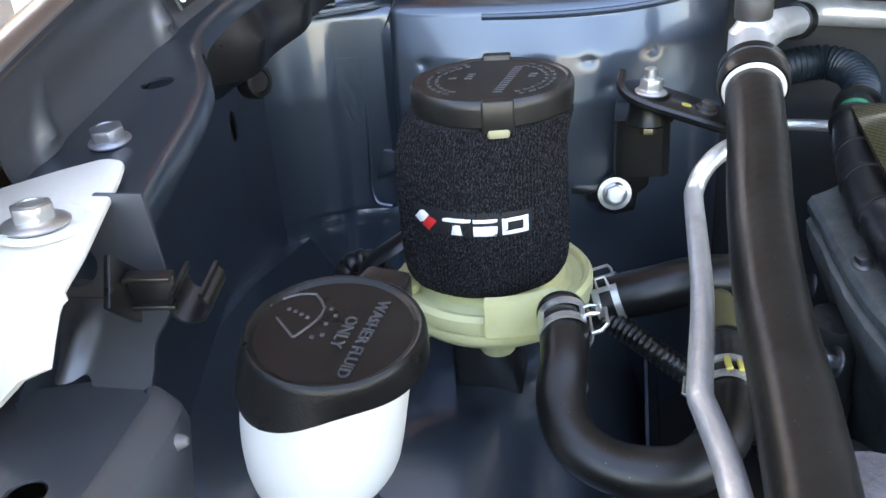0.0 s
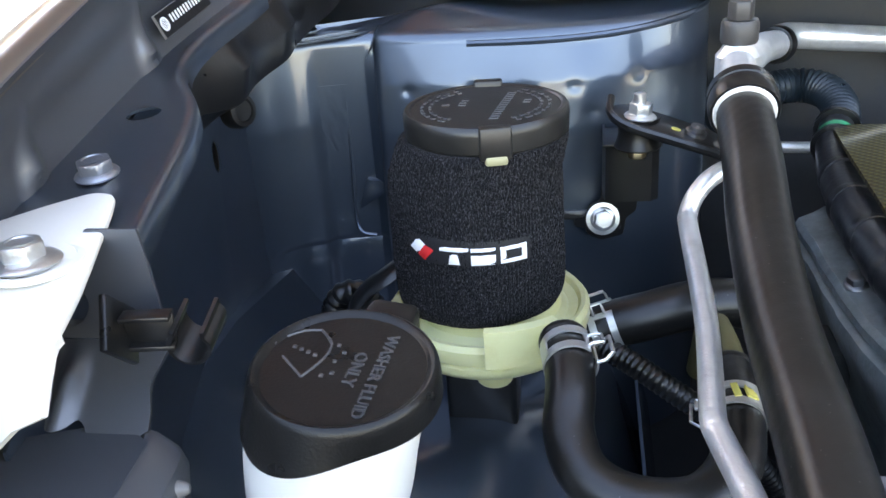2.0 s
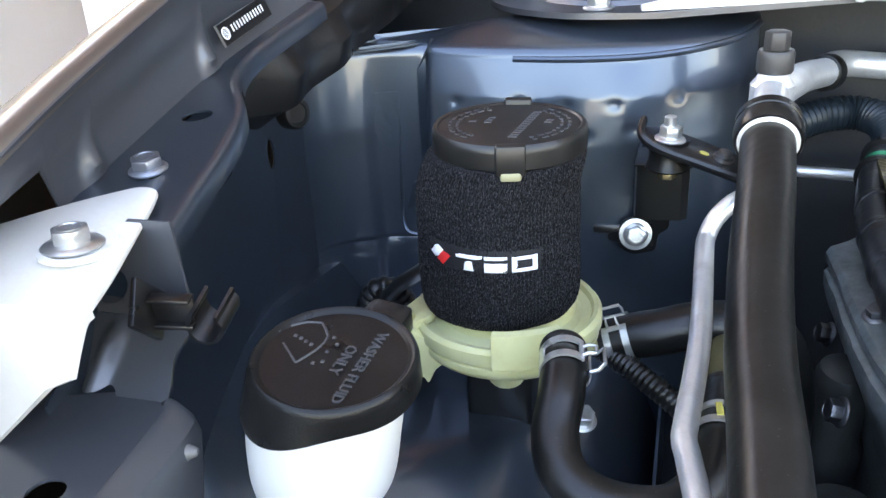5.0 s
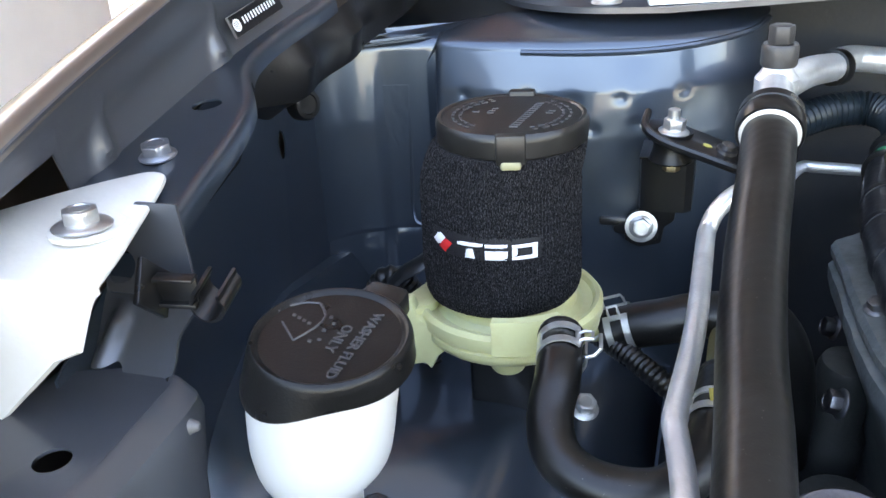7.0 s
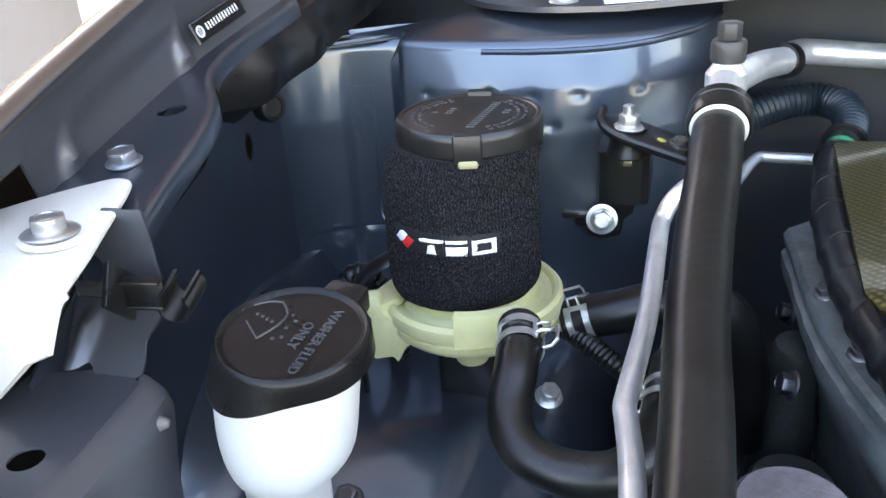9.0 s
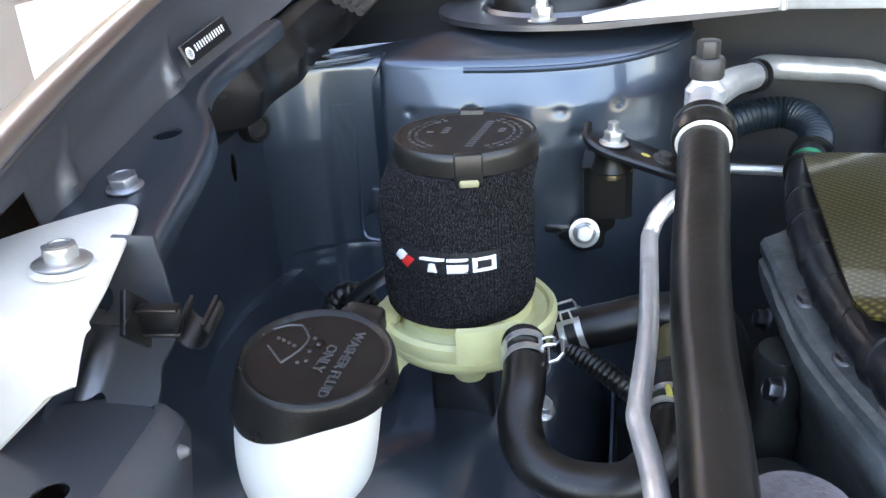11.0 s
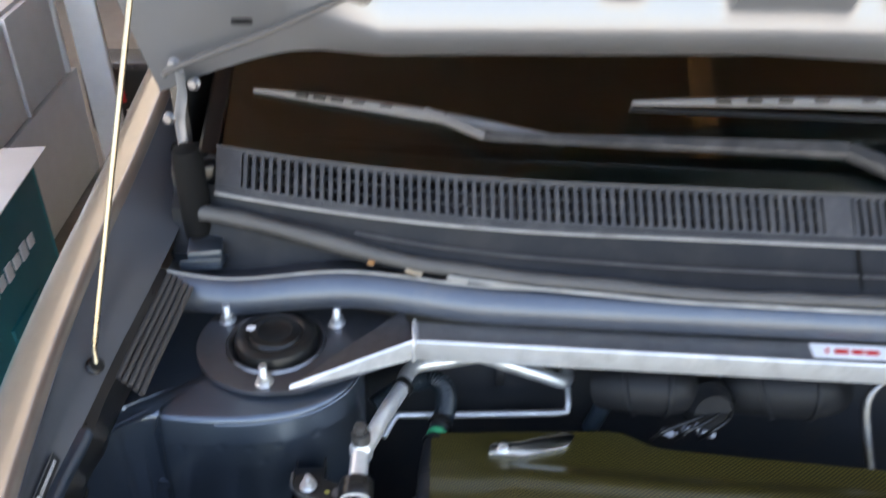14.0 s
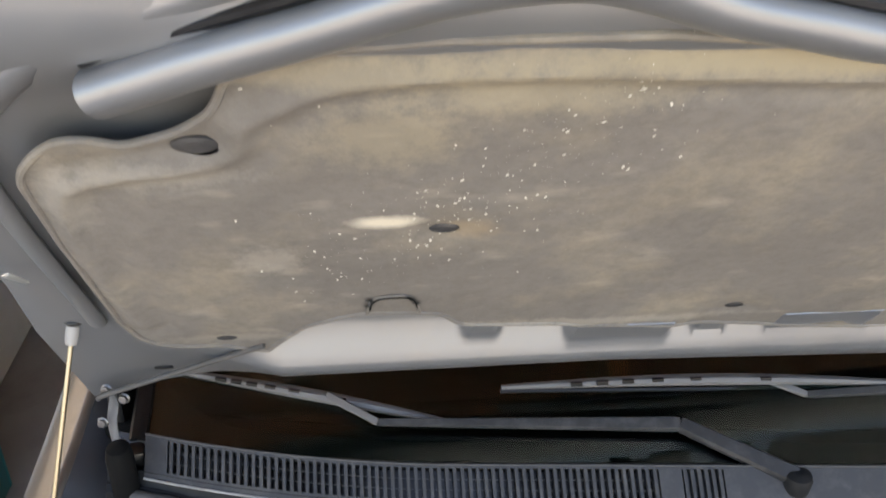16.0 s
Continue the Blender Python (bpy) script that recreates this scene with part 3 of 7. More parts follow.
sheet(bm, [(-0.15, 0.262), (-0.112, 0.262), (-0.118, 0.34), (-0.135, 0.39), (-0.158, 0.4)], (), lambda x, y: (x, y, 0.872 + 0.2 * (y - 0.295)))
part("ledge_shade_sheet", bm, matt_rubber, body, "black sheets added under the ledge to darken its hole", solid=0.001)

# upright apron wall with the small round hole
bm = bmesh.new()
WALL = [(0.12, -0.11), (0.22, -0.128), (0.25, -0.132), (0.3, -0.138), (0.36, -0.146), (0.455, -0.156), (0.52, -0.16), (0.6, -0.16)]
wall_x = lambda y: float(np.interp(y, [w[0] for w in WALL], [w[1] for w in WALL]))
out = [(0.255, 0.884), (0.4, 0.912), (0.5, 0.928), (0.62, 0.945), (0.62, 0.62), (0.42, 0.64), (0.33, 0.64), (0.2, 0.62), (0.2, 0.84), (0.252, 0.86)]
sheet(bm, out, [ring_outline(0.0058, 0.0095, 20, 0.455, 0.85)], lambda y, z: (wall_x(y) - 0.002, y, z))
part("apron_wall", bm, paint, body, "upright dark blue-grey apron wall", solid=0.0012)

# bay floor: wheel-arch top and side rail
floor_body = thing("bay_floor", (0.0, 0.38, 0.6), "dark blue-grey painted wheel arch panel under the reservoir", "car panel", kind="structure")
bm = bmesh.new()
rows = []
for y in np.linspace(0.12, 0.6, 60):
    row = []
    back = np.clip((y - 0.42) / 0.12, 0, 1)
    for x in np.linspace(-0.165, 0.1, 48):
        ridge = float(np.interp(x, (-0.16, -0.07, -0.036, -0.005, 0.01, 0.03, 0.06, 0.1), (0.31, 0.338, 0.357, 0.371, 0.396, 0.44, 0.47, 0.48)))
        z = 0.708 + 0.052 * np.clip((-0.112 - x) / 0.036, 0, 1) ** 1.8 * np.clip((y - 0.24) / 0.06, 0.2, 1) - 0.02 * back
        fall = ridge - y
        z -= 0.42 * (fall + math.sqrt(fall * fall + 0.0003)) / 2
        z -= 0.10 * np.clip((x - 0.045) / 0.05, 0, 1) ** 2
        row.append((x, y, z))
    rows.append(row)
grid(bm, rows)
part("panel", bm, paint, floor_body, solid=0.0012)
bm = bmesh.new()
rows = []
for y in np.linspace(0.0, 0.75, 20):
    rows.append([(0.09, y, 0.66), (0.1, y, 0.62), (0.105, y, 0.5), (0.105, y, 0.35)])
grid(bm, rows)
part("side_rail", bm, paint, floor_body, solid=0.002)

bm = bmesh.new()
box(bm, (1.7, 1.6, 0.02), Matrix.Translation((MID, 0.0, 0.25)), 0.003)
single("undertray", bm, plastic_black, (MID, 0.0, 0.24), "black undertray closing the engine bay from below", "car panel", kind="structure")
bm = bmesh.new()
rows = []
for x in np.linspace(-0.16, 1.52, 40):
    rows.append([(x, 0.755, 0.3), (x, 0.742, 0.6), (x, 0.73 + 0.012 * noise.noise((x * 9, 0.3, 0)), 0.75), (x, 0.738, 0.86), (x, 0.72, 0.93)])
grid(bm, rows)
single("firewall", bm, material("firewall_paint", (0.034, 0.036, 0.04), 0.55, 0.1, 0, 14, 0.4, 0.3, 200, dirt=(0.07, 0.055, 0.04), dirt_amount=0.5, dirt_scale=12), (MID, 0.72, 0.3), "dark painted firewall behind the engine", "car panel", kind="structure", solid=0.002)

# added out of view: blocks bright ground from the tower's reflections
bm = bmesh.new()
box(bm, (1.75, 0.04, 0.56), Matrix.Translation((MID, -0.34, 0.53)), 0.01)
for sx in (-0.17, 2 * MID + 0.17):
    box(bm, (0.03, 0.6, 0.5), Matrix.Translation((sx, -0.05, 0.5)), 0.006)
single("front_blocker", bm, bracket_black, (MID, -0.34, 0.25), "unseen dark panel added at the bay's front to darken reflections", "car panel", kind="structure")

# strut tower
tower = thing("strut_tower", (0.03, 0.63, 0.6), "dark blue-grey painted strut tower with dimpled front", "car panel", kind="structure")
PLAN = [(-0.166, 0.492), (-0.163, 0.504), (-0.156, 0.519), (-0.146, 0.531), (-0.132, 0.54), (-0.114, 0.546), (-0.097, 0.5495), (-0.0835, 0.5525), (-0.0795, 0.5525), (-0.0765, 0.548), (-0.05, 0.5445), (-0.02, 0.5425),
        (0.02, 0.543), (0.06, 0.549), (0.09, 0.56), (0.114, 0.577), (0.13, 0.598), (0.139, 0.625), (0.14, 0.66), (0.138, 0.74)]
plan = np.array(spline(PLAN, 13))
DIMPLES = [(-0.057, 0.863), (-0.013, 0.865), (0.018, 0.862), (0.049, 0.863), (0.088, 0.866), (0.06, 0.846), (0.031, 0.842)]


def tower_push(x, z):
    """How far the tower's front stands back (+) or forward (-) of its plan line."""
    back = 0.0
    if z > 0.891:
        t = min(1.0, (z - 0.891) / 0.009)
        back += 0.009 * (1 - math.sqrt(max(0.0, 1 - t * t)))
    side = min(1.0, max(0.0, (-0.076 - x) / 0.012))
    # pressed pocket beside the drum: its lower border swells out to a lip
    swell = min(1.0, max(0.0, (0.785 - z) / 0.034))
    swell = swell * swell * (3 - 2 * swell)
    back -= 0.002 * swell * side
    frame_side = min(1.0, max(0.0, (-0.118 - x) / 0.008))
    back -= 0.005 * frame_side * frame_side * (3 - 2 * frame_side) * min(1.0, max(0.0, (0.893 - z) / 0.05))
    back += 0.002 * math.exp(-((z - 0.756) / 0.002) ** 2) * side
    back += sum(0.0013 * math.exp(-((x - a) ** 2 + (z - b) ** 2) / 0.000013) for a, b in DIMPLES)
    back += 0.0011 * math.exp(-((x - 0.057) / 0.012) ** 2) * math.sin((z - 0.8) * 75) * (1 if z < 0.89 else 0)
    drop = 0.892 - min(z, 0.892)
    return back - (0.28 * min(drop, 0.025) + 0.12 * min(0.03, max(0.0, drop - 0.025)) + 0.05 * max(0.0, drop - 0.055)) * (1 - 0.92 * side)


heights = [0.9 - 0.0009 * k for k in range(11)] + [0.889 - 0.0016 * k for k in range(34)] + [0.834 - 0.0035 * k for k in range(15)] + [0.7805 - 0.0013 * k for k in range(20)] + [0.75, 0.74, 0.72, 0.68, 0.6]
bm = bmesh.new()
grid(bm, [[(x, y + tower_push(x, z), z) for x, y in plan] for z in heights])
part("tower_front", bm, paint, tower, solid=0.0015)
tops = plan + (0, 0.009)
bm = bmesh.new()
rows = []
for i, (x, y) in enumerate(tops):
    cx, cy = 0.035, 0.655
    k = min(1.0, max(0.0, (x + 0.15) / 0.07))
    rows.append([(x, y, 0.9), (x + (cx - x) * 0.12, y + (cy - y) * 0.12, 0.9 + 0.004 * k), (x + (cx - x) * 0.3, y + (cy - y) * 0.3, 0.9 + 0.008 * k), (x + (cx - x) * 0.55, y + (cy - y) * 0.55, 0.9 + 0.009 * k)])
grid(bm, rows)
sheet(bm, [(-0.166, 0.493), (-0.11, 0.535), (-0.055, 0.578), (-0.025, 0.62), (-0.03, 0.69), (0.1, 0.715), (0.138, 0.74), (-0.166, 0.74)], (), lambda x, y: (x, y, 0.8990 + 0.0075 * min(1, max(0, (x + 0.055) / 0.04))))
part("tower_top", bm, paint, tower, "flat tower top around the strut mount", solid=0.0015)
bm = bmesh.new()
sweep(bm, [(-0.018, 0.542, 0.8915), (0.02, 0.542, 0.8915), (0.06, 0.548, 0.892), (0.09, 0.559, 0.8935), (0.114, 0.5762, 0.8955), (0.13, 0.5972, 0.897), (0.1395, 0.625, 0.899)], 0.0022, 8, 6)
part("seam", bm, paint, tower, "sealed seam along the tower edge")
# a hole's darkness put in as a black disc
bm = bmesh.new()
lathe(bm, [(0.0062, 0.0), (0.0064, 0.0006), (0.0056, 0.0009), (0.002, 0.0008)], Matrix.Translation((-0.134, 0.586, 0.9012)) @ Matrix.Diagonal((1, 0.8, 1, 1)), 20)
part("hole_disc", bm, bracket_black, tower, "small black disc standing for a hole in the tower top")
# wrinkled remains of a clear sticker in the pocket
bm = bmesh.new()
rows = []
for z in np.linspace(0.867, 0.822, 16):
    f = (0.867 - z) / 0.045
    xa, xb = -0.131 + 0.018 * f, -0.101 - 0.003 * f
    row = []
    for x in np.linspace(xa, xb, 14):
        y = float(np.interp(x, plan[:, 0], plan[:, 1]))
        row.append((x, y + 0.02 * (z - 0.892) - 0.0011 + 0.00045 * noise.noise((x * 420 + z * 160, z * 130, 1.0)), z))
    rows.append(row)
grid(bm, rows)
part("wrinkled_sticker", bm, paint, tower, "wrinkled clear film stuck in the pocket", solid=0.0003)
bm = bmesh.new()
sweep(bm, [(-0.103, 0.5478, 0.862), (-0.103, 0.547, 0.82), (-0.104, 0.5462, 0.79), (-0.104, 0.544, 0.772), (-0.1, 0.5405, 0.763), (-0.09, 0.5415, 0.76)], 0.0013, 6, 4, wobble=0.5)
part("sealer_line", bm, paint, tower, "lumpy line of seam sealer")
bm = bmesh.new()
prism(bm, poly_round([(-0.013, -0.012), (0.012, 0.004), (0.004, 0.009), (-0.006, 0.011)], 0.002), -0.003, 0.003, pose(-0.088, 0.548, 0.79, 90, 0, 0), 0.0012)
part("sealer_tab", bm, paint, tower, "torn tab of seam sealer")
# black stamped bracket with a rubber plug between ledge and tower
bracket = thing("hinge_bracket", (-0.148, 0.5, 0.86), "black stamped upper bracket with a rubber plug", "bracket")
bm = bmesh.new()
rows = []
for y in np.linspace(0.398, 0.72, 60):
    x, z = inner(y)
    f = min(1.0, max(0.0, (y - 0.4) / 0.05))
    f = f * f * (3 - 2 * f)
    bump = 0.006 * math.exp(-((y - 0.452) / 0.012) ** 2) + 0.006 * math.exp(-((y - 0.505) / 0.016) ** 2) + 0.004 * math.exp(-((y - 0.58) / 0.02) ** 2)
    rows.append([(x - 0.003, y, z - 0.004), (x + 0.001 + 0.005 * f + bump * 0.4, y, z - 0.009), (x + 0.002 + 0.009 * f + bump, y, z - 0.02 - 0.006 * f), (x + 0.001 + 0.007 * f + bump * 0.6, y, z - 0.032 - 0.012 * f),
                 (x - 0.004 + 0.002 * f, y, z - 0.037 - 0.013 * f), (-0.158, y, z - 0.041 - 0.016 * f)])
grid(bm, rows)
part("stamping", bm, bracket_black, bracket, solid=0.0015)
bm = bmesh.new()
lathe(bm, [(0.0105, -0.006), (0.0105, 0.001), (0.0092, 0.0034), (0.0068, 0.0038), (0.0062, 0.0026), (0.002, 0.0024)], axis_frame((-0.1425, 0.4655, 0.8745), (0.9, -0.45, 0.12)), 28)
part("plug", bm, rubber, bracket, "round black rubber plug")

rib_mat = material("ribbed_seal_rubber", (0.045, 0.04, 0.036), 0.6, 0, 0, 40, 0.3, 0.3, 500)
for k in range(5):
    bm = bmesh.new()
    sweep(bm, [(inner(y)[0] + 0.009 + 0.0068 * k, y - 0.004 * k, inner(y)[1] - 0.010 - 0.0022 * k) for y in np.linspace(0.565, 0.715, 6)], 0.0034, 10, 5)
    part("rubber_rib", bm, rib_mat, bracket)

# headlamp support: strap, rail and its hole
support = thing("headlamp_support", (-0.09, 0.19, 0.72), "dark painted headlamp support rail and strap", "bracket")
bm = bmesh.new()
place = lambda x, y: (x, y, 0.836 - 0.12 * max(0, 0.14 - y))
sheet(bm, [(-0.135, 0.21), (-0.105, 0.22), (-0.094, 0.219), (-0.084, 0.212), (-0.081, 0.17), (-0.079, 0.11), (-0.075, 0.02), (-0.11, 0.0), (-0.14, 0.1)], [ring_outline(0.0066, 0.0066, 22, -0.098, 0.163)], place)
part("rail_top", bm, lit_satin_paint, support, solid=0.0012)
bm = bmesh.new()
rows = []
for x, y in spline([(-0.105, 0.221), (-0.094, 0.22), (-0.084, 0.213), (-0.081, 0.17), (-0.079, 0.11), (-0.075, 0.02)], 5):
    z = place(x, y)[2]
    rows.append([(x - 0.002, y, z), (x + 0.003, y, z - 0.001), (x + 0.009, y, z - 0.006), (x + 0.01, y + 0.001, z - 0.012), (x + 0.002, y + 0.004, z - 0.05), (x - 0.006, y + 0.006, z - 0.13)])
grid(bm, rows)
part("rail_side", bm, lit_satin_paint, support, solid=0.0012)


def strap_at(x, u):
    """A place on the strap: upright below the ledge, then kicked forward, with a rounded fold."""
    near, far = min(u, 0.041), max(0.0, u - 0.041)
    f = 0.0055 * math.exp(-((x + 0.118) / 0.004) ** 2) * min(1, max(0, (u - 0.041) / 0.012))
    return (x, 0.2475 - 0.12 * near - 0.8 * far - f, 0.8965 - 0.99 * near - 0.6 * far + 0.4 * f)


def strap_edges(u):
    xl = float(np.interp(u, (0, 0.015, 0.03, 0.042, 0.055, 0.073), (-0.11, -0.123, -0.1305, -0.1305, -0.127, -0.122)))
    xr = float(np.interp(u, (0, 0.01, 0.02, 0.035, 0.045, 0.05, 0.054, 0.058, 0.062, 0.067, 0.073, 0.079, 0.083, 0.086), (-0.0915, -0.0898, -0.0885, -0.0865, -0.0862, -0.0876, -0.089, -0.0893, -0.0883, -0.0868, -0.0862, -0.0867, -0.0882, -0.091)))
    return xl, xr


# upright part with its slanted hole, then the kicked end with a rounded tongue
bm = bmesh.new()
upper = [strap_edges(u)[0] for u in np.linspace(0, 0.041, 9)], [strap_edges(u)[1] for u in np.linspace(0, 0.041, 9)]
us = np.linspace(0, 0.041, 9)
outline = list(zip(upper[0], us)) + list(zip(upper[1], us))[::-1]
hole = [(-0.1215 + 0.0046 * math.cos(a) - 0.0062 * math.sin(a), 0.0285 + 0.0046 * math.cos(a) + 0.0062 * math.sin(a)) for a in np.linspace(0, 2 * math.pi, 25)[:-1]]
sheet(bm, outline, [hole], strap_at)
lower = []
for t in np.linspace(0, 1, 30):
    row = []
    for e in np.linspace(0, 1, 34):
        low = 0.0725 + 0.0135 * math.exp(-((e - 0.66) / 0.24) ** 4) - 0.003 * math.exp(-((e - 0.3) / 0.08) ** 2)
        u = 0.041 + t * (low - 0.041)
        xl, xr = strap_edges(u)
        row.append(strap_at(xl + (xr - xl) * e, u))
    lower.append(row)
grid(bm, lower)
part("strap", bm, lit_satin_paint, support, "bent sheet metal strap with a hole", solid=0.0014)
bm = bmesh.new()
lathe(bm, [(0.003, -0.008), (0.0035, -0.002), (0.0045, -0.001), (0.0045, 0.001), (0.003, 0.002), (0.002, 0.005), (0.001, 0.006)], axis_frame((-0.0745, 0.204, 0.8245), (1, 0.1, 0.1)), 20)
part("clip", bm, blade_grey, support, "translucent plastic push clip")

# ---- structure: cowl, windscreen ----
# the car stands a little askew: its cross lines run back by SKEW per metre
SKEW = 0.095
curve = lambda x: 0.007 - SKEW * (x - MID) + 0.3 * max(0.0, abs(x - MID) - 0.28) ** 2
xs = np.linspace(-0.1, 2 * MID + 0.1, 70)


def strip(bm, rows_of, xs=xs):
    grid(bm, [[(x, y, z) for y, z in rows_of(x)] for x in xs])


cowl = thing("cowl", (MID, 0.7, 0.9), "dark grey plastic cowl with a slotted air grille", "car panel", kind="structure")
bm = bmesh.new()


def beam(x):
    top = 0.985 - 0.022 * math.exp(-((x + 0.03) / 0.1) ** 2)
    f = min(1.0, max(0.0, (0.3 - min(x, 2 * MID - x)) / 0.2))
    y = 0.619 + 0.022 * f * f * (3 - 2 * f) - SKEW * (x - MID)
    return [(y + 0.05, top - 0.012), (y + 0.012, top - 0.006), (y + 0.004, top), (y + 0.001, top - 0.001), (y - 0.006, top - 0.0075), (y - 0.0115, top - 0.015), (y - 0.0145, top - 0.024), (y - 0.0155, top - 0.033), (y - 0.013, top - 0.039), (y + 0.012, 0.93), (y + 0.07, 0.915)]


strip(bm, beam)
part("bulkhead_beam", bm, beam_paint, cowl, "blue-grey painted bulkhead beam", solid=0.0012)
bm = bmesh.new()
sweep(bm, [(x, beam(x)[2][0], beam(x)[2][1] + 0.0015) for x in np.linspace(-0.1, 2 * MID + 0.1, 60)], 0.0016, 8, 1, wobble=0.2)
part("beam_flange", bm, pale_edge, cowl, "pale sealed edge of the beam")


def seal(x):
    """Line of the hood seal: along the beam in the middle, swinging back at both ends."""
    back = SKEW * (x - MID)
    x = min(x, 2 * MID - x)
    at = (-0.06, -0.008, 0.053, 0.111, 0.166, 0.22, 0.311, 0.498, MID)
    y = float(np.interp(x, at, (0.708, 0.698, 0.679, 0.666, 0.653, 0.643, 0.630, 0.6155, 0.6135))) - back
    z = float(np.interp(x, at, (1.02, 1.017, 1.013, 1.008, 1.003, 0.999, 0.997, 0.996, 0.996)))
    return y, z


def apron(x):
    (y0, z0), (y1, z1) = seal(x), (0.667 + curve(x), 1.042)
    y1 = max(y1, y0 + 0.012)
    return [(y0 + 0.006, z0 - 0.02), (y0 + 0.009, z0 - 0.003)] + [(y0 + 0.009 + (y1 - y0 - 0.009) * t, z0 - 0.003 + (z1 - z0 + 0.003) * t - dip) for t, dip in ((0.3, 0.001), (0.42, 0.004), (0.6, 0.005), (0.8, 0.003), (1, 0))]


bm = bmesh.new()
strip(bm, apron)
part("apron", bm, cowl_black, cowl, "black plastic cowl apron", solid=0.002)
# black panel put in for the dark hollow between beam and seal
bm = bmesh.new()
strip(bm, lambda x: [(beam(x)[0][0] - 0.01, beam(x)[0][1] - 0.002), ((beam(x)[0][0] + seal(x)[0]) / 2, seal(x)[1] - 0.05), (max(seal(x)[0], beam(x)[0][0]) + 0.012, seal(x)[1] - 0.016)])
part("hollow_cover", bm, cowl_black, cowl, "dark panel standing for the shaded hollow below the seal", solid=0.001)
bm = bmesh.new()
sweep(bm, [(x, seal(x)[0], seal(x)[1] + 0.003 * noise.noise((x * 8, 0, 0))) for x in np.linspace(-0.06, 2 * MID + 0.06, 30)], lambda t: 0.0075 + 0.002 * abs(2 * t - 1), 12, 2, wobble=0.2)
part("rubber_seal", bm, seal_grey, cowl, "round weathered rubber hood seal")
bm = bmesh.new()
sweep(bm, [(x, apron(x)[i][0] - 0.001, apron(x)[i][1] + 0.001) for x, i in [(q, 3) for q in np.linspace(0.13, 2 * MID - 0.13, 24)]], 0.0022, 8, 2, wobble=0.2)
part("apron_ridge", bm, plastic_grey, cowl, "thin raised ridge along the apron")
bm = bmesh.new()
sweep(bm, [(x, 0.6585 + curve(x), 1.0365) for x in np.linspace(-0.045, 2 * MID + 0.045, 40)], 0.0018, 8, 1)
part("grille_lip", bm, pale_edge, cowl, "pale lip below the grille, its wear and caught light coloured in")
bm = bmesh.new()
sweep(bm, [(0.707, 0.6235, 0.994), (0.707, 0.635, 1.008), (0.708, 0.6615, 1.034)], 0.0016, 8, 3)
part("apron_seam", bm, matt_rubber, cowl, "dark joint between the cowl halves")
for x, w, tone in ((0.2, 0.022, (0.3, 0.24, 0.17)), (0.25, 0.026, (0.3, 0.28, 0.25)), (0.15, 0.009, (0.34, 0.16, 0.06))):
    bm = bmesh.new()
    box(bm, (w, 0.007, 0.004), pose(x, seal(x)[0] - 0.008, seal(x)[1] - 0.009, 20, 8, -15), 0.002)
    part("seal_clip", bm, material("seal_clip_plastic", tone, 0.6, 0, 0, 60, 0.3, 0.3, 400), cowl, "small pale clip under the seal")
bm = bmesh.new()
sweep(bm, [(x, seal(x)[0] - 0.012, seal(x)[1] - 0.004) for x in np.linspace(0.24, 2 * MID - 0.24, 24)], 0.0022, 8, 2, wobble=0.3)
part("seal_lip", bm, pale_edge, cowl, "thin pale lip in front of the seal")
# grille: frame rails, bars and the dark trough below
G0 = lambda x: (0.667 + curve(x), 1.042)
G1 = lambda x: (0.704 + curve(x), 1.077)


def grill(bm, x0, x1, t0, t1, lift=0.0, thick=0.003, n=2):
    """A bar of the grille from x0 to x1 across and t0 to t1 up the slope."""
    tmp = bmesh.new()
    lo, hi = [], []
    for x in np.linspace(x0, x1, n):
        a, b = np.array(G0(x)), np.array(G1(x))
        for t, side in ((t0, 0), (t1, 1)):
            p = a + (b - a) * t
            lo.append((x, p[0] + 0.64 * (thick - lift), p[1] - 0.77 * (thick - lift)))
            hi.append((x, p[0] - 0.64 * lift, p[1] + 0.77 * lift))
    v = [[tmp.verts.new(q) for q in s] for s in (lo, hi)]
    for i in range(n - 1):
        a = 2 * i
        l, h = v
        tmp.faces.new((h[a], h[a + 2], h[a + 3], h[a + 1]))
        tmp.faces.new((l[a], l[a + 1], l[a + 3], l[a + 2]))
        tmp.faces.new((l[a], l[a + 2], h[a + 2], h[a]))
        tmp.faces.new((l[a + 1], h[a + 1], h[a + 3], l[a + 3]))
    tmp.faces.new((v[0][0], v[1][0], v[1][1], v[0][1]))
    tmp.faces.new((v[0][-2], v[0][-1], v[1][-1], v[1][-2]))
    merge(bm, tmp)


bm = bmesh.new()
strip(bm, lambda x: [(G0(x)[0] + 0.012, G0(x)[1] - 0.012), (G1(x)[0] + 0.012, G1(x)[1] - 0.016)])
part("trough", bm, bracket_black, cowl, "black trough behind the grille", solid=0.001)
bm = bmesh.new()
grill(bm, -0.045, 2 * MID + 0.045, -0.2, 0.08, 0.0005, 0.006, 50)
part("lower_rail", bm, plastic_grey, cowl)
bm = bmesh.new()
grill(bm, -0.045, 2 * MID + 0.045, 0.93, 1.06, 0.0005, 0.006, 50)
part("upper_rail", bm, plastic_grey, cowl)
for a, b in ((-0.045, -0.012), (0.674, 0.706), (0.765, 1.4)):
    bm = bmesh.new()
    grill(bm, a, b, 0.081, 0.929, 0.0004, 0.005, 14)
    part("cover_plate", bm, plastic_grey, cowl, "solid grey section of the grille")
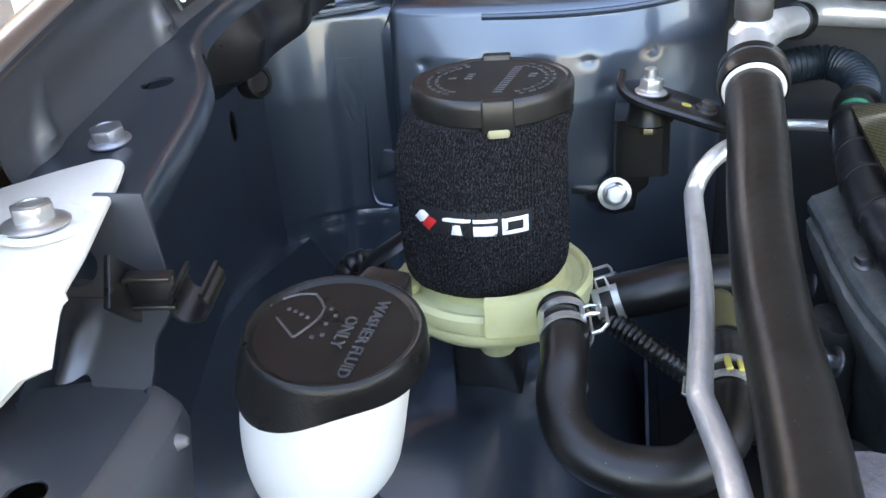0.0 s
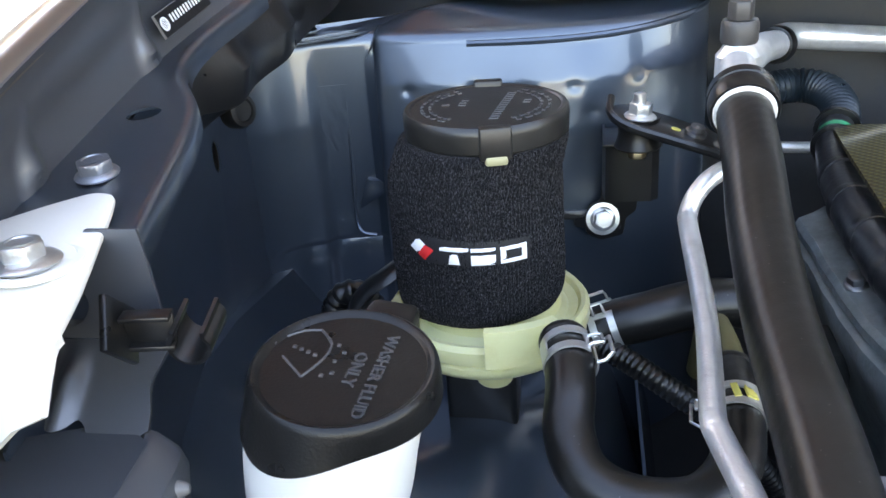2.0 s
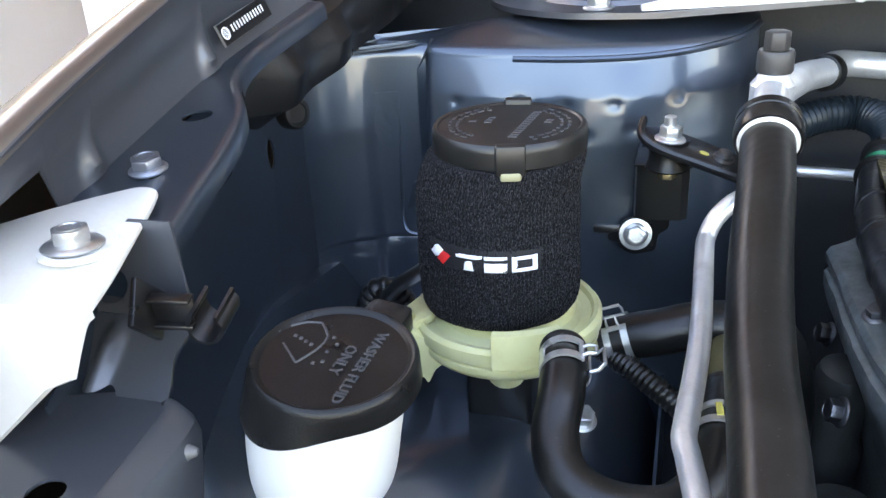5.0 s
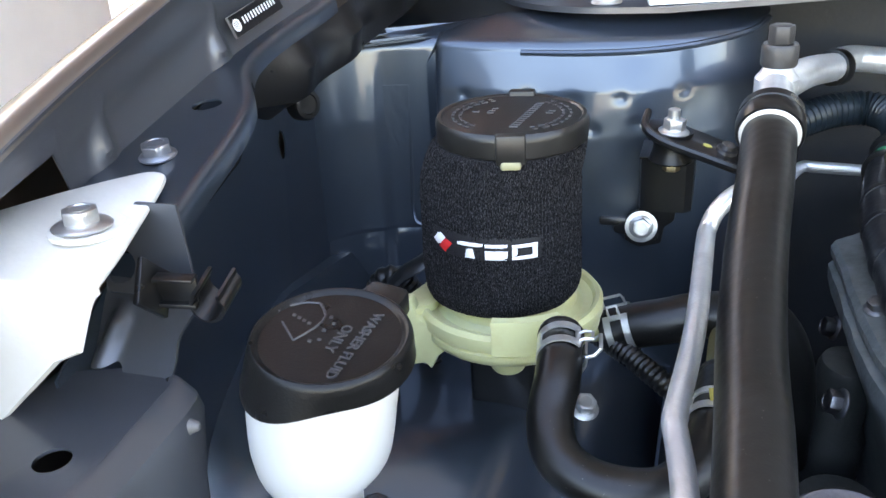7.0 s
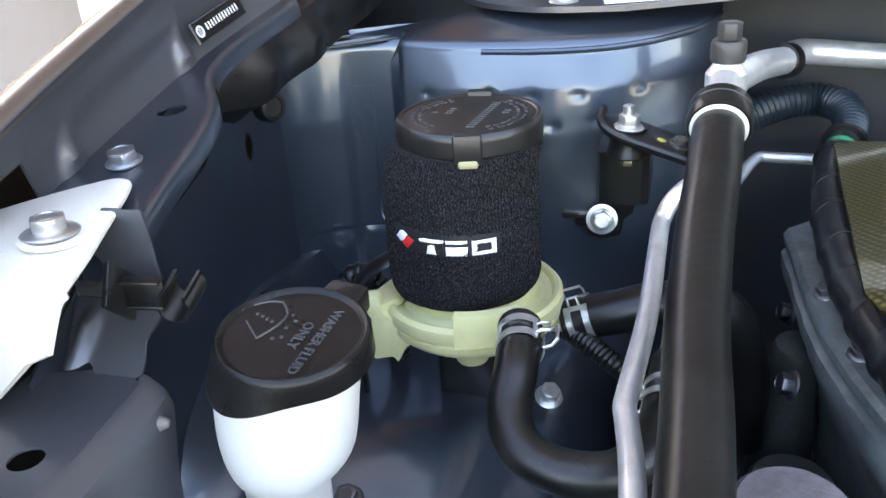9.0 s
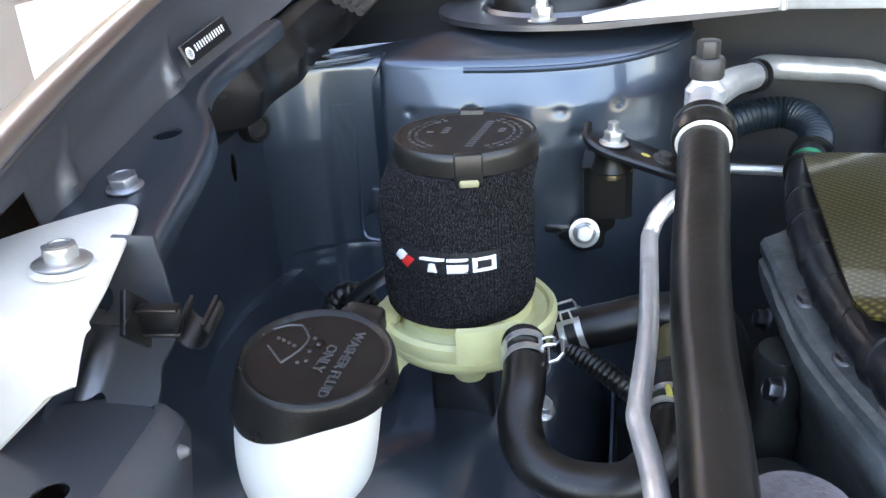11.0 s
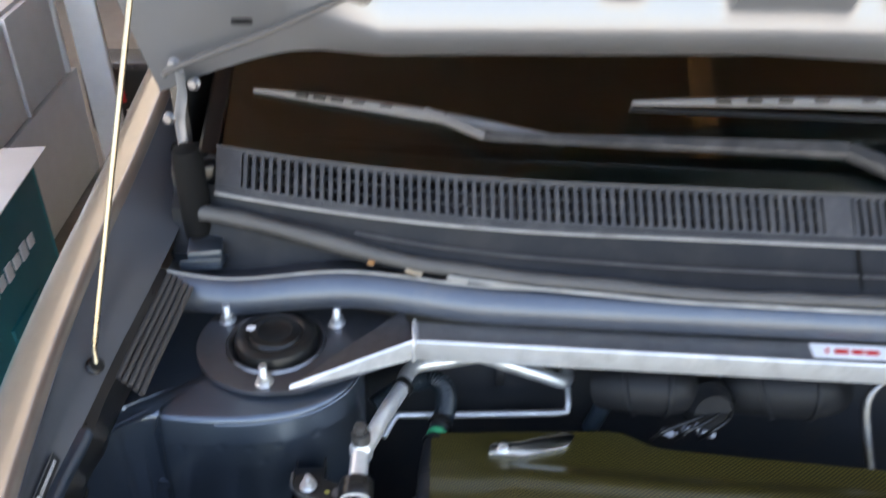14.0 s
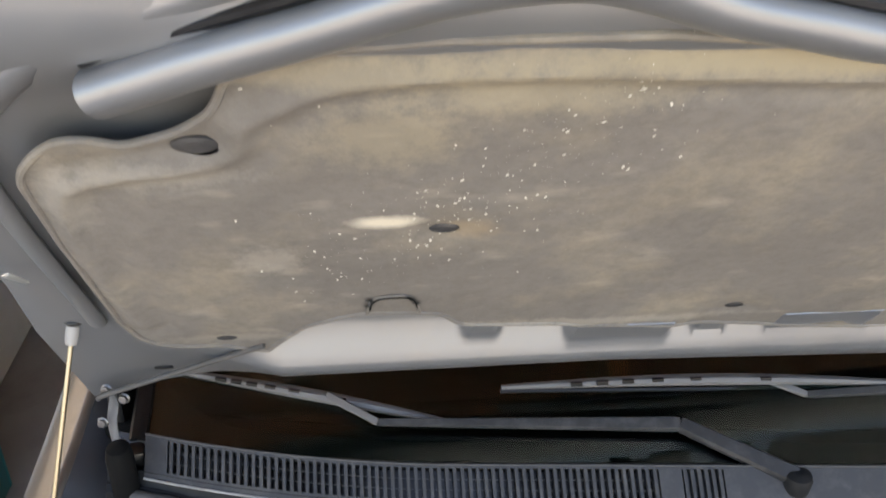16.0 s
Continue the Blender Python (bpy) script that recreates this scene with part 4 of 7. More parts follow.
for a, b in ((-0.012, 0.674), (0.706, 0.765)):
    n = round((b - a) / 0.0107)
    for k in range(n):
        bm = bmesh.new()
        x = a + (k + 0.5) * (b - a) / n
        grill(bm, x - 0.0024, x + 0.0024, 0.082, 0.928, 0.0, 0.009)
        part("grille_bar", bm, plastic_grey, cowl)
for t in (0.36, 0.64):
    bm = bmesh.new()
    grill(bm, -0.012, 0.674, t - 0.016, t + 0.016, -0.0035, 0.003, 40)
    part("cross_rib", bm, plastic_grey, cowl, "thin rib between the grille bars")
bm = bmesh.new()
sweep(bm, [(x, G1(x)[0] - 0.001, G1(x)[1] + 0.0025) for x in np.linspace(-0.045, 2 * MID + 0.045, 40)], 0.0015, 8, 1)
part("grille_lip", bm, seal_grey, cowl, "upper lip of the grille")

bm = bmesh.new()
gl = lambda x, d: (0.71 + curve(x) + d * 0.91, 1.068 + d * 0.39 - 0.02 * ((x - MID) / 0.8) ** 4)
rows = [[(x, *gl(x, d)) for d in (0, 0.1, 0.2, 0.35, 0.5, 0.7, 0.9)] for x in np.linspace(-0.06, 2 * MID + 0.06, 50)]
grid(bm, rows)
windscreen = thing("windscreen", (MID, 0.72, 1.04), "curved laminated windscreen in a black rubber border", "windscreen", kind="structure")
part("glass", bm, pane_glass, windscreen, "greenish clear glass", solid=0.005)
bm = bmesh.new()
sweep(bm, [(x, gl(x, 0.0)[0], gl(x, 0.0)[1] + 0.002) for x in np.linspace(-0.06, 2 * MID + 0.06, 40)] , 0.006, 8, 1)
part("lower_border", bm, rubber, windscreen)
bm = bmesh.new()
grid(bm, [[(x, gl(x, d)[0], gl(x, d)[1] - 0.0075) for d in (0.0, 0.02, 0.045 + 0.1 * max(0.0, 1 - (x + 0.06) / 0.16) ** 2)] for x in np.linspace(-0.055, 2 * MID + 0.055, 60)])
part("black_band", bm, matt_rubber, windscreen, "black ceramic band along the foot of the glass")
bm = bmesh.new()
sweep(bm, [(-0.06 + 0.02 * d, gl(-0.06, d)[0], gl(-0.06, d)[1] + 0.004) for d in (0, 0.1, 0.3, 0.6, 0.9)], 0.014, 8, 3, flat=0.5)
part("side_border", bm, rubber, windscreen)
bm = bmesh.new()
box(bm, (1.6, 1.2, 0.02), pose(MID, 1.5, 1.03, 0, 0, 0), 0.01)
box(bm, (1.6, 0.02, 0.3), pose(MID, 0.9, 0.9, 0, 0, 0), 0.004)
sweep(bm, [(x, gl(x, 0.07)[0], gl(x, 0.07)[1] - 0.014) for x in np.linspace(0.0, 2 * MID, 24)], 0.002, 8, 1)
single("dashboard", bm, material("matt_dash_vinyl", (0.01, 0.01, 0.01), 0.95, 0, 0, 30, 0.2, 0.2, 300, 0.03, spec=0.05), (MID, 1.3, 0.9), "dark dashboard top behind the windscreen", "dashboard", kind="structure")
bm = bmesh.new()
box(bm, (1.6, 1.6, 0.02), Matrix.Translation((MID, 2.3, 1.5)), 0.01)
box(bm, (1.6, 0.02, 1.0), Matrix.Translation((MID, 3.1, 1.0)), 0.004)
for sx in (-0.1, 2 * MID + 0.1):
    box(bm, (0.02, 2.2, 0.8), Matrix.Translation((sx, 2.0, 0.75)), 0.004)
single("cabin", bm, bracket_black, (MID, 2.3, 0.3), "dark closed cabin of the car", "car body", kind="structure")

# ---- hood ----
HS = Vector((0, -0.567, 0.8238))
HN = Vector((0, -0.8238, -0.567))
H0 = Vector((0, 0.79, 1.218))


def hood_at(x, v, out=0.0):
    """A place on the hood's underside: across, up the slope from the rear edge, and out of it towards the engine."""
    p = H0 + HS * v + HN * out
    return (x, p.y, p.z)


HOODM = Matrix(((1, 0, 0, 0), (0, HS.y, HN.y, 0), (0, HS.z, HN.z, 0), (0, 0, 0, 1)))
hood = thing("hood", (MID, 0.84, 1.13), "raised grey metallic hood seen from its underside", "hood")
bm = bmesh.new()
rows = []
for v in (0.002, 0.03, 0.1, 0.2, 0.4, 0.6, 0.8, 0.95, 1.0):
    row = []
    for x in np.linspace(-0.1, 2 * MID + 0.1, 60):
        edge = min(x + 0.103, 2 * MID + 0.103 - x)
        droop = (-0.085 * max(0, 1 - edge / 0.17) ** 1.3 - 0.1 * max(0, min(x, 1.2) - 0.6)) * max(0, 1 - v / 0.15)
        row.append(hood_at(x, v + droop, -0.014 if v < 0.01 else -0.045 - 0.015 * (1 - ((x - MID) / 0.8) ** 2)))
    rows.append(row)
grid(bm, rows)
part("outer_skin", bm, paint_hood, hood, solid=0.001)
bm = bmesh.new()
rows = []
TABS = ((0.388, 0.446, 0.096), (0.52, 0.668, 0.088), (0.688, 0.745, 0.093), (0.79, 0.95, 0.092))
FACET = ((0.071, 0.077, 0.086, 0.093, 0.1, 0.112, 0.125), (0.024, 0.0195, 0.0095, 0.0015, -0.0065, -0.019, -0.029))
for x in np.linspace(-0.103, 2 * MID + 0.103, 420):
    edge = min(x + 0.103, 2 * MID + 0.103 - x)
    droop = -0.085 * max(0, 1 - edge / 0.17) ** 1.3
    row = []
    for v, o in ((0, -0.008), (0.006, 0.006), (0.02, 0.014), (0.045, 0.022), (0.062, 0.025), (0.071, 0.024), (0.077, 0.0195), (0.086, 0.0095), (0.093, 0.0015), (0.1, -0.0065), (0.112, -0.019), (0.125, -0.029), (0.138, -0.0305), (0.15, -0.031), (0.25, -0.03), (0.4, -0.028), (0.56, -0.022), (0.6, -0.018), (0.63, -0.006), (0.67, 0.002),
                 (0.7, -0.004), (0.73, -0.022), (0.8, -0.02), (0.9, -0.012), (0.97, 0.0), (1.0, -0.01)):
        lift = 0.018 * math.exp(-((edge - 0.045) / 0.035) ** 4) * min(1.0, max(0.0, (v - 0.2) / 0.12))
        fade = max(0, 1 - v / 0.15)
        wide = min(1.0, max(0.0, (edge - 0.17) / 0.1))
        if v < 0.17:
            o = o * wide + (-0.004 - 0.06 * v) * (1 - wide)
            if 0.07 < v:
                # flat tabs that the liner tucks behind
                for a, b, v0 in TABS:
                    tab = min(1, max(0, min(x - a, b - x) / 0.012))
                    if v > v0 and tab:
                        o += (float(np.interp(v, (v0, 0.138, 0.15), (np.interp(v0, *FACET), np.interp(v0, *FACET) + 0.03 * (0.138 - v0), -0.031))) - o) * tab
        row.append(hood_at(x, v + (droop - 0.1 * max(0, min(x, 1.2) - 0.6)) * fade, o + lift if edge < 0.12 else o))
    rows.append(row)
grid(bm, rows)
part("inner_panel", bm, paint_hood, hood, "grey metallic inner panel of the hood", solid=0.001)
# felt liner with scalloped lower edge
low = [(0.012, 0.165), (0.03, 0.135), (0.06, 0.122), (0.1, 0.118), (0.14, 0.1), (0.152, 0.092), (0.165, 0.115), (0.202, 0.172), (0.24, 0.196), (0.272, 0.205), (0.33, 0.202), (0.362, 0.192), (0.378, 0.165), (0.391, 0.152), (0.44, 0.148), (0.518, 0.143), (0.6, 0.135),
       (0.654, 0.128), (0.688, 0.124), (0.743, 0.116), (0.8, 0.1), (0.945, 0.075), (1.1, 0.07), (1.25, 0.1), (1.34, 0.16)]
high = [(0.004, 0.2), (0.004, 0.41), (0.004, 0.5), (0.012, 0.525), (0.028, 0.548), (0.048, 0.566), (0.072, 0.568), (0.096, 0.556), (0.131, 0.57), (0.16, 0.59), (0.172, 0.611), (0.18, 0.636), (0.208, 0.651), (0.242, 0.662), (0.323, 0.671), (0.402, 0.675), (0.476, 0.677), (0.537, 0.671), (0.635, 0.656),
        (0.9, 0.665), (1.18, 0.64), (1.3, 0.58), (1.352, 0.5), (1.354, 0.2)]
outline = poly_round(low + high[::-1], 0.01, 3)
FASTENERS = [(0.109, 0.136, 0.013), (0.722, 0.169, 0.013), (0.346, 0.402, 0.015), (0.146, 0.552, 0.018)]
BEAD = np.array(spline([(0.03, 0.2), (0.022, 0.3), (0.02, 0.42), (0.034, 0.493), (0.079, 0.519), (0.135, 0.527), (0.172, 0.545), (0.184, 0.583), (0.207, 0.602), (0.255, 0.629), (0.332, 0.639), (0.409, 0.641), (0.533, 0.636), (0.7, 0.63), (1.0, 0.63), (1.3, 0.5)], 40))[:, :2]


def felt_out(x, v):
    """Soft relief of the liner: pressed bead, dished border, dents at the fasteners."""
    d = math.sqrt(((BEAD - (x, v)) ** 2).sum(1).min())
    out = 0.0035 + 0.0055 * math.exp(-(d / 0.009) ** 2) - 0.0035 * math.exp(-((d - 0.024) / 0.011) ** 2)
    for fx, fv, r in FASTENERS:
        out -= 0.005 * math.exp(-(((x - fx) / (r * 1.7)) ** 2 + ((v - fv) / (r * 1.2)) ** 2))
    out -= 0.006 * math.exp(-(((x - 0.186) / 0.012) ** 2 + ((v - 0.618) / 0.02) ** 2))
    for a, b, v0 in TABS:
        if v0 < 0.09:
            out += 0.004 * min(1, max(0, min(x - a, b - x) / 0.03 + 0.5)) * min(1, max(0, (0.2 - v) / 0.05))
    return out + 0.0016 * noise.noise((x * 14, v * 14, 0)) + 0.0006 * noise.noise((x * 50, v * 50, 3))


ring = np.array(outline)
ring_next = np.roll(ring, -1, 0)


def inside_liner(x, v):
    a, b = ring, ring_next
    cross = ((a[:, 1] > v) != (b[:, 1] > v)) & (x < (b[:, 0] - a[:, 0]) * (v - a[:, 1]) / (b[:, 1] - a[:, 1] + 1e-12) + a[:, 0])
    return bool(cross.sum() % 2)


def to_edge(x, v):
    d = ring_next - ring
    t = np.clip((((x, v) - ring) * d).sum(1) / ((d * d).sum(1) + 1e-12), 0, 1)
    q = ring + d * t[:, None]
    k = ((q - (x, v)) ** 2).sum(1).argmin()
    return q[k]


STEP = 0.0055
flags = {}
for i in range(250):
    for j in range(112):
        x, v = i * STEP, 0.065 + j * STEP
        flags[i, j] = inside_liner(x, v) and not any(((x - fx) / r) ** 2 + ((v - fv) / (r * 0.62)) ** 2 < 1 for fx, fv, r in FASTENERS)
cells = [(i, j) for i in range(249) for j in range(111) if any(flags[i + a, j + b] for a, b in ((0, 0), (1, 0), (1, 1), (0, 1)))]
bm = bmesh.new()
made = {}


def felt_vertex(i, j):
    if (i, j) not in made:
        x, v = i * STEP, 0.065 + j * STEP
        if not flags[i, j]:
            if inside_liner(x, v):
                fx, fv, r = min(FASTENERS, key=lambda f: (x - f[0]) ** 2 + (v - f[1]) ** 2)
                k = math.sqrt(((x - fx) / r) ** 2 + ((v - fv) / (r * 0.62)) ** 2) + 1e-6
                x, v = fx + (x - fx) / k, fv + (v - fv) / k
            else:
                x, v = to_edge(x, v)
        made[i, j] = bm.verts.new(hood_at(x, v, felt_out(x, v)))
    return made[i, j]


for i, j in cells:
    bm.faces.new([felt_vertex(i + a, j + b) for a, b in ((0, 0), (0, 1), (1, 1), (1, 0))])
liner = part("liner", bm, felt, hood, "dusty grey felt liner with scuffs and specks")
bm = bmesh.new()
edge = [hood_at(x, v, felt_out(x, v) - 0.001) for x, v in outline]
sweep(bm, edge + edge[:1], 0.0038, 8, 0, caps=False)
part("liner_edge", bm, felt, liner, "rolled felt edge")
for x, v, rx in FASTENERS:
    bm = bmesh.new()
    m = Matrix.Translation(hood_at(x, v, -0.002)) @ HOODM
    lathe(bm, [(rx, -0.003), (rx, 0.001), (rx * 0.7, 0.003), (rx * 0.3, 0.0025)], m @ Matrix.Diagonal((1, 0.6, 1, 1)), 20)
    part("liner_clip", bm, plastic_grey, hood, "round liner fastener")
random.seed(9)
for x, v in ((0.276, 0.25), (0.28, 0.242), (0.273, 0.234), (0.319, 0.253), (0.324, 0.246), (0.328, 0.236)):
    bm = bmesh.new()
    sheet(bm, [(x + 0.0045 * (0.5 + random.random()) * math.cos(a), v + 0.0035 * (0.5 + random.random()) * math.sin(a)) for a in np.linspace(0, 5.5, 8)], (), lambda p, q: hood_at(p, q, 0.0068))
    part("tear", bm, bracket_black, liner, "small dark tear in the felt", flat=True)
bm = bmesh.new()
sweep(bm, [hood_at(x, v, 0.005) for x, v in ((0.274, 0.205), (0.278, 0.236), (0.284, 0.25), (0.302, 0.254), (0.32, 0.251), (0.327, 0.236), (0.334, 0.2))], 0.0026, 8, 5, flat=0.6, wobble=0.5)
part("creased_tab", bm, felt, liner, "creased edge of a torn tab")
bm = bmesh.new()
sweep(bm, [hood_at(x, v, 0.0072) for x, v in ((0.277, 0.222), (0.28, 0.242), (0.288, 0.252), (0.303, 0.2545), (0.318, 0.2525), (0.326, 0.242), (0.33, 0.222))], 0.0009, 8, 5, flat=0.7, wobble=0.9)
part("tear", bm, matt_rubber, liner, "dark torn slit round the tab")
bm = bmesh.new()
sweep(bm, [hood_at(x, v, o) for x, v, o in ((-0.075, -0.006, 0.024), (-0.06, 0.004, 0.021), (0.044, 0.05, 0.009), (0.139, 0.109, 0.005), (0.15, 0.116, 0.004))], 0.0036, 10, 5)
part("edge_seal", bm, seal_grey, hood, "rubber strip at the hood corner")
bm = bmesh.new()
prism(bm, poly_round([(-0.011, -0.005), (0.011, -0.005), (0.011, 0.005), (-0.011, 0.005)], 0.003), 0.0, 0.0012, Matrix.Translation(hood_at(0.025, 0.075, 0.012)) @ HOODM, 0.0003)
part("slot", bm, bracket_black, hood, "dark oval slot in the panel")
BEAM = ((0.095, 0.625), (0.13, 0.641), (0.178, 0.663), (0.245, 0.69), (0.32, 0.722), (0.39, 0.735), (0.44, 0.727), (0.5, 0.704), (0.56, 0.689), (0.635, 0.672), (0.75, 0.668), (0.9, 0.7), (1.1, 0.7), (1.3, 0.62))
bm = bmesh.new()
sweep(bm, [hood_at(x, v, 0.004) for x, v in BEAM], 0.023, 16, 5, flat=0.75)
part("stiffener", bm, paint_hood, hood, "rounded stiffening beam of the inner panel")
# black strip stands in for the shade between beam and panel
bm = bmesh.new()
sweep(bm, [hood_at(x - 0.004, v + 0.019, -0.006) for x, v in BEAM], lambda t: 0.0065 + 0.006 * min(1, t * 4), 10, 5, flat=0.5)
part("beam_shade", bm, bracket_black, hood, "dark strip painted for the shade along the stiffening beam")
for pts, r in (([(-0.03, 0.17), (-0.031, 0.25), (-0.033, 0.38), (-0.03, 0.5), (-0.018, 0.56), (0.01, 0.6)], 0.011), ([(-0.02, 0.56), (0.03, 0.615), (0.075, 0.655), (0.121, 0.677), (0.2, 0.712), (0.27, 0.75)], 0.016), ([(-0.01, 0.66), (0.04, 0.7), (0.1, 0.74)], 0.012)):
    bm = bmesh.new()
    sweep(bm, [hood_at(x, v, -0.014) for x, v in pts], r, 14, 6, flat=0.7)
    part("pressed_ridge", bm, paint_hood, hood, "pressed ridge of the inner panel")
# two holes, their dark put in as black discs
for x, v in ((0.009, 0.652), (0.402, 0.712)):
    bm = bmesh.new()
    lathe(bm, [(0.009, 0.0), (0.009, 0.002), (0.006, 0.0024), (0.002, 0.0022)], Matrix.Translation(hood_at(x, v, -0.016)) @ HOODM @ Matrix.Diagonal((1.3, 0.6, 1, 1)), 18)
    part("hole_disc", bm, bracket_black, hood, "black disc standing for a hole in the inner panel")
# plain patch in place of a stamped label
bm = bmesh.new()
prism(bm, poly_round([(-0.013, -0.005), (-0.002, -0.006), (0.012, -0.003), (0.013, 0.003), (0.002, 0.005), (-0.012, 0.006)], 0.002), 0, 0.0012, Matrix.Translation(hood_at(-0.061, 0.328, 0.0)) @ HOODM @ pose(0, 0, 0, 0, 0, -55), 0.0003)
part("label_patch", bm, steel, hood, "plain metal patch standing for a stamped label")

random.seed(21)
bm = bmesh.new()
for k in range(420):
    t = random.random()
    x, v = 0.235 + 0.26 * t + random.gauss(0, 0.034), 0.32 + 0.30 * t + random.gauss(0, 0.045)
    if k % 9 == 0:
        x, v = random.uniform(0.15, 0.6), random.uniform(0.28, 0.63)
    a, s = random.gauss(1.25, 0.35), 0.22 + random.random() ** 4 * 1.0
    c, d = math.cos(a), math.sin(a)
    sheet(bm, [(x + (u * c - w * d) * s, v + (u * d + w * c) * s) for u, w in ((-0.0026, 0), (-0.0005, -0.0012), (0.0026, 0), (0.0003, 0.0014))], (), lambda p, q: hood_at(p, q, felt_out(p, q) + 0.0012))
specks = part("debris_specks", bm, material("pale_debris", (0.6, 0.57, 0.5), 0.8, 0, 0, 60, 0.2), liner, flat=True)
tagged(specks, "scattered pale specks of debris", kind="stuff")

# prop rod
rod = thing("prop_rod", (-0.134, 0.552, 0.962), "gold zinc plated hood prop rod leaning up to the hood", "prop rod")
bm = bmesh.new()
sweep(bm, [(-0.131, 0.556, 0.958), (-0.135, 0.561, 0.966), (-0.135, 0.566, 0.982), (-0.0985, 0.639, 1.168), (-0.062, 0.712, 1.352)], 0.003, 12, 0)
part("rod", bm, material("gold_zinc", (0.36, 0.31, 0.23), 0.3, 1, 0, 50, 0.15, 0.1, 400), rod)
bm = bmesh.new()
lathe(bm, [(0.011, -0.004), (0.0135, 0), (0.0135, 0.003), (0.009, 0.006), (0.006, 0.009)], axis_frame((-0.0597, 0.7165, 1.3635), (-0.037, -0.073, -0.185)), 20)
part("grommet", bm, rubber, rod, "black grommet at the rod end")
bm = bmesh.new()
lathe(bm, [(0.0075, 0.005), (0.0075, 0.022), (0.0062, 0.03), (0.004, 0.031)], axis_frame((-0.0597, 0.7165, 1.3635), (-0.037, -0.073, -0.185)), 20)
part("collar", bm, material("pale_nylon", (0.32, 0.31, 0.3), 0.5, 0, 0, 40, 0.1, 0.1, 400), rod, "pale nylon collar below the grommet")
bm = bmesh.new()
lathe(bm, [(0.009, -0.002), (0.0095, 0.002), (0.007, 0.004), (0.0045, 0.004)], axis_frame((-0.136, 0.559, 0.964), (0.5, -0.3, 0.8)), 20)
part("lower_grommet", bm, rubber, rod, "black grommet at the rod foot")

# hood hinge
hinge = thing("bonnet_hinge_assembly", (-0.08, 0.82, 0.99), "painted hood hinge with bolts", "hinge")
bm = bmesh.new()
sweep(bm, [(-0.078, 0.81, 0.985), (-0.078, 0.815, 1.06), (-0.08, 0.82, 1.12), (-0.07, 0.815, 1.16), (-0.062, 0.79, 1.2)], lambda t: 0.012 - 0.003 * t, 8, 5, flat=0.35)
part("arm", bm, paint_hood, hinge)
for at in ((-0.064, 0.783, 1.208), (-0.05, 0.8, 1.178), (-0.088, 0.81, 1.13)):
    bm = bmesh.new()
    hex_head(bm, at, (-0.2, -0.8, 0.1), 0.011, 0.005, 0.008)
    part("bolt", bm, steel_dark, hinge)
bm = bmesh.new()
lathe(bm, [(0.017, 0.965), (0.02, 0.985), (0.0205, 1.03), (0.0205, 1.085), (0.017, 1.1), (0.006, 1.104)], Matrix.Translation((-0.07, 0.79, 0)) @ Matrix.Diagonal((0.9, 1, 1, 1)), 24)
part("rubber_block", bm, matt_rubber, hinge, "tall black rubber block beside the hinge")
bm = bmesh.new()
prism(bm, poly_round([(-0.1, 0.8), (-0.05, 0.81), (-0.03, 0.775), (-0.036, 0.735), (-0.085, 0.735), (-0.105, 0.77)], 0.008), 0.963, 0.9655, Matrix(), 0.0008)
box(bm, (0.05, 0.003, 0.014), pose(-0.06, 0.738, 0.968, 0, 0, 4), 0.001)
box(bm, (0.042, 0.05, 0.02), pose(-0.058, 0.765, 0.975, 0, 0, 8), 0.003)
part("corner_plate", bm, paint, hinge, "painted bracket plate in the cowl corner")
bm = bmesh.new()
box(bm, (0.055, 0.03, 0.1), pose(-0.075, 0.83, 1.01, 0, 0, 10), 0.006)
part("hinge_base", bm, bracket_black, hinge, "dark hinge base in the cowl corner")

# ---- wipers ----
def flat_bar(bm, a, b, first, last):
    """A tapered bar with bevelled upper edges; first and last: height along the glass and thickness."""
    a, b = Vector(a), Vector(b)
    d = (b - a).normalized()
    up = Vector((0, 0.86, 0.5))
    up = (up - d * up.dot(d)).normalized()
    out = d.cross(up)
    if out.z < 0:
        out = -out
    rows = []
    for t in (0, 0.02, 0.3, 0.6, 0.98, 1):
        h, w = (p + (q - p) * t for p, q in zip(first, last))
        s = 0.85 if t in (0, 1) else 1
        c = a + (b - a) * t
        rows.append([c + up * u * h * s + out * v * w * s for u, v in ((-0.5, -0.5), (-0.5, 0.2), (-0.38, 0.5), (0.38, 0.5), (0.5, 0.2), (0.5, -0.5))])
    vs = grid(bm, rows, close_u=True)
    bm.faces.new(vs[0][::-1])
    bm.faces.new(vs[-1])


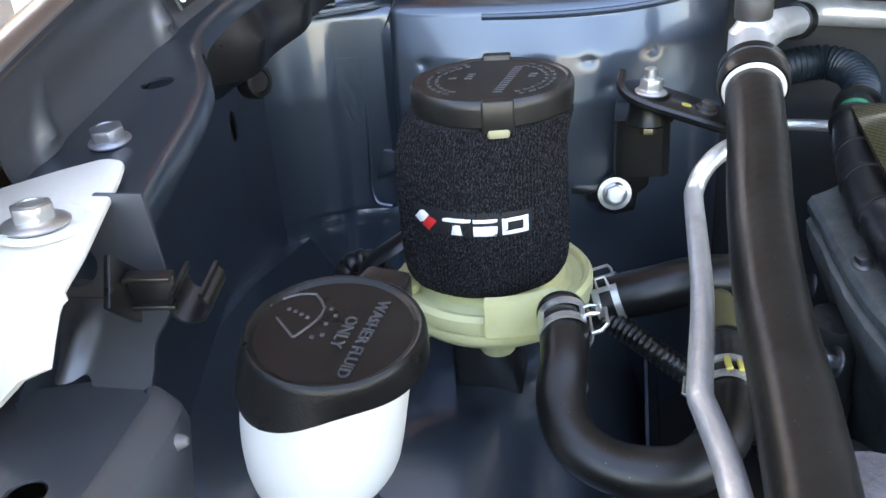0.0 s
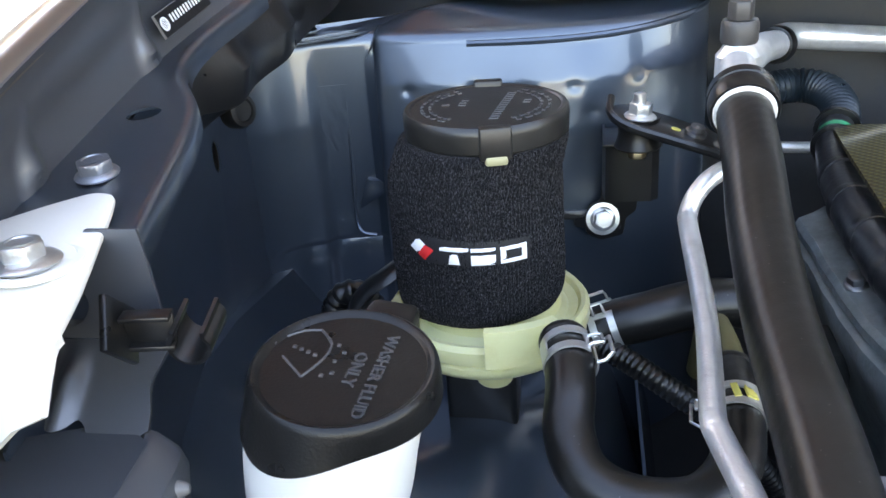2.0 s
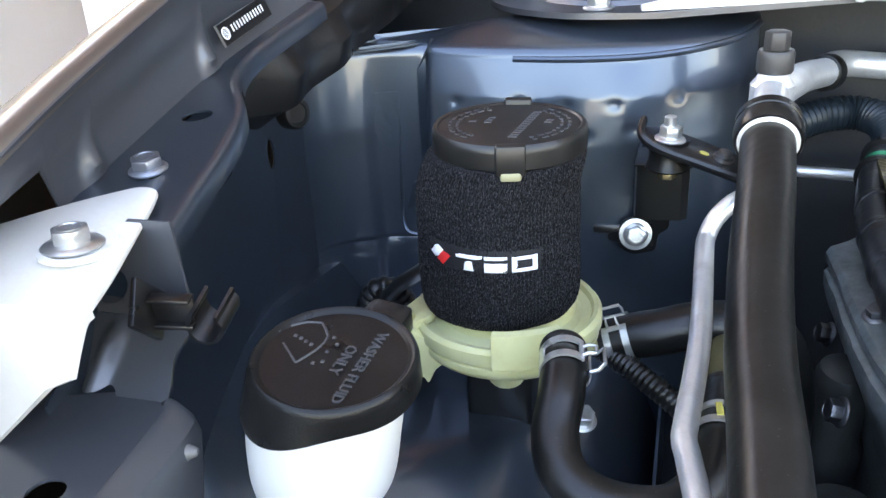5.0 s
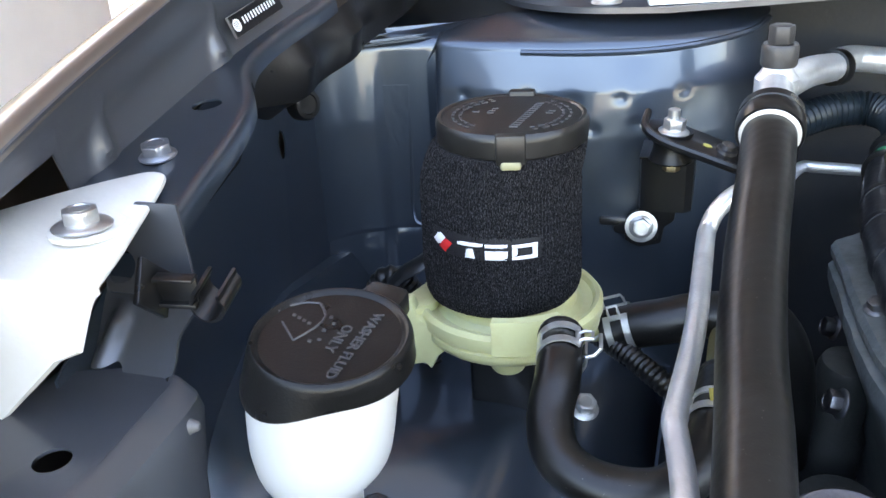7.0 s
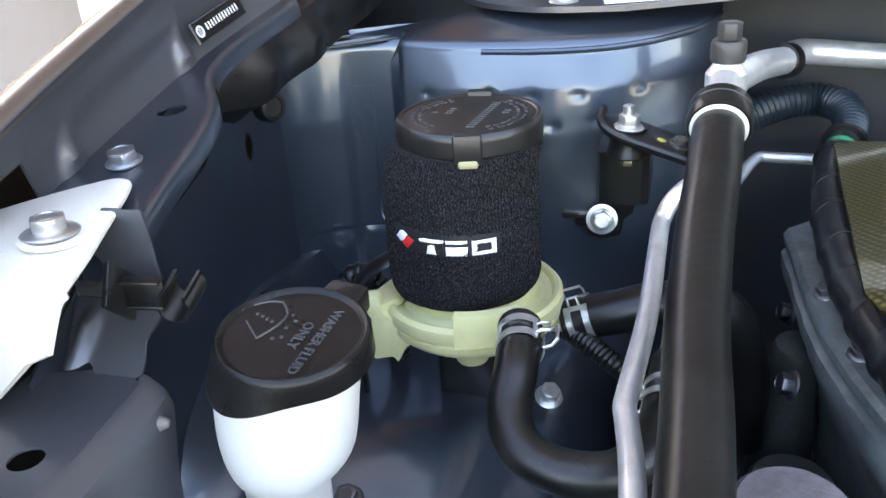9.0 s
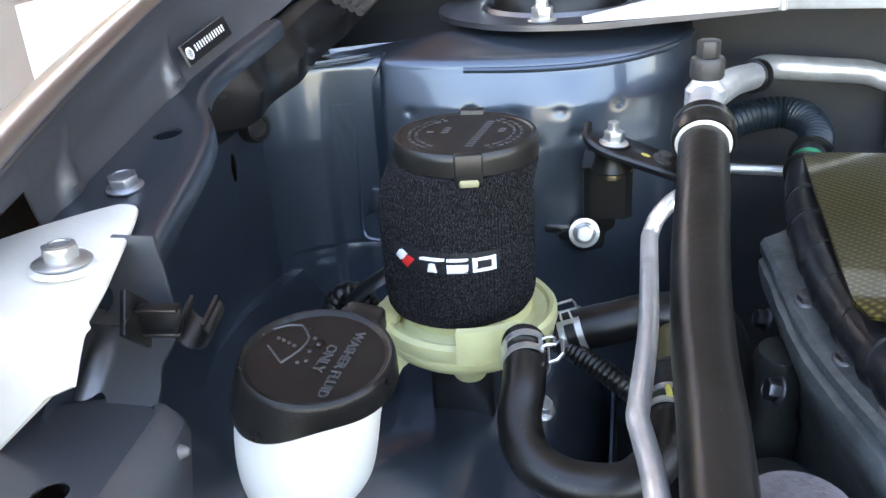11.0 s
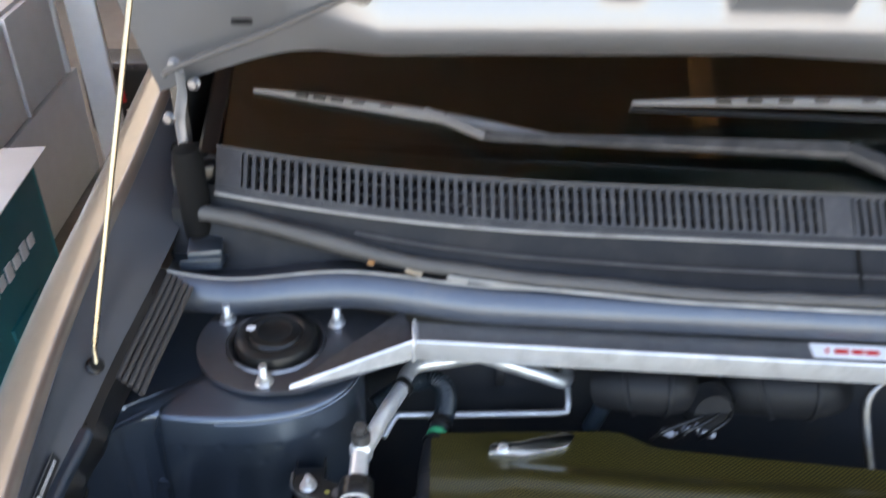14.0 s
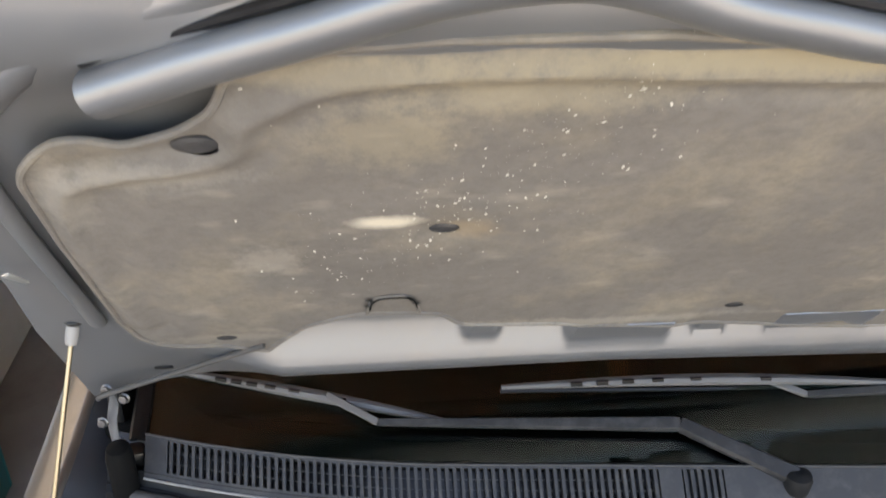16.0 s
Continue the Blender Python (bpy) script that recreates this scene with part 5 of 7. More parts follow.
def wiper(name, pivot, elbow, joint, hook, tip, far, label, bow=0.006):
    w = thing(name, pivot, label, "wiper", group="wipers")
    bm = bmesh.new()
    lathe(bm, [(0.02, -0.02), (0.021, 0.0), (0.019, 0.006), (0.012, 0.009), (0.004, 0.0095)], Matrix.Translation(pivot), 24)
    part("pivot_cap", bm, cowl_black, w, "black pivot cap")
    bm = bmesh.new()
    flat_bar(bm, pivot, elbow, (0.029, 0.014), (0.021, 0.012))
    part("arm_head", bm, wiper_grey, w, "dark grey arm head")
    bm = bmesh.new()
    flat_bar(bm, elbow, joint, (0.021, 0.011), (0.010, 0.006))
    part("arm", bm, wiper_grey, w, "tapering dark grey arm")
    bm = bmesh.new()
    flat_bar(bm, joint, hook, (0.010, 0.006), (0.012, 0.005))
    part("arm_tip", bm, blade_grey, w, "bent pale end of the arm")
    bm = bmesh.new()
    a, b = np.array(tip), np.array(far)
    sweep(bm, [tuple(a + (b - a) * t + (0, -0.004 * math.sin(math.pi * t), bow * math.sin(math.pi * t))) for t in np.linspace(0, 1, 7)], lambda t: 0.0045 + 0.0065 * math.sin(math.pi * t), 8, 4, flat=0.75)
    part("blade_frame", bm, blade_grey, w, "weathered grey blade frame")
    for t in (0.17, 0.23, 0.29, 0.36, 0.45, 0.62):
        bm = bmesh.new()
        q = a + (b - a) * t
        d = (b - a) / np.linalg.norm(b - a)
        box(bm, (0.017, 0.006, 0.006), Matrix.Translation((q[0], q[1] - 0.0095, q[2] + 0.005 + bow * math.sin(math.pi * t))) @ pose(0, 0, 0, 0, 0, math.degrees(math.atan2(d[1], d[0]))), 0.001)
        part("frame_slot", bm, bracket_black, w, "dark slot in the blade frame")
    bm = bmesh.new()
    sweep(bm, [tuple(a + (b - a) * t + (0, 0.005, -0.011)) for t in np.linspace(0, 1, 5)], 0.0035, 6, 3)
    part("rubber_edge", bm, rubber, w)


wiper("wiper", (0.866, 0.681, 1.07), (0.717, 0.758, 1.111), (0.287, 0.8, 1.11), (0.215, 0.856, 1.118), (-0.01, 0.943, 1.108), (0.385, 0.801, 1.104), "grey weathered wiper resting at the screen's foot")
wiper("wiper", (1.38, 0.74, 1.066), (1.25, 0.80, 1.115), (0.925, 0.795, 1.12), (0.86, 0.825, 1.135), (0.467, 0.822, 1.143), (1.1, 0.81, 1.118), "grey weathered wiper lying higher on the screen", 0.014)

# ---- strut mount and tower bar ----
mount = thing("strut_mount", (0.037, 0.652, 0.908), "black rubber strut mount under a ring plate", "strut mount")
MC = (0.0375, 0.652, 0.915)
bm = bmesh.new()
lathe(bm, [(0.0585, -0.006), (0.0585, 0.001), (0.056, 0.0045), (0.052, 0.002), (0.049, -0.004)], Matrix.Translation(MC), 48)
part("inner_ring", bm, steel_dark, mount, "dark steel ring")
bm = bmesh.new()
lathe(bm, [(0.0495, -0.006), (0.049, 0.005), (0.046, 0.012), (0.041, 0.015), (0.034, 0.0155), (0.031, 0.0135), (0.0285, 0.0165), (0.02, 0.018), (0.017, 0.0165), (0.004, 0.0168)], Matrix.Translation(MC), 48)
part("dust_cap", bm, rubber, mount, "ribbed black rubber dust cap")
bm = bmesh.new()
prism(bm, ring_outline(0.006, 0.005, 12), 0, 0.0006, Matrix.Translation((MC[0] - 0.029, MC[1] + 0.006, MC[2] + 0.0168)), 0.0002)
part("paint_mark", bm, white_print, mount, "small white paint mark")

bar = thing("strut_bar", (0.1, 0.63, 0.908), "brushed aluminium strut tower bar bolted on the tower", "strut bar")
bm = bmesh.new()
n = 30
ring_out = [(0.036 + 0.0915 * math.cos(a), 0.6565 + 0.0915 * math.sin(a)) for a in np.linspace(radians(75), radians(275), n)]
plate = ring_out + [(0.075, 0.567), (0.2, 0.622), (0.2, 0.685), (0.12, 0.715)]
sheet(bm, plate, [ring_outline(0.059, 0.059, 44, 0.0375, 0.652)], lambda x, y: (x, y, 0.9145))
part("ring_plate", bm, material("grey_ring_steel", (0.17, 0.175, 0.19), 0.32, 0.85, 0, 40, 0.2, 0.15, 500, 0.1), bar, "grey steel ring plate over the tower", solid=0.004)
bm = bmesh.new()
a3, b3 = np.array((0.062, 0.57, 0.917)), np.array((0.199, 0.618, 0.916))
rows = []
for t in np.linspace(0, 1, 8):
    q = a3 + (b3 - a3) * t
    h = 0.003 + 0.0235 * t
    rows.append([tuple(q), tuple(q + (0, 0.0005, h - 0.002)), tuple(q + (-0.001, 0.0025, h))])
grid(bm, rows)
part("gusset", bm, bar_alu, bar, "slanted aluminium gusset face", solid=0.003)
# steel top, its dark reflection put into a darker metal colour
bm = bmesh.new()
rows = []
for t in np.linspace(0, 1, 8):
    q = a3 + (b3 - a3) * t
    h = 0.0015 + 0.0235 * t
    rows.append([tuple(q + (-0.001, 0.003, h)), tuple(q + (-0.006 * t, 0.003 + 0.03 * t, h)), tuple(q + (-0.012 * t, 0.003 + 0.055 * t, h)), tuple(q + (-0.02 * t, 0.003 + 0.062 * t, -0.001))])
grid(bm, rows)
part("gusset_top", bm, steel_dark, bar, "steel top of the gusset, darkened for what it mirrors", solid=0.002)
bm = bmesh.new()
bar_y = lambda x: 0.618 - 0.1 * (x - 0.2)
rows = []
for x in (0.2, 0.205, 0.35, 0.5, MID - 0.03, MID, MID + 0.03, 0.9, 1.1, 2 * MID - 0.2):
    y = bar_y(x)
    rows.append([(x, y + a, 0.916 + h) for a, h in ((0.001, -0.002), (0.0, 0.0), (0.0, 0.0245), (0.0018, 0.0265), (0.036, 0.0255), (0.038, 0.0235), (0.038, -0.004))])
vs = grid(bm, rows, close_u=True)
bm.faces.new(vs[0][::-1])
bm.faces.new(vs[-1])
part("beam", bm, bar_alu, bar, "straight hollow aluminium beam")
# darker copy of the bar metal: the hood's dark reflection put into the colour
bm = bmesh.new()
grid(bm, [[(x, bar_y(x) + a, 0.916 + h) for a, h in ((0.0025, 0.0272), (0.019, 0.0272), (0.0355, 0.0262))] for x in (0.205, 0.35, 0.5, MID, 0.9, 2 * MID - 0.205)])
part("top_face", bm, material("shaded_bar_top", (0.36, 0.355, 0.35), 0.34, 0.9, 0, 40, 0.2, 0.25, 600, 0.1, dirt=(0.2, 0.18, 0.16), dirt_amount=0.3, dirt_scale=30), bar, "beam's top face, coloured darker for the dark it mirrors", solid=0.0005)
bm = bmesh.new()
sweep(bm, [(0.199, 0.617, 0.914), (0.1995, 0.6165, 0.928), (0.2, 0.617, 0.941), (0.2, 0.635, 0.943), (0.2, 0.655, 0.942)], 0.0028, 8, 5, wobble=0.5)
part("weld_bead", bm, bar_alu, bar, "lumpy weld bead")
bm = bmesh.new()
box(bm, (0.095, 0.024, 0.0006), pose(0.696, 0.5875, 0.9436, 1.5, 0, -5.5))
sticker = part("sticker", bm, white_print, bar, "white sticker with red marks")
for k, (dx, w) in enumerate(((-0.03, 0.004), (-0.014, 0.016), (0.004, 0.013), (0.02, 0.015))):
    bm = bmesh.new()
    box(bm, (w, 0.008, 0.0004), pose(0.696 + dx, 0.5875 - 0.1 * dx, 0.9441, 1.5, 0, -5.5))
    part("print_bar", bm, red_paint, sticker, "red printed bar")
for at in ((0.033, 0.581, 0.917), (0.107, 0.684, 0.917), (-0.026, 0.692, 0.917)):
    bm = bmesh.new()
    hex_head(bm, at, (0, 0, 1), 0.014, 0.008, 0.0105, turn=20, cup=False)
    nut = part("nut", bm, steel, bar, "zinc flange nut")
    bm = bmesh.new()
    sweep(bm, [(at[0], at[1], at[2] + 0.008), (at[0], at[1], at[2] + 0.024)], 0.0042, 12, 0, ribs=(9, 0.0004))
    part("stud", bm, steel, nut, "threaded stud end")

# ---- power steering reservoir ----
RC = Vector((0.0095, 0.395, 0))  # axis of the cap
FC = Vector((0.006, 0.395, 0))  # axis of the flange
SC = Vector((0.0022, 0.3955, 0))  # axis of the sleeve
res = thing("fluid_reservoir", (RC.x, RC.y, 0.72), "cream plastic power steering reservoir with black cap", "reservoir")
bm = bmesh.new()
lathe(bm, [(0.02, 0.766), (0.04, 0.7685), (0.0475, 0.7715), (0.0495, 0.774), (0.0503, 0.776), (0.0503, 0.7785), (0.0493, 0.7797), (0.0512, 0.781), (0.052, 0.7835), (0.0517, 0.7885), (0.0497, 0.791), (0.0475, 0.7902), (0.046, 0.7875), (0.041, 0.7865), (0.0375, 0.789),
           (0.0365, 0.793), (0.0365, 0.872), (0.034, 0.88), (0.034, 0.888)], Matrix.Translation(FC), 64)
part("body", bm, cream, res, "yellowed translucent cream body with a wide flange")
bm = bmesh.new()
lathe(bm, [(0.0085, 0.7565), (0.0095, 0.758), (0.0095, 0.772)], Matrix.Translation(FC + Vector((0.004, -0.024, 0))), 20)
part("foot", bm, cream, res)
bm = bmesh.new()
prism(bm, poly_round([(-0.02, -0.012), (0.02, -0.012), (0.02, 0.02), (-0.02, 0.02)], 0.004), 0.70, 0.768, Matrix.Translation(RC + Vector((-0.012, 0.02, 0))), 0.002)
part("stand", bm, bracket_black, res, "black steel stand under the reservoir")
bm = bmesh.new()
rows = [[(FC.x + 0.0575 * math.sin(a), FC.y - 0.0575 * math.cos(a), z) for z in (0.7845, 0.787, 0.8005, 0.803, 0.803)] for a in np.linspace(radians(4), radians(40), 12)]
for r in rows:
    x, y, z = r[-1]
    d = Vector((FC.x - x, FC.y - y, 0)).normalized() * 0.004
    r[-1] = (x + d.x, y + d.y, z)
grid(bm, rows)
part("shield", bm, cream, res, "raised cream shield on the flange", solid=0.0022)
bm = bmesh.new()
prism(bm, poly_round([(-0.0525, 0.7975), (-0.04, 0.7995), (-0.0375, 0.788), (-0.03, 0.784), (-0.02, 0.778), (-0.0205, 0.771), (-0.027, 0.7655), (-0.031, 0.756), (-0.0335, 0.7605), (-0.046, 0.757), (-0.0445, 0.786), (-0.0515, 0.787)], 0.003, 4), -0.004, 0.004, Matrix(((1, 0, 0, 0), (0, 0, -1, 0.3635), (0, 1, 0, 0), (0, 0, 0, 1))), 0.001)
prism(bm, poly_round([(-0.0525, 0.3605), (-0.039, 0.3605), (-0.03, 0.372), (-0.03, 0.41), (-0.04, 0.402)], 0.003), 0.788, 0.7925, Matrix(), 0.001)
part("side_bracket", bm, cream, res, "stepped cream side bracket")
bm = bmesh.new()
sweep(bm, [(0.035, 0.362, 0.787), (0.043, 0.342, 0.795), (0.0475, 0.329, 0.801)], 0.0085, 18, 3)
part("front_port", bm, cream, res)
bm = bmesh.new()
sweep(bm, [(0.035, 0.41, 0.776), (0.05, 0.415, 0.762), (0.07, 0.418, 0.762)], 0.0092, 18, 3)
part("side_port", bm, cream, res)
# cap
bm = bmesh.new()
lathe(bm, [(0.0345, 0.8815), (0.0375, 0.8808), (0.0388, 0.882), (0.0392, 0.8895), (0.0389, 0.8922), (0.0378, 0.8938), (0.0362, 0.8938), (0.0352, 0.8931), (0.02, 0.8934), (0.002, 0.8935)], Matrix.Translation(RC), 64)
cap = part("cap", bm, cap_plastic, res, "flat round black plastic cap with raised print")
bm = bmesh.new()
prism(bm, poly_round([(-0.0072, -0.0405), (0.0072, -0.0405), (0.0072, -0.034), (-0.0072, -0.034)], 0.0015), 0.8795, 0.8942, Matrix.Translation(RC) @ pose(0, 0, 0, 0, 0, 12), 0.0012)
part("grip", bm, cap_plastic, cap, "square grip lug on the rim")
bm = bmesh.new()
prism(bm, [(-0.0048, -0.0412), (0.0048, -0.0412), (0.0058, -0.034), (-0.0058, -0.034)], 0.8772, 0.8815, Matrix.Translation(RC) @ pose(0, 0, 0, 0, 0, 12), 0.0012)
# darker cream than the body
part("lug", bm, material("dark_cream_plastic", (0.3, 0.28, 0.16), 0.4, 0, 0, 60, 0.2, 0.1, 300), res, "cream lug under the cap grip")
bm = bmesh.new()
prism(bm, poly_round([(-0.0072, 0.034), (0.0072, 0.034), (0.0072, 0.0405), (-0.0072, 0.0405)], 0.0015), 0.883, 0.8958, Matrix.Translation(RC) @ pose(0, 0, 0, 0, 0, 4), 0.0012)
part("grip", bm, cap_plastic, cap, "square grip lug on the rim")
# raised marks on the cap that cannot be read
# paler than the cap: light caught by the raised marks is coloured in
relief = material("lit_cap_relief", (0.055, 0.055, 0.058), 0.4, 0, 0, 60, 0.3, 0.3, 900)
random.seed(5)
for side in (-1, 1):
    for rr in (0.03, 0.0262):
        for k in range(11):
            a = radians(90 + side * 90 + (k - 5) * 11)
            bm = bmesh.new()
            box(bm, (0.0014, 0.0034 if k % 3 else 0.002, 0.0006), Matrix.Translation(RC + Vector((rr * math.cos(a), rr * math.sin(a), 0.8936))) @ pose(0, 0, 0, 0, 0, math.degrees(a)))
            part("raised_mark", bm, relief, cap)
for k in range(13):
    bm = bmesh.new()
    box(bm, (0.0042, 0.0016, 0.0006), Matrix.Translation(RC + Vector((0.006 + 0.0004 * k, -0.022 + 0.0035 * k, 0.8936))))
    part("raised_mark", bm, relief, cap)
for dx, dy in ((-0.011, 0.0), (-0.011, 0.004), (-0.0105, 0.008), (0.019, 0.003), (0.0195, 0.007), (-0.019, 0.001)):
    bm = bmesh.new()
    box(bm, (0.0034, 0.0016, 0.0006), Matrix.Translation(RC + Vector((dx, dy, 0.8936))))
    part("raised_mark", bm, relief, cap)

# fabric sleeve round the reservoir
sleeve = thing("fabric_sleeve", (RC.x, RC.y, 0.797), "black terry cloth sleeve pulled over the reservoir", "sleeve")
bm = bmesh.new()
SLEEVE = [(0.0375, 0.8), (0.0395, 0.7955), (0.0415, 0.797), (0.0427, 0.802), (0.0431, 0.812), (0.043, 0.83), (0.0427, 0.848), (0.0423, 0.861), (0.0414, 0.871), (0.0402, 0.879), (0.0375, 0.8815), (0.036, 0.8815)]
prof = [tuple(q) for q in spline(SLEEVE, 17)]
seg = 540
rows = []
for r, z in prof:
    row = []
    for k in range(seg):
        a = 2 * math.pi * k / seg
        # knitted ribs run upwards, broken into loops
        rib = noise.noise((a * 34, z * 330, 3.0)) + 0.8 * noise.noise((a * 64, z * 700, 7.0))
        rr = r + (0.0004 * rib + 0.00028 * math.cos(a * 135)) * (1 if r > 0.04 else 0.6) + 0.0006 * noise.noise((math.cos(a) * 2, math.sin(a) * 2, z * 40))
        row.append((SC.x + rr * math.cos(a) + 0.006 * max(0.0, (z - 0.862) / 0.02), SC.y + rr * math.sin(a), z))
    rows.append(row)
grid(bm, rows, close_u=True)
part("terry_band", bm, cloth, sleeve)


def on_sleeve(u, z, out=0.0):
    """A place on the sleeve's front: u metres round from the axis line facing the front."""
    r = float(np.interp(z, [p[1] for p in prof[20:]], [p[0] for p in prof[20:]])) + out
    a = u / 0.0418 - math.pi / 2
    return (SC.x + r * math.cos(a), SC.y + r * math.sin(a), z)


def patch(bm, quad, out=0.0007, n=4):
    """A slightly raised embroidered patch; quad in u, z."""
    q = [np.array(p) for p in quad]
    rows = []
    for i in range(n + 1):
        row = []
        for j in range(n + 1):
            s, t = i / n, j / n
            p = (q[0] * (1 - s) + q[1] * s) * (1 - t) + (q[3] * (1 - s) + q[2] * s) * t
            edge = 0 if i in (0, n) or j in (0, n) else 1
            row.append(on_sleeve(p[0], p[1], out * (0.3 + 0.7 * edge)))
        rows.append(row)
    grid(bm, rows)


ground_patch = bmesh.new()
U0, Z0 = -0.0292, 0.8325


def uz(u, v):
    """Along the emblem and up from its base, which dips a little to the right."""
    return (U0 + u * 1.07, Z0 + v * 1.1 - 0.02 * u)


patch(ground_patch, [uz(-0.001, -0.002), uz(0.0555, -0.002), uz(0.0555, 0.0085), uz(-0.001, 0.0105)], 0.0004, 10)
emblem = part("emblem_ground", ground_patch, material("smooth_black_thread", (0.006, 0.006, 0.008), 0.6, 0, 0, 60, 0.2, 0.4, 1500), sleeve, "smooth black embroidered ground")
for name, quad, mat, label in (
        ("white_flash", [uz(0.0005, 0.0035), uz(0.0045, 0.001), uz(0.009, 0.0062), uz(0.005, 0.0086)], white_print, "white slanted flash"),
        ("red_flash", [uz(0.0045, 0.001), uz(0.0085, -0.0012), uz(0.013, 0.0042), uz(0.009, 0.0062)], red_paint, "red slanted flash"),
        ("white_bar", [uz(0.0155, 0.0046), uz(0.0285, 0.0046), uz(0.0285, 0.0066), uz(0.0155, 0.0066)], white_print, "white embroidered bar"),
        ("white_block", [uz(0.0195, -0.0012), uz(0.0245, -0.0012), uz(0.0235, 0.0036), uz(0.0205, 0.0036)], white_print, "white embroidered block"),
        ("white_bar", [uz(0.0292, 0.0046), uz(0.0395, 0.0046), uz(0.0395, 0.0064), uz(0.0292, 0.0064)], white_print, "white embroidered bar"),
        ("white_block", [uz(0.0292, -0.0014), uz(0.0395, -0.0014), uz(0.0395, 0.0032), uz(0.0292, 0.0032)], white_print, "white embroidered block"),
        ("white_bar", [uz(0.0415, 0.0044), uz(0.0535, 0.0044), uz(0.0535, 0.0062), uz(0.0415, 0.0062)], white_print, "white embroidered bar"),
        ("white_bar", [uz(0.0415, -0.0014), uz(0.0535, -0.0014), uz(0.0535, 0.0005), uz(0.0415, 0.0005)], white_print, "white embroidered bar"),
        ("white_block", [uz(0.0415, 0.0005), uz(0.044, 0.0005), uz(0.044, 0.0044), uz(0.0415, 0.0044)], white_print, "white embroidered block"),
        ("white_block", [uz(0.0510, 0.0005), uz(0.0535, 0.0005), uz(0.0535, 0.0044), uz(0.0510, 0.0044)], white_print, "white embroidered block")):
    bm = bmesh.new()
    patch(bm, quad, 0.0011)
    part(name, bm, mat, emblem, label)

# ---- washer filler neck ----
WC = Vector((-0.018, 0.2215, 0.8558))
WT = axis_frame(WC, (0.06, -0.11, 1))
washer = thing("washer_filler", (-0.03, 0.23, 0.62), "white plastic washer filler neck under a black cap", "washer bottle")
bm = bmesh.new()
neck = []
for z, rx, ry, dx, dy in ((0.003, 0.0268, 0.027, -0.002, 0), (-0.01, 0.0285, 0.0285, -0.004, 0), (-0.028, 0.029, 0.0288, -0.0075, 0.001), (-0.045, 0.0287, 0.0286, -0.0098, 0.002), (-0.056, 0.0274, 0.0278, -0.0112, 0.003), (-0.064, 0.0242, 0.025, -0.013, 0.003), (-0.071, 0.02, 0.021, -0.0145, 0.003), (-0.1, 0.018, 0.0185, -0.0165, 0.004), (-0.23, 0.0175, 0.018, -0.018, 0.01)):
    neck.append([WT @ Vector((dx + rx * math.cos(2 * math.pi * k / 40), dy + ry * math.sin(2 * math.pi * k / 40), z)) for k in range(40)])
nk = np.array(neck)
spl = [spline(nk[:, j], 4) for j in range(40)]
grid(bm, [[tuple(spl[j][i]) for j in range(40)] for i in range(len(spl[0]))], close_u=True)
part("neck", bm, white_plastic, washer, "milky white filler neck narrowing downwards")
bm = bmesh.new()
rows = []
for r, z in ((0.0285, -0.0042), (0.0299, -0.0048), (0.0304, -0.0042), (0.0303, -0.003), (0.0302, -0.0008), (0.0301, 0.0022), (0.0298, 0.0046), (0.0291, 0.0063), (0.0282, 0.007), (0.0272, 0.0067), (0.0264, 0.0058), (0.0257, 0.0053), (0.012, 0.0053), (0.002, 0.0054)):
    row = []
    for k in range(96):
        a = 2 * math.pi * k / 96
        spout = max(0, math.cos(a - radians(238))) ** 4
        rear = max(0, math.cos(a - radians(80))) ** 24
        low = max(0.0, min(1.0, (0.004 - z) / 0.009))
        rr = r + (0.0062 * spout + 0.003 * rear) * low
        zz = z - (0.0048 * spout - 0.0018 * max(0, math.cos(a - radians(285))) ** 8) * low
        row.append(WT @ Vector((rr * math.cos(a), rr * math.sin(a), zz)))
    rows.append(row)
vs = grid(bm, rows, close_u=True)
bm.faces.new(vs[-1])
wcap = part("cap", bm, washer_plastic, washer, "black flip cap with raised rim, symbol and lettering")
bm = bmesh.new()
prism(bm, poly_round([(-0.010, -0.006), (0.010, -0.006), (0.0085, 0.009), (-0.0085, 0.009)], 0.003), -0.006, 0.0045, WT @ Matrix.Translation((0.0315 * math.cos(radians(76)), 0.0315 * math.sin(radians(76)), -0.001)) @ pose(0, 0, 0, 0, 0, -10), 0.0015)
part("hinge_tab", bm, washer_plastic, wcap, "flat hinge tab of the cap")


def raised_text(body, at, turn, size, parent, mat, base=WT):
    cu = bpy.data.curves.new("lettering", "FONT")
    cu.body, cu.size, cu.extrude, cu.offset, cu.align_x, cu.align_y = body, size, 0.0004, 0.0, "CENTER", "CENTER"
    cu.resolution_u = 2
    tmp = new("tmp_text", cu)
    me = bpy.data.meshes.new_from_object(tmp.evaluated_get(bpy.context.evaluated_depsgraph_get()))
    bpy.data.objects.remove(tmp)
    bm = bmesh.new()
    bm.from_mesh(me)
    bpy.data.meshes.remove(me)
    bm.transform(base @ Matrix.Translation(at) @ pose(0, 0, 0, 0, 0, turn))
    return part("lettering", bm, mat, parent, "raised moulded lettering")


raised_text("WASHER FLUID", (0.0105, -0.0025, 0.0056), -96, 0.0056, wcap, relief)
raised_text("ONLY", (0.0035, -0.0005, 0.0056), -96, 0.0060, wcap, relief)
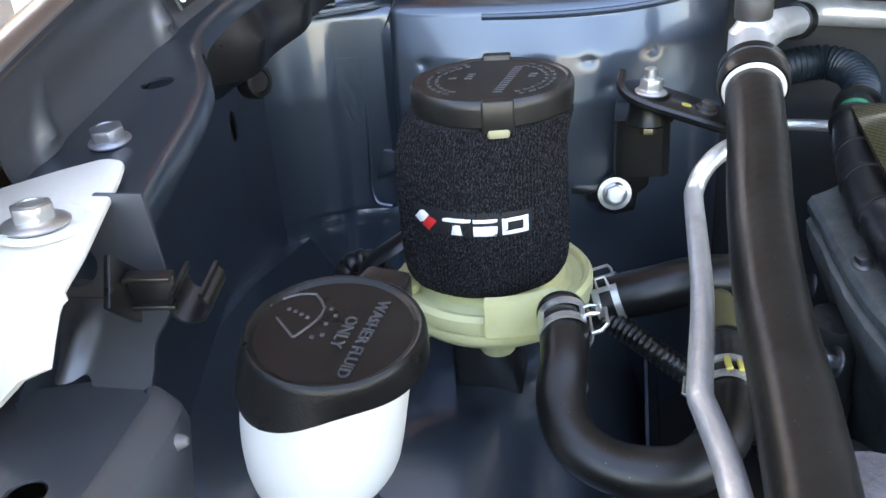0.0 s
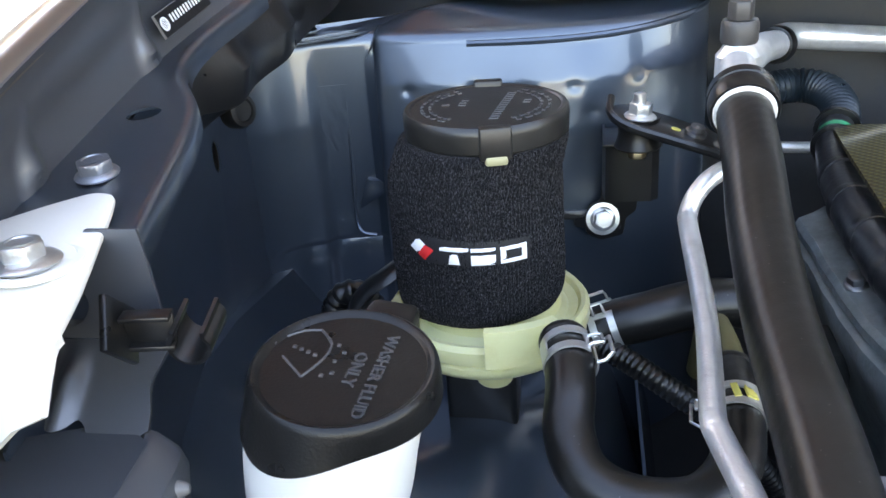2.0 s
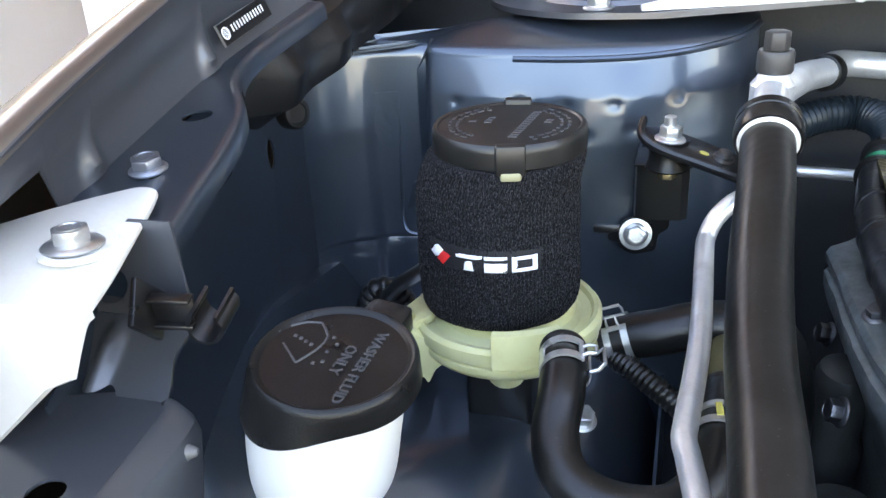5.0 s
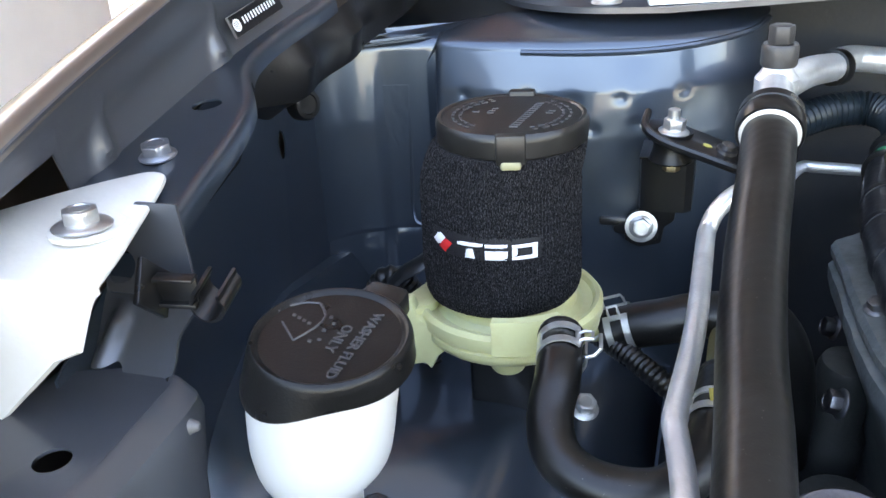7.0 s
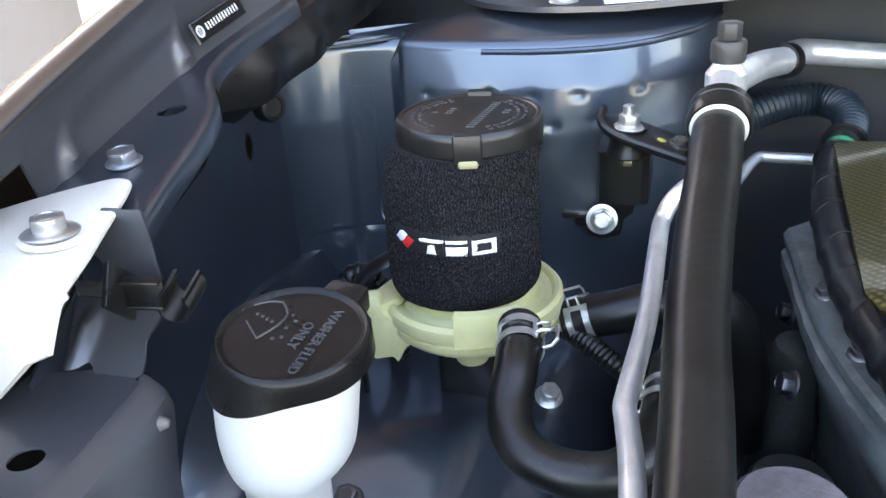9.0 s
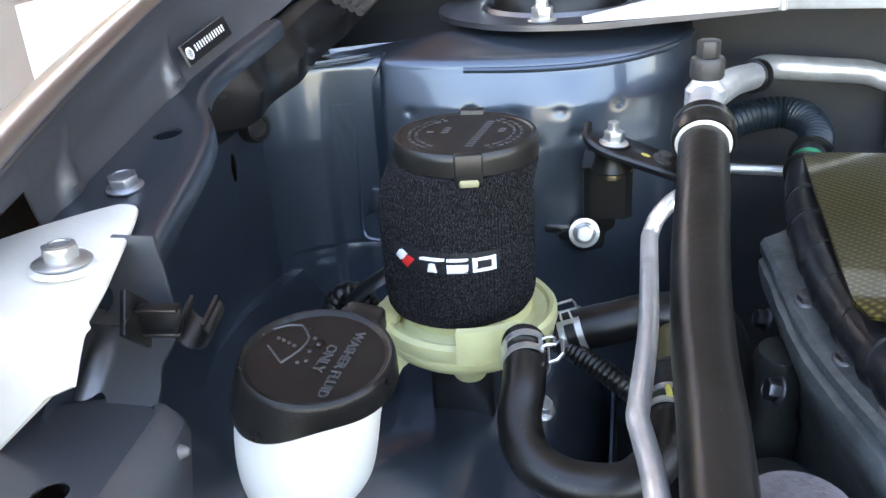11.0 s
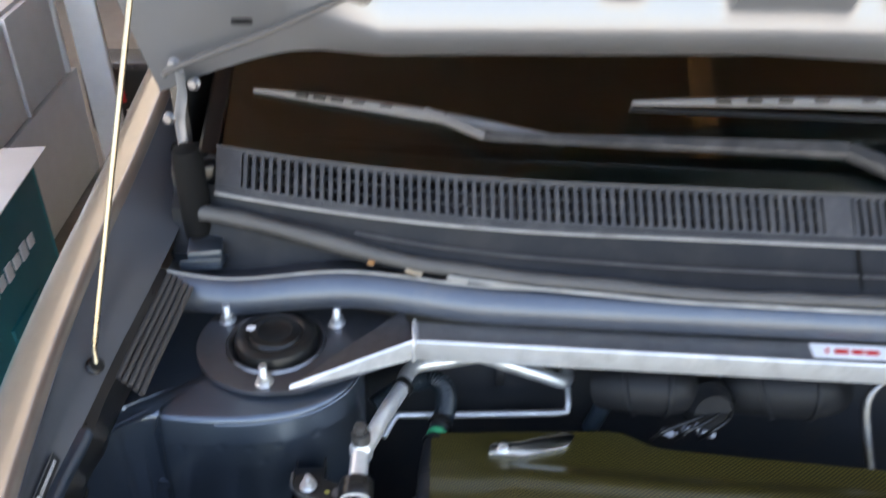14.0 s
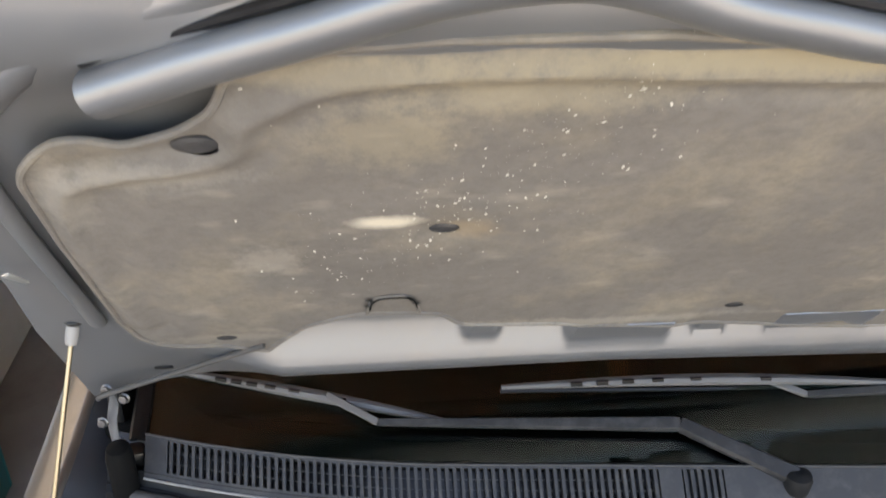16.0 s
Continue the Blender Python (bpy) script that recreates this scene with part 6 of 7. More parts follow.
# raised windscreen symbol
for pts in ([(-0.022, 0.0135), (-0.017, 0.017), (-0.0115, 0.0178)], [(-0.0205, 0.0035), (-0.012, -0.0055)], [(-0.012, -0.0055), (-0.0075, 0.003), (-0.0065, 0.011), (-0.0115, 0.0178)]):
    bm = bmesh.new()
    sweep(bm, [WT @ Vector((x, y, 0.0054)) for x, y in pts], 0.0005, 6, 2)
    part("symbol_line", bm, relief, wcap)
for x, y in ((-0.018, 0.0085), (-0.0155, 0.0075), (-0.013, 0.0062), (-0.0105, 0.005), (-0.025, 0.0095), (-0.006, -0.0045), (-0.003, -0.003), (-0.0035, 0.0025), (-0.0015, 0.007), (-0.004, 0.0105)):
    bm = bmesh.new()
    box(bm, (0.0013, 0.0013, 0.0008), WT @ Matrix.Translation((x, y, 0.0055)), 0.0002)
    part("symbol_dot", bm, relief, wcap)

# ---- headlamp arm and ledge bolts ----
arm = thing("headlamp_bracket", (-0.125, 0.22, 0.885), "white plastic headlamp mounting arm bolted to ledge", "bracket")
bm = bmesh.new()
arm_out = poly_round([(-0.205, 0.19), (-0.175, 0.228), (-0.152, 0.252), (-0.136, 0.266), (-0.122, 0.276), (-0.1125, 0.274), (-0.108, 0.262), (-0.1015, 0.24), (-0.0935, 0.213), (-0.0885, 0.19)], 0.005, 4)
prism(bm, arm_out, -0.003, 0.0, Matrix(((1, 0, 0, 0), (0, 1, 0, 0), (0, 0.12, 1, 0.866), (0, 0, 0, 1))), 0.0012)
part("arm_plate", bm, arm_plastic, arm)
bm = bmesh.new()
rows = []
for e in np.linspace(0, 1, 12):
    x = -0.0890 - 0.116 * e
    low = 0.869 - 0.9 * max(0, -0.094 - x)
    rows.append([(x, 0.194, 0.8865), (x, 0.1905, 0.8862), (x - 0.0004, 0.1885, 0.884), (x - 0.002, 0.185, (0.884 + low) / 2), (x - 0.003, 0.181, low)])
grid(bm, rows)
part("arm_leg", bm, arm_plastic, arm, solid=0.003)
bm = bmesh.new()
z0 = 0.866 + 0.12 * 0.225 + 0.0002
lathe(bm, [(0.0155, 0), (0.0155, 0.0012), (0.013, 0.0016), (0.0125, 0.0005)], Matrix.Translation((-0.1165, 0.227, z0)), 32)
part("washer_seat", bm, arm_plastic, arm, "pale round washer seat")
bm = bmesh.new()
hex_head(bm, (-0.119, 0.226, z0 + 0.001), (0, 0.05, 1), 0.0128, 0.0055, 0.0115, turn=12)
part("bolt", bm, steel, arm, "zinc flange bolt")
bm = bmesh.new()
hex_head(bm, (-0.132, 0.296, ledge_z(0.296) + 0.0006), (0, -0.1, 1), 0.0125, 0.0048, 0.0088, turn=8)
single("ledge_bolt", bm, material("dull_zinc", (0.3, 0.315, 0.35), 0.36, 0.8, 0, 60, 0.2, 0.3, 600), (-0.132, 0.296, ledge_z(0.296)), "grey zinc flange bolt on the fender ledge", "bolt")

# black cable clip on the strap
clip = thing("cable_clip", (-0.105, 0.242, 0.85), "black plastic cable clip, empty, on the strap", "clip")
bm = bmesh.new()
box(bm, (0.019, 0.019, 0.0028), axis_frame((-0.0905, 0.2225, 0.8725), (0.96, 0.13, 0.2)) @ pose(0, 0, 0, 0, 0, 45), 0.0008)
part("base_plate", bm, plastic_black, clip)
bm = bmesh.new()
box(bm, (0.016, 0.0065, 0.0018), pose(-0.0815, 0.2245, 0.8765, 0, 2, 10), 0.0005)
box(bm, (0.016, 0.0018, 0.0115), pose(-0.0815, 0.2255, 0.871, 0, 2, 10), 0.0005)
box(bm, (0.016, 0.0065, 0.0018), pose(-0.0815, 0.2245, 0.866, 0, 2, 10), 0.0005)
part("neck", bm, plastic_black, clip)
bm = bmesh.new()
JAW = [(-0.0735, 0.8712), (-0.0738, 0.8695), (-0.0752, 0.867), (-0.0745, 0.8635), (-0.072, 0.861), (-0.0685, 0.8602), (-0.0645, 0.8615), (-0.0618, 0.8645), (-0.0614, 0.8675), (-0.0628, 0.8695), (-0.063, 0.8716)]
grid(bm, [[(x + 0.0002 * k, 0.2225 + 0.0021 * k, z + 0.001 * k) for k in range(7)] for x, z in spline(JAW, 4)])
part("jaw", bm, plastic_black, clip, "open U-shaped jaw with curled lips", solid=0.0015)

# type plate on the flange, its writing as bars
tp = thing("type_plate", (-0.149, 0.435, 0.93), "black type plate with pale unreadable marks", "plate")
ux = Vector((0.05, 0.985, 0.145)).normalized()
nz = Vector((1, 0, 0.35)); nz = (nz - ux * nz.dot(ux)).normalized()
uy = nz.cross(ux)
TPM = Matrix.Translation((-0.147, 0.4285, 0.9385)) @ Matrix((ux, uy, nz)).transposed().to_4x4() @ Matrix.Diagonal((0.93, 0.93, 1, 1))
bm = bmesh.new()
prism(bm, [(-0.0283, -0.0066), (0.0283, -0.0066), (0.0283, 0.0066), (-0.0283, 0.0066)], -0.0015, 0, TPM, 0.0002)
part("plate", bm, blade_grey, tp, "pale plate border")
bm = bmesh.new()
prism(bm, [(-0.028, -0.0063), (0.028, -0.0063), (0.028, 0.0063), (-0.028, 0.0063)], 0, 0.0004, TPM)
field = part("field", bm, bracket_black, tp, "black plate field")
bm = bmesh.new()
lathe(bm, [(0.0038, 0.0004), (0.0038, 0.0007), (0.0028, 0.0007), (0.0028, 0.0004)], TPM @ Matrix.Translation((-0.0235, 0, 0)), 20)
part("round_mark", bm, white_print, field, "pale round mark")
for k in range(12):
    bm = bmesh.new()
    box(bm, (0.0011, 0.0042, 0.0004), TPM @ Matrix.Translation((-0.0155 + 0.0033 * k, 0.0005, 0.0006)))
    part("mark_bar", bm, card, field)

# ---- hoses and pipes ----
def clamp(at, way, r, label="spring band hose clamp of zinc steel", open_turn=0.0):
    c = thing("hose_clamp", at, label, "hose clamp", group="hose clamps")
    m = axis_frame(at, way) @ pose(0, 0, 0, 0, 0, open_turn)
    bm = bmesh.new()
    for z in (-0.0052, 0.0052):
        rows = []
        for a in np.linspace(radians(18), radians(342), 40):
            rows.append([m @ Vector((rr * math.cos(a), rr * math.sin(a), z + dz)) for rr, dz in ((r + 0.0003, -0.0019), (r + 0.0013, -0.0019), (r + 0.0013, 0.0019), (r + 0.0003, 0.0019))])
        vs = grid(bm, rows, close_u=True)
        bm.faces.new(vs[0][::-1])
        bm.faces.new(vs[-1])
    part("band", bm, steel, c)
    for a0, a1 in ((120, 205), (18, 30), (330, 342)):
        bm = bmesh.new()
        grid(bm, [[m @ Vector(((r + 0.0008) * math.cos(a), (r + 0.0008) * math.sin(a), z)) for z in (-0.007, 0.007)] for a in np.linspace(radians(a0), radians(a1), 10)])
        part("bridge", bm, steel, c, solid=0.001)
    for s, wide, tall in ((-1, 0.0062, 0.009), (1, 0.003, 0.007)):
        bm = bmesh.new()
        a = radians(20 * s)
        at = lambda up, z, lean: m @ (Vector(((r + up) * math.cos(a), (r + up) * math.sin(a) - s * lean, z)))
        sweep(bm, [at(0.0005, -wide, 0), at(tall * 0.55, -wide, 0.001), at(tall, -wide * 0.9, 0.004), at(tall, wide * 0.9, 0.004), at(tall * 0.55, wide, 0.001), at(0.0005, wide, 0)], 0.00095, 8, 0, flat=0.8)
        part("ear", bm, steel, c, "bent wire ear")
    return c


uhose = [(0.046, 0.332, 0.804), (0.0485, 0.316, 0.803), (0.0495, 0.302, 0.798), (0.049, 0.288, 0.789), (0.054, 0.274, 0.781), (0.066, 0.266, 0.776), (0.083, 0.2635, 0.774), (0.1, 0.268, 0.774), (0.1125, 0.283, 0.777), (0.117, 0.3, 0.781), (0.1185, 0.32, 0.783), (0.12, 0.345, 0.781)]
bm = bmesh.new()
sweep(bm, uhose, 0.0105, 22, 7, wobble=0.015)
ret = thing("return_hose", (0.08, 0.29, 0.765), "thick black rubber hose bent in a U below the reservoir", "hose")
part("tube", bm, hose_rubber, ret)
for a, b in ((uhose[0], uhose[1]), (uhose[-1], uhose[-2])):
    bm = bmesh.new()
    lathe(bm, [(0.0092, -0.001), (0.0108, -0.0006), (0.0112, 0.001), (0.0108, 0.003), (0.0104, 0.0034)], axis_frame(a, Vector(b) - Vector(a)), 28)
    part("end_lip", bm, hose_rubber, ret, "moulded lip at the hose end")
clamp((0.0487, 0.3195, 0.8035), (0.14, -0.95, -0.1), 0.0105, open_turn=25)
yc = clamp((0.1178, 0.312, 0.7825), (0.1, 0.97, 0.05), 0.0105, "spring band hose clamp with a yellow paint mark", open_turn=180)
bm = bmesh.new()
box(bm, (0.005, 0.008, 0.0012), pose(0.1225, 0.312, 0.7928, 0, 28, 5), 0.0004)
part("paint_mark", bm, yellow_print, yc, "yellow paint mark")
bm = bmesh.new()
box(bm, (0.003, 0.009, 0.001), pose(0.1165, 0.312, 0.7942, 0, -6, 5), 0.0004)
part("paint_mark", bm, yellow_print, yc, "yellow paint mark")
bm = bmesh.new()
sweep(bm, [(0.12, 0.34, 0.7815), (0.121, 0.365, 0.778), (0.122, 0.4, 0.77), (0.125, 0.44, 0.75), (0.125, 0.47, 0.70)], 0.0078, 16, 6)
single("pump_pipe", bm, material("olive_pipe", (0.16, 0.14, 0.06), 0.5, 0.3, 0, 60, 0.3), (0.12, 0.4, 0.69), "olive plated steel pipe entering the return hose", "pipe")
bm = bmesh.new()
sweep(bm, [(0.0575, 0.417, 0.757), (0.07, 0.418, 0.762), (0.09, 0.418, 0.768), (0.11, 0.42, 0.773), (0.135, 0.425, 0.772), (0.152, 0.43, 0.76), (0.164, 0.44, 0.72), (0.166, 0.45, 0.66)], 0.0132, 20, 6, wobble=0.015)
feed = thing("feed_hose", (0.13, 0.4, 0.7), "black rubber feed hose leaving the reservoir sideways", "hose")
part("tube", bm, hose_rubber, feed)
bm = bmesh.new()
lathe(bm, [(0.0115, -0.001), (0.0136, -0.0006), (0.014, 0.001), (0.0136, 0.003), (0.0131, 0.0034)], axis_frame((0.0575, 0.417, 0.757), (1, 0.05, 0.38)), 28)
part("end_lip", bm, hose_rubber, feed, "moulded lip at the hose end")
clamp((0.0665, 0.4178, 0.7605), (1, 0.04, 0.36), 0.0132, open_turn=100)
bm = bmesh.new()
sweep(bm, [(0.05, 0.42, 0.755), (0.075, 0.4, 0.752), (0.1, 0.385, 0.742), (0.13, 0.38, 0.72), (0.17, 0.39, 0.66)], 0.0062, 14, 6, ribs=(52, 0.0005))
single("corrugated_conduit", bm, plastic_black, (0.1, 0.39, 0.66), "thin black corrugated cable conduit", "conduit")
bm = bmesh.new()
sweep(bm, [(-0.094, 0.446, 0.69), (-0.096, 0.44, 0.735), (-0.092, 0.432, 0.76), (-0.083, 0.431, 0.773), (-0.072, 0.436, 0.768), (-0.064, 0.442, 0.74), (-0.062, 0.446, 0.69)], 0.0068, 14, 7, ribs=(40, 0.0008))
single("corrugated_conduit", bm, plastic_black, (-0.07, 0.42, 0.7), "black corrugated conduit behind the washer filler", "conduit")
bm = bmesh.new()
sweep(bm, [(-0.012, 0.44, 0.82), (-0.03, 0.415, 0.81), (-0.05, 0.402, 0.799), (-0.062, 0.4, 0.79), (-0.07, 0.398, 0.772), (-0.07, 0.398, 0.70)], 0.007, 10, 4, flat=0.35)
single("reservoir_strap", bm, bracket_black, (-0.05, 0.4, 0.715), "black steel strap reaching behind the reservoir", "bracket")
bm = bmesh.new()
hex_head(bm, (0.046, 0.413, 0.7045), (0.25, -0.35, 1), 0.0115, 0.0065, 0.009, turn=15)
single("floor_bolt", bm, steel, (0.046, 0.413, 0.70), "flange bolt with a red paint dab on the arch panel", "bolt")

bm = bmesh.new()
hex_head(bm, (-0.051, 0.312, 0.6935), (0, -0.35, 1), 0.0115, 0.006, 0.009, turn=25)
single("floor_bolt", bm, steel_dark, (-0.051, 0.312, 0.69), "dark flange bolt on the arch panel", "bolt")
tag = thing("label_plate", (0.1, 0.3, 0.70), "small white and yellow label on the side rail", "label")
bm = bmesh.new()
box(bm, (0.024, 0.02, 0.0016), pose(0.097, 0.29, 0.7215, 12, -8, 5), 0.0004)
part("plate", bm, white_print, tag)
bm = bmesh.new()
box(bm, (0.02, 0.004, 0.0008), pose(0.0972, 0.2945, 0.7232, 12, -8, 5))
part("print_bar", bm, yellow_print, tag, "yellow printed bar")
bm = bmesh.new()
box(bm, (0.018, 0.014, 0.022), pose(0.098, 0.291, 0.7095, 12, -8, 5), 0.001)
part("stand", bm, bracket_black, tag, "black stand under the label")

# thick air-conditioning hose with its fitting
ac = thing("suction_hose", (0.135, 0.3, 0.76), "thick black air-conditioning hose with crimped aluminium fitting", "hose")
bm = bmesh.new()
sweep(bm, [(0.1372, 0.456, 0.867), (0.1345, 0.41, 0.857), (0.1308, 0.36, 0.843), (0.1288, 0.3, 0.83), (0.1295, 0.24, 0.822), (0.1285, 0.17, 0.811), (0.125, 0.08, 0.79), (0.11, -0.05, 0.74), (0.1, -0.15, 0.66)], lambda t: 0.0143 - 0.001 * t, 26, 6, wobble=0.012)
part("rubber_hose", bm, hose_rubber, ac, "dusty black rubber")
AF = axis_frame((0.1376, 0.46, 0.8685), (0.045, 0.93, 0.26))
bm = bmesh.new()
lathe(bm, [(0.0143, -0.0048), (0.0158, -0.0046), (0.0162, -0.0038), (0.0159, -0.003), (0.0158, -0.0005), (0.0143, 0.0)], AF, 36)
part("white_ring", bm, arm_plastic, ac, "white collar ring")
bm = bmesh.new()
lathe(bm, [(0.0175, -0.0038), (0.0182, -0.002), (0.0186, 0.004), (0.0182, 0.0075), (0.0175, 0.008), (0.0175, 0.0095), (0.0182, 0.01), (0.0178, 0.016), (0.0157, 0.0185), (0.01, 0.019)], AF, 36)
part("crimp_sleeve", bm, plastic_black, ac, "black crimp sleeve")
bm = bmesh.new()
sweep(bm, [(0.1385, 0.47, 0.872), (0.1402, 0.5, 0.878), (0.1412, 0.512, 0.88)], 0.0102, 18, 3)
lathe(bm, [(0.0125, -0.006), (0.0125, 0.008), (0.0095, 0.012), (0.0075, 0.016)], Matrix.Translation((0.1415, 0.514, 0.8765)), 20)
fit = part("aluminium_joint", bm, alu, ac, "bare aluminium joint")
bm = bmesh.new()
lathe(bm, [(0.0098, 0), (0.0105, 0.0015), (0.0105, 0.011), (0.0096, 0.013)], Matrix.Translation((0.1418, 0.515, 0.8915)), 40)
hexa = [(0.0074 * math.cos(math.pi / 3 * k), 0.0074 * math.sin(math.pi / 3 * k)) for k in range(6)]
prism(bm, hexa, 0.013, 0.0235, Matrix.Translation((0.1418, 0.515, 0.8915)), 0.0008)
part("service_cap", bm, material("brownish_cap_plastic", (0.05, 0.046, 0.043), 0.4, 0, 0, 60, 0.3, 0.2, 900), fit, "ribbed black service valve cap")
bm = bmesh.new()
sweep(bm, [(0.145, 0.516, 0.879), (0.154, 0.538, 0.8785), (0.165, 0.57, 0.875), (0.177, 0.603, 0.869), (0.184, 0.622, 0.8655)], 0.0098, 18, 5)
part("bent_pipe", bm, alu, ac, "bent aluminium pipe")
bm = bmesh.new()
lathe(bm, [(0.0095, -0.005), (0.0125, -0.0045), (0.013, 0), (0.0125, 0.0045), (0.0095, 0.005)], axis_frame((0.186, 0.626, 0.8645), (0.55, 0.8, -0.1)), 28)
part("rubber_ring", bm, rubber, ac, "black rubber ring on the pipe")
bm = bmesh.new()
sweep(bm, [(0.184, 0.622, 0.8655), (0.187, 0.635, 0.864), (0.191, 0.651, 0.863), (0.199, 0.664, 0.862), (0.212, 0.672, 0.86), (0.24, 0.682, 0.8555), (0.274, 0.696, 0.85), (0.286, 0.7, 0.847), (0.299, 0.7, 0.842), (0.36, 0.698, 0.8175), (0.388, 0.697, 0.806), (0.398, 0.7, 0.8025), (0.403, 0.712, 0.8), (0.404, 0.745, 0.798)], 0.0096, 18, 5)
part("firewall_pipe", bm, alu, ac, "aluminium pipe dropping towards the firewall")

# thin aluminium pipe beside it
bm = bmesh.new()
sweep(bm, [(0.148, 0.49, 0.79), (0.143, 0.474, 0.822), (0.1335, 0.463, 0.8345), (0.122, 0.452, 0.8335), (0.1135, 0.4455, 0.826), (0.1095, 0.44, 0.8175), (0.1085, 0.425, 0.8155), (0.107, 0.34, 0.8115), (0.1025, 0.283, 0.8078), (0.1018, 0.27, 0.807), (0.1038, 0.258, 0.8068), (0.1085, 0.22, 0.809), (0.112, 0.15, 0.806), (0.11, 0.02, 0.77)], 0.0051, 16, 5)
single("liquid_pipe", bm, alu, (0.105, 0.3, 0.76), "thin dull aluminium liquid pipe, bent twice", "pipe")
bm = bmesh.new()
sweep(bm, [(0.16, 0.64, 0.765), (0.175, 0.664, 0.776), (0.19, 0.668, 0.776), (0.25, 0.67, 0.773), (0.33, 0.675, 0.768), (0.395, 0.68, 0.764), (0.402, 0.684, 0.767), (0.404, 0.69, 0.775), (0.405, 0.72, 0.79)], 0.0046, 14, 5)
single("liquid_pipe", bm, alu, (0.3, 0.675, 0.75), "thin aluminium pipe along the firewall", "pipe")

# bracket with rubber mount, bolted to the tower
hb = thing("pipe_bracket", (0.075, 0.52, 0.76), "black pipe holding bracket with rubber mount on the tower", "bracket")
bm = bmesh.new()
prism(bm, poly_round([(-0.011, -0.010), (0.011, -0.008), (0.013, 0.008), (0.006, 0.012), (-0.008, 0.012), (-0.012, 0.004)], 0.004), -0.0015, 0.0015, axis_frame((0.067, 0.5285, 0.776), (0.1, -0.97, 0.2)), 0.0005)
prism(bm, poly_round([(-0.02, -0.003), (0.004, -0.003), (0.004, 0.003), (-0.02, 0.003)], 0.0028), -0.0012, 0.0012, axis_frame((0.058, 0.531, 0.779), (0.1, -0.97, 0.2)), 0.0004)
part("foot_plate", bm, bracket_black, hb)
bm = bmesh.new()
WEB = [(0.0475, 0.7765), (0.0485, 0.7715), (0.056, 0.7705), (0.058, 0.765), (0.066, 0.762), (0.08, 0.766), (0.0815, 0.778), (0.088, 0.783), (0.0895, 0.812), (0.067, 0.812), (0.065, 0.79), (0.058, 0.7865), (0.056, 0.779)]
prism(bm, poly_round(WEB, 0.002, 3), -0.001, 0.001, Matrix(((1, 0, 0, 0), (0, 0, -1, 0.5285), (0, 1, 0, 0), (0, 0, 0, 1))), 0.0004)
part("web_plate", bm, bracket_black, hb, "upright black plate down to the bolt")
bm = bmesh.new()
rows = [[(0.067, 0.542, z), (0.0665, 0.505, z), (0.068, 0.498, z), (0.072, 0.4955, z), (0.094, 0.4965, z), (0.098, 0.5, z), (0.0985, 0.542, z)] for z in (0.8025, 0.804, 0.82, 0.836, 0.8375)]
grid(bm, rows)
part("box_arm", bm, bracket_black, hb, "box-shaped bracket arm", solid=0.0016)
bm = bmesh.new()
box(bm, (0.034, 0.034, 0.0016), pose(0.083, 0.51, 0.8385, 0, 0, 0), 0.0005)
lathe(bm, [(0.0125, 0.8393), (0.0135, 0.8405), (0.0118, 0.845), (0.0112, 0.849), (0.0118, 0.855), (0.0122, 0.8575)], Matrix.Translation((0.0855, 0.489, 0)), 28)
part("rubber_mount", bm, rubber, hb, "waisted black rubber mount")
bm = bmesh.new()
hex_head(bm, (0.0855, 0.493, 0.8385), (0, 0, -1), 0.0095, 0.005, 0.007, cup=False)
part("lower_nut", bm, material("brassy_nut", (0.5, 0.42, 0.27), 0.4, 1, 0, 60, 0.2), hb, "dull brassy nut")
bm = bmesh.new()
pl = poly_round([(-0.018, 0.002), (-0.012, -0.012), (0.006, -0.0125), (0.052, -0.012), (0.054, 0.002), (0.04, 0.011), (0.005, 0.013), (-0.010, 0.012)], 0.004)
PB = Matrix.Translation((0.086, 0.487, 0.857)) @ pose(0, 0, 0, 6, 17, -8)
prism(bm, pl, -0.0012, 0.0012, PB, 0.0006)
sweep(bm, [tuple(PB @ Vector(q)) for q in ((-0.019, 0.006, 0.004), (-0.016, -0.008, 0.001), (-0.004, -0.0135, -0.001), (0.02, -0.0138, -0.001), (0.05, -0.013, -0.001))], 0.0024, 8, 5, flat=1.3)
part("upper_plate", bm, bracket_black, hb, "black upper plate reaching to the fitting")
bm = bmesh.new()
hex_head(bm, (0.0858, 0.485, 0.858), (0.1, 0, 1), 0.0118, 0.0065, 0.0095, turn=10, cup=False)
lathe(bm, [(0.0035, 0.865), (0.0035, 0.872), (0.0028, 0.8725)], Matrix.Translation((0.0858, 0.485, 0)), 14)
part("top_nut", bm, steel, hb, "zinc nut with stud end")
bm = bmesh.new()
lathe(bm, [(0.0062, 0.001), (0.0062, 0.003), (0.0042, 0.0035), (0.0042, 0.006), (0.003, 0.0065)], PB @ Matrix.Translation((0.032, -0.001, 0)), 20)
part("screw", bm, steel_dark, hb, "dark screw")
bm = bmesh.new()
prism(bm, ring_outline(0.0028, 0.0018, 12), 0.001, 0.0017, PB @ Matrix.Translation((0.021, -0.003, 0)))
part("paint_mark", bm, yellow_print, hb, "yellow paint dot")
bm = bmesh.new()
m = axis_frame((0.0665, 0.5265, 0.778), (0.1, -0.97, 0.2))
lathe(bm, [(0.0108, 0), (0.0108, 0.0016), (0.0075, 0.002), (0.007, 0.0008)], m, 32)
hex_head(bm, tuple(m @ Vector((0, 0, 0.0006))), (0.1, -0.97, 0.2), 0.0115, 0.005, 0.0085, turn=20)
part("foot_bolt", bm, steel, hb, "bright zinc bolt with a washer")

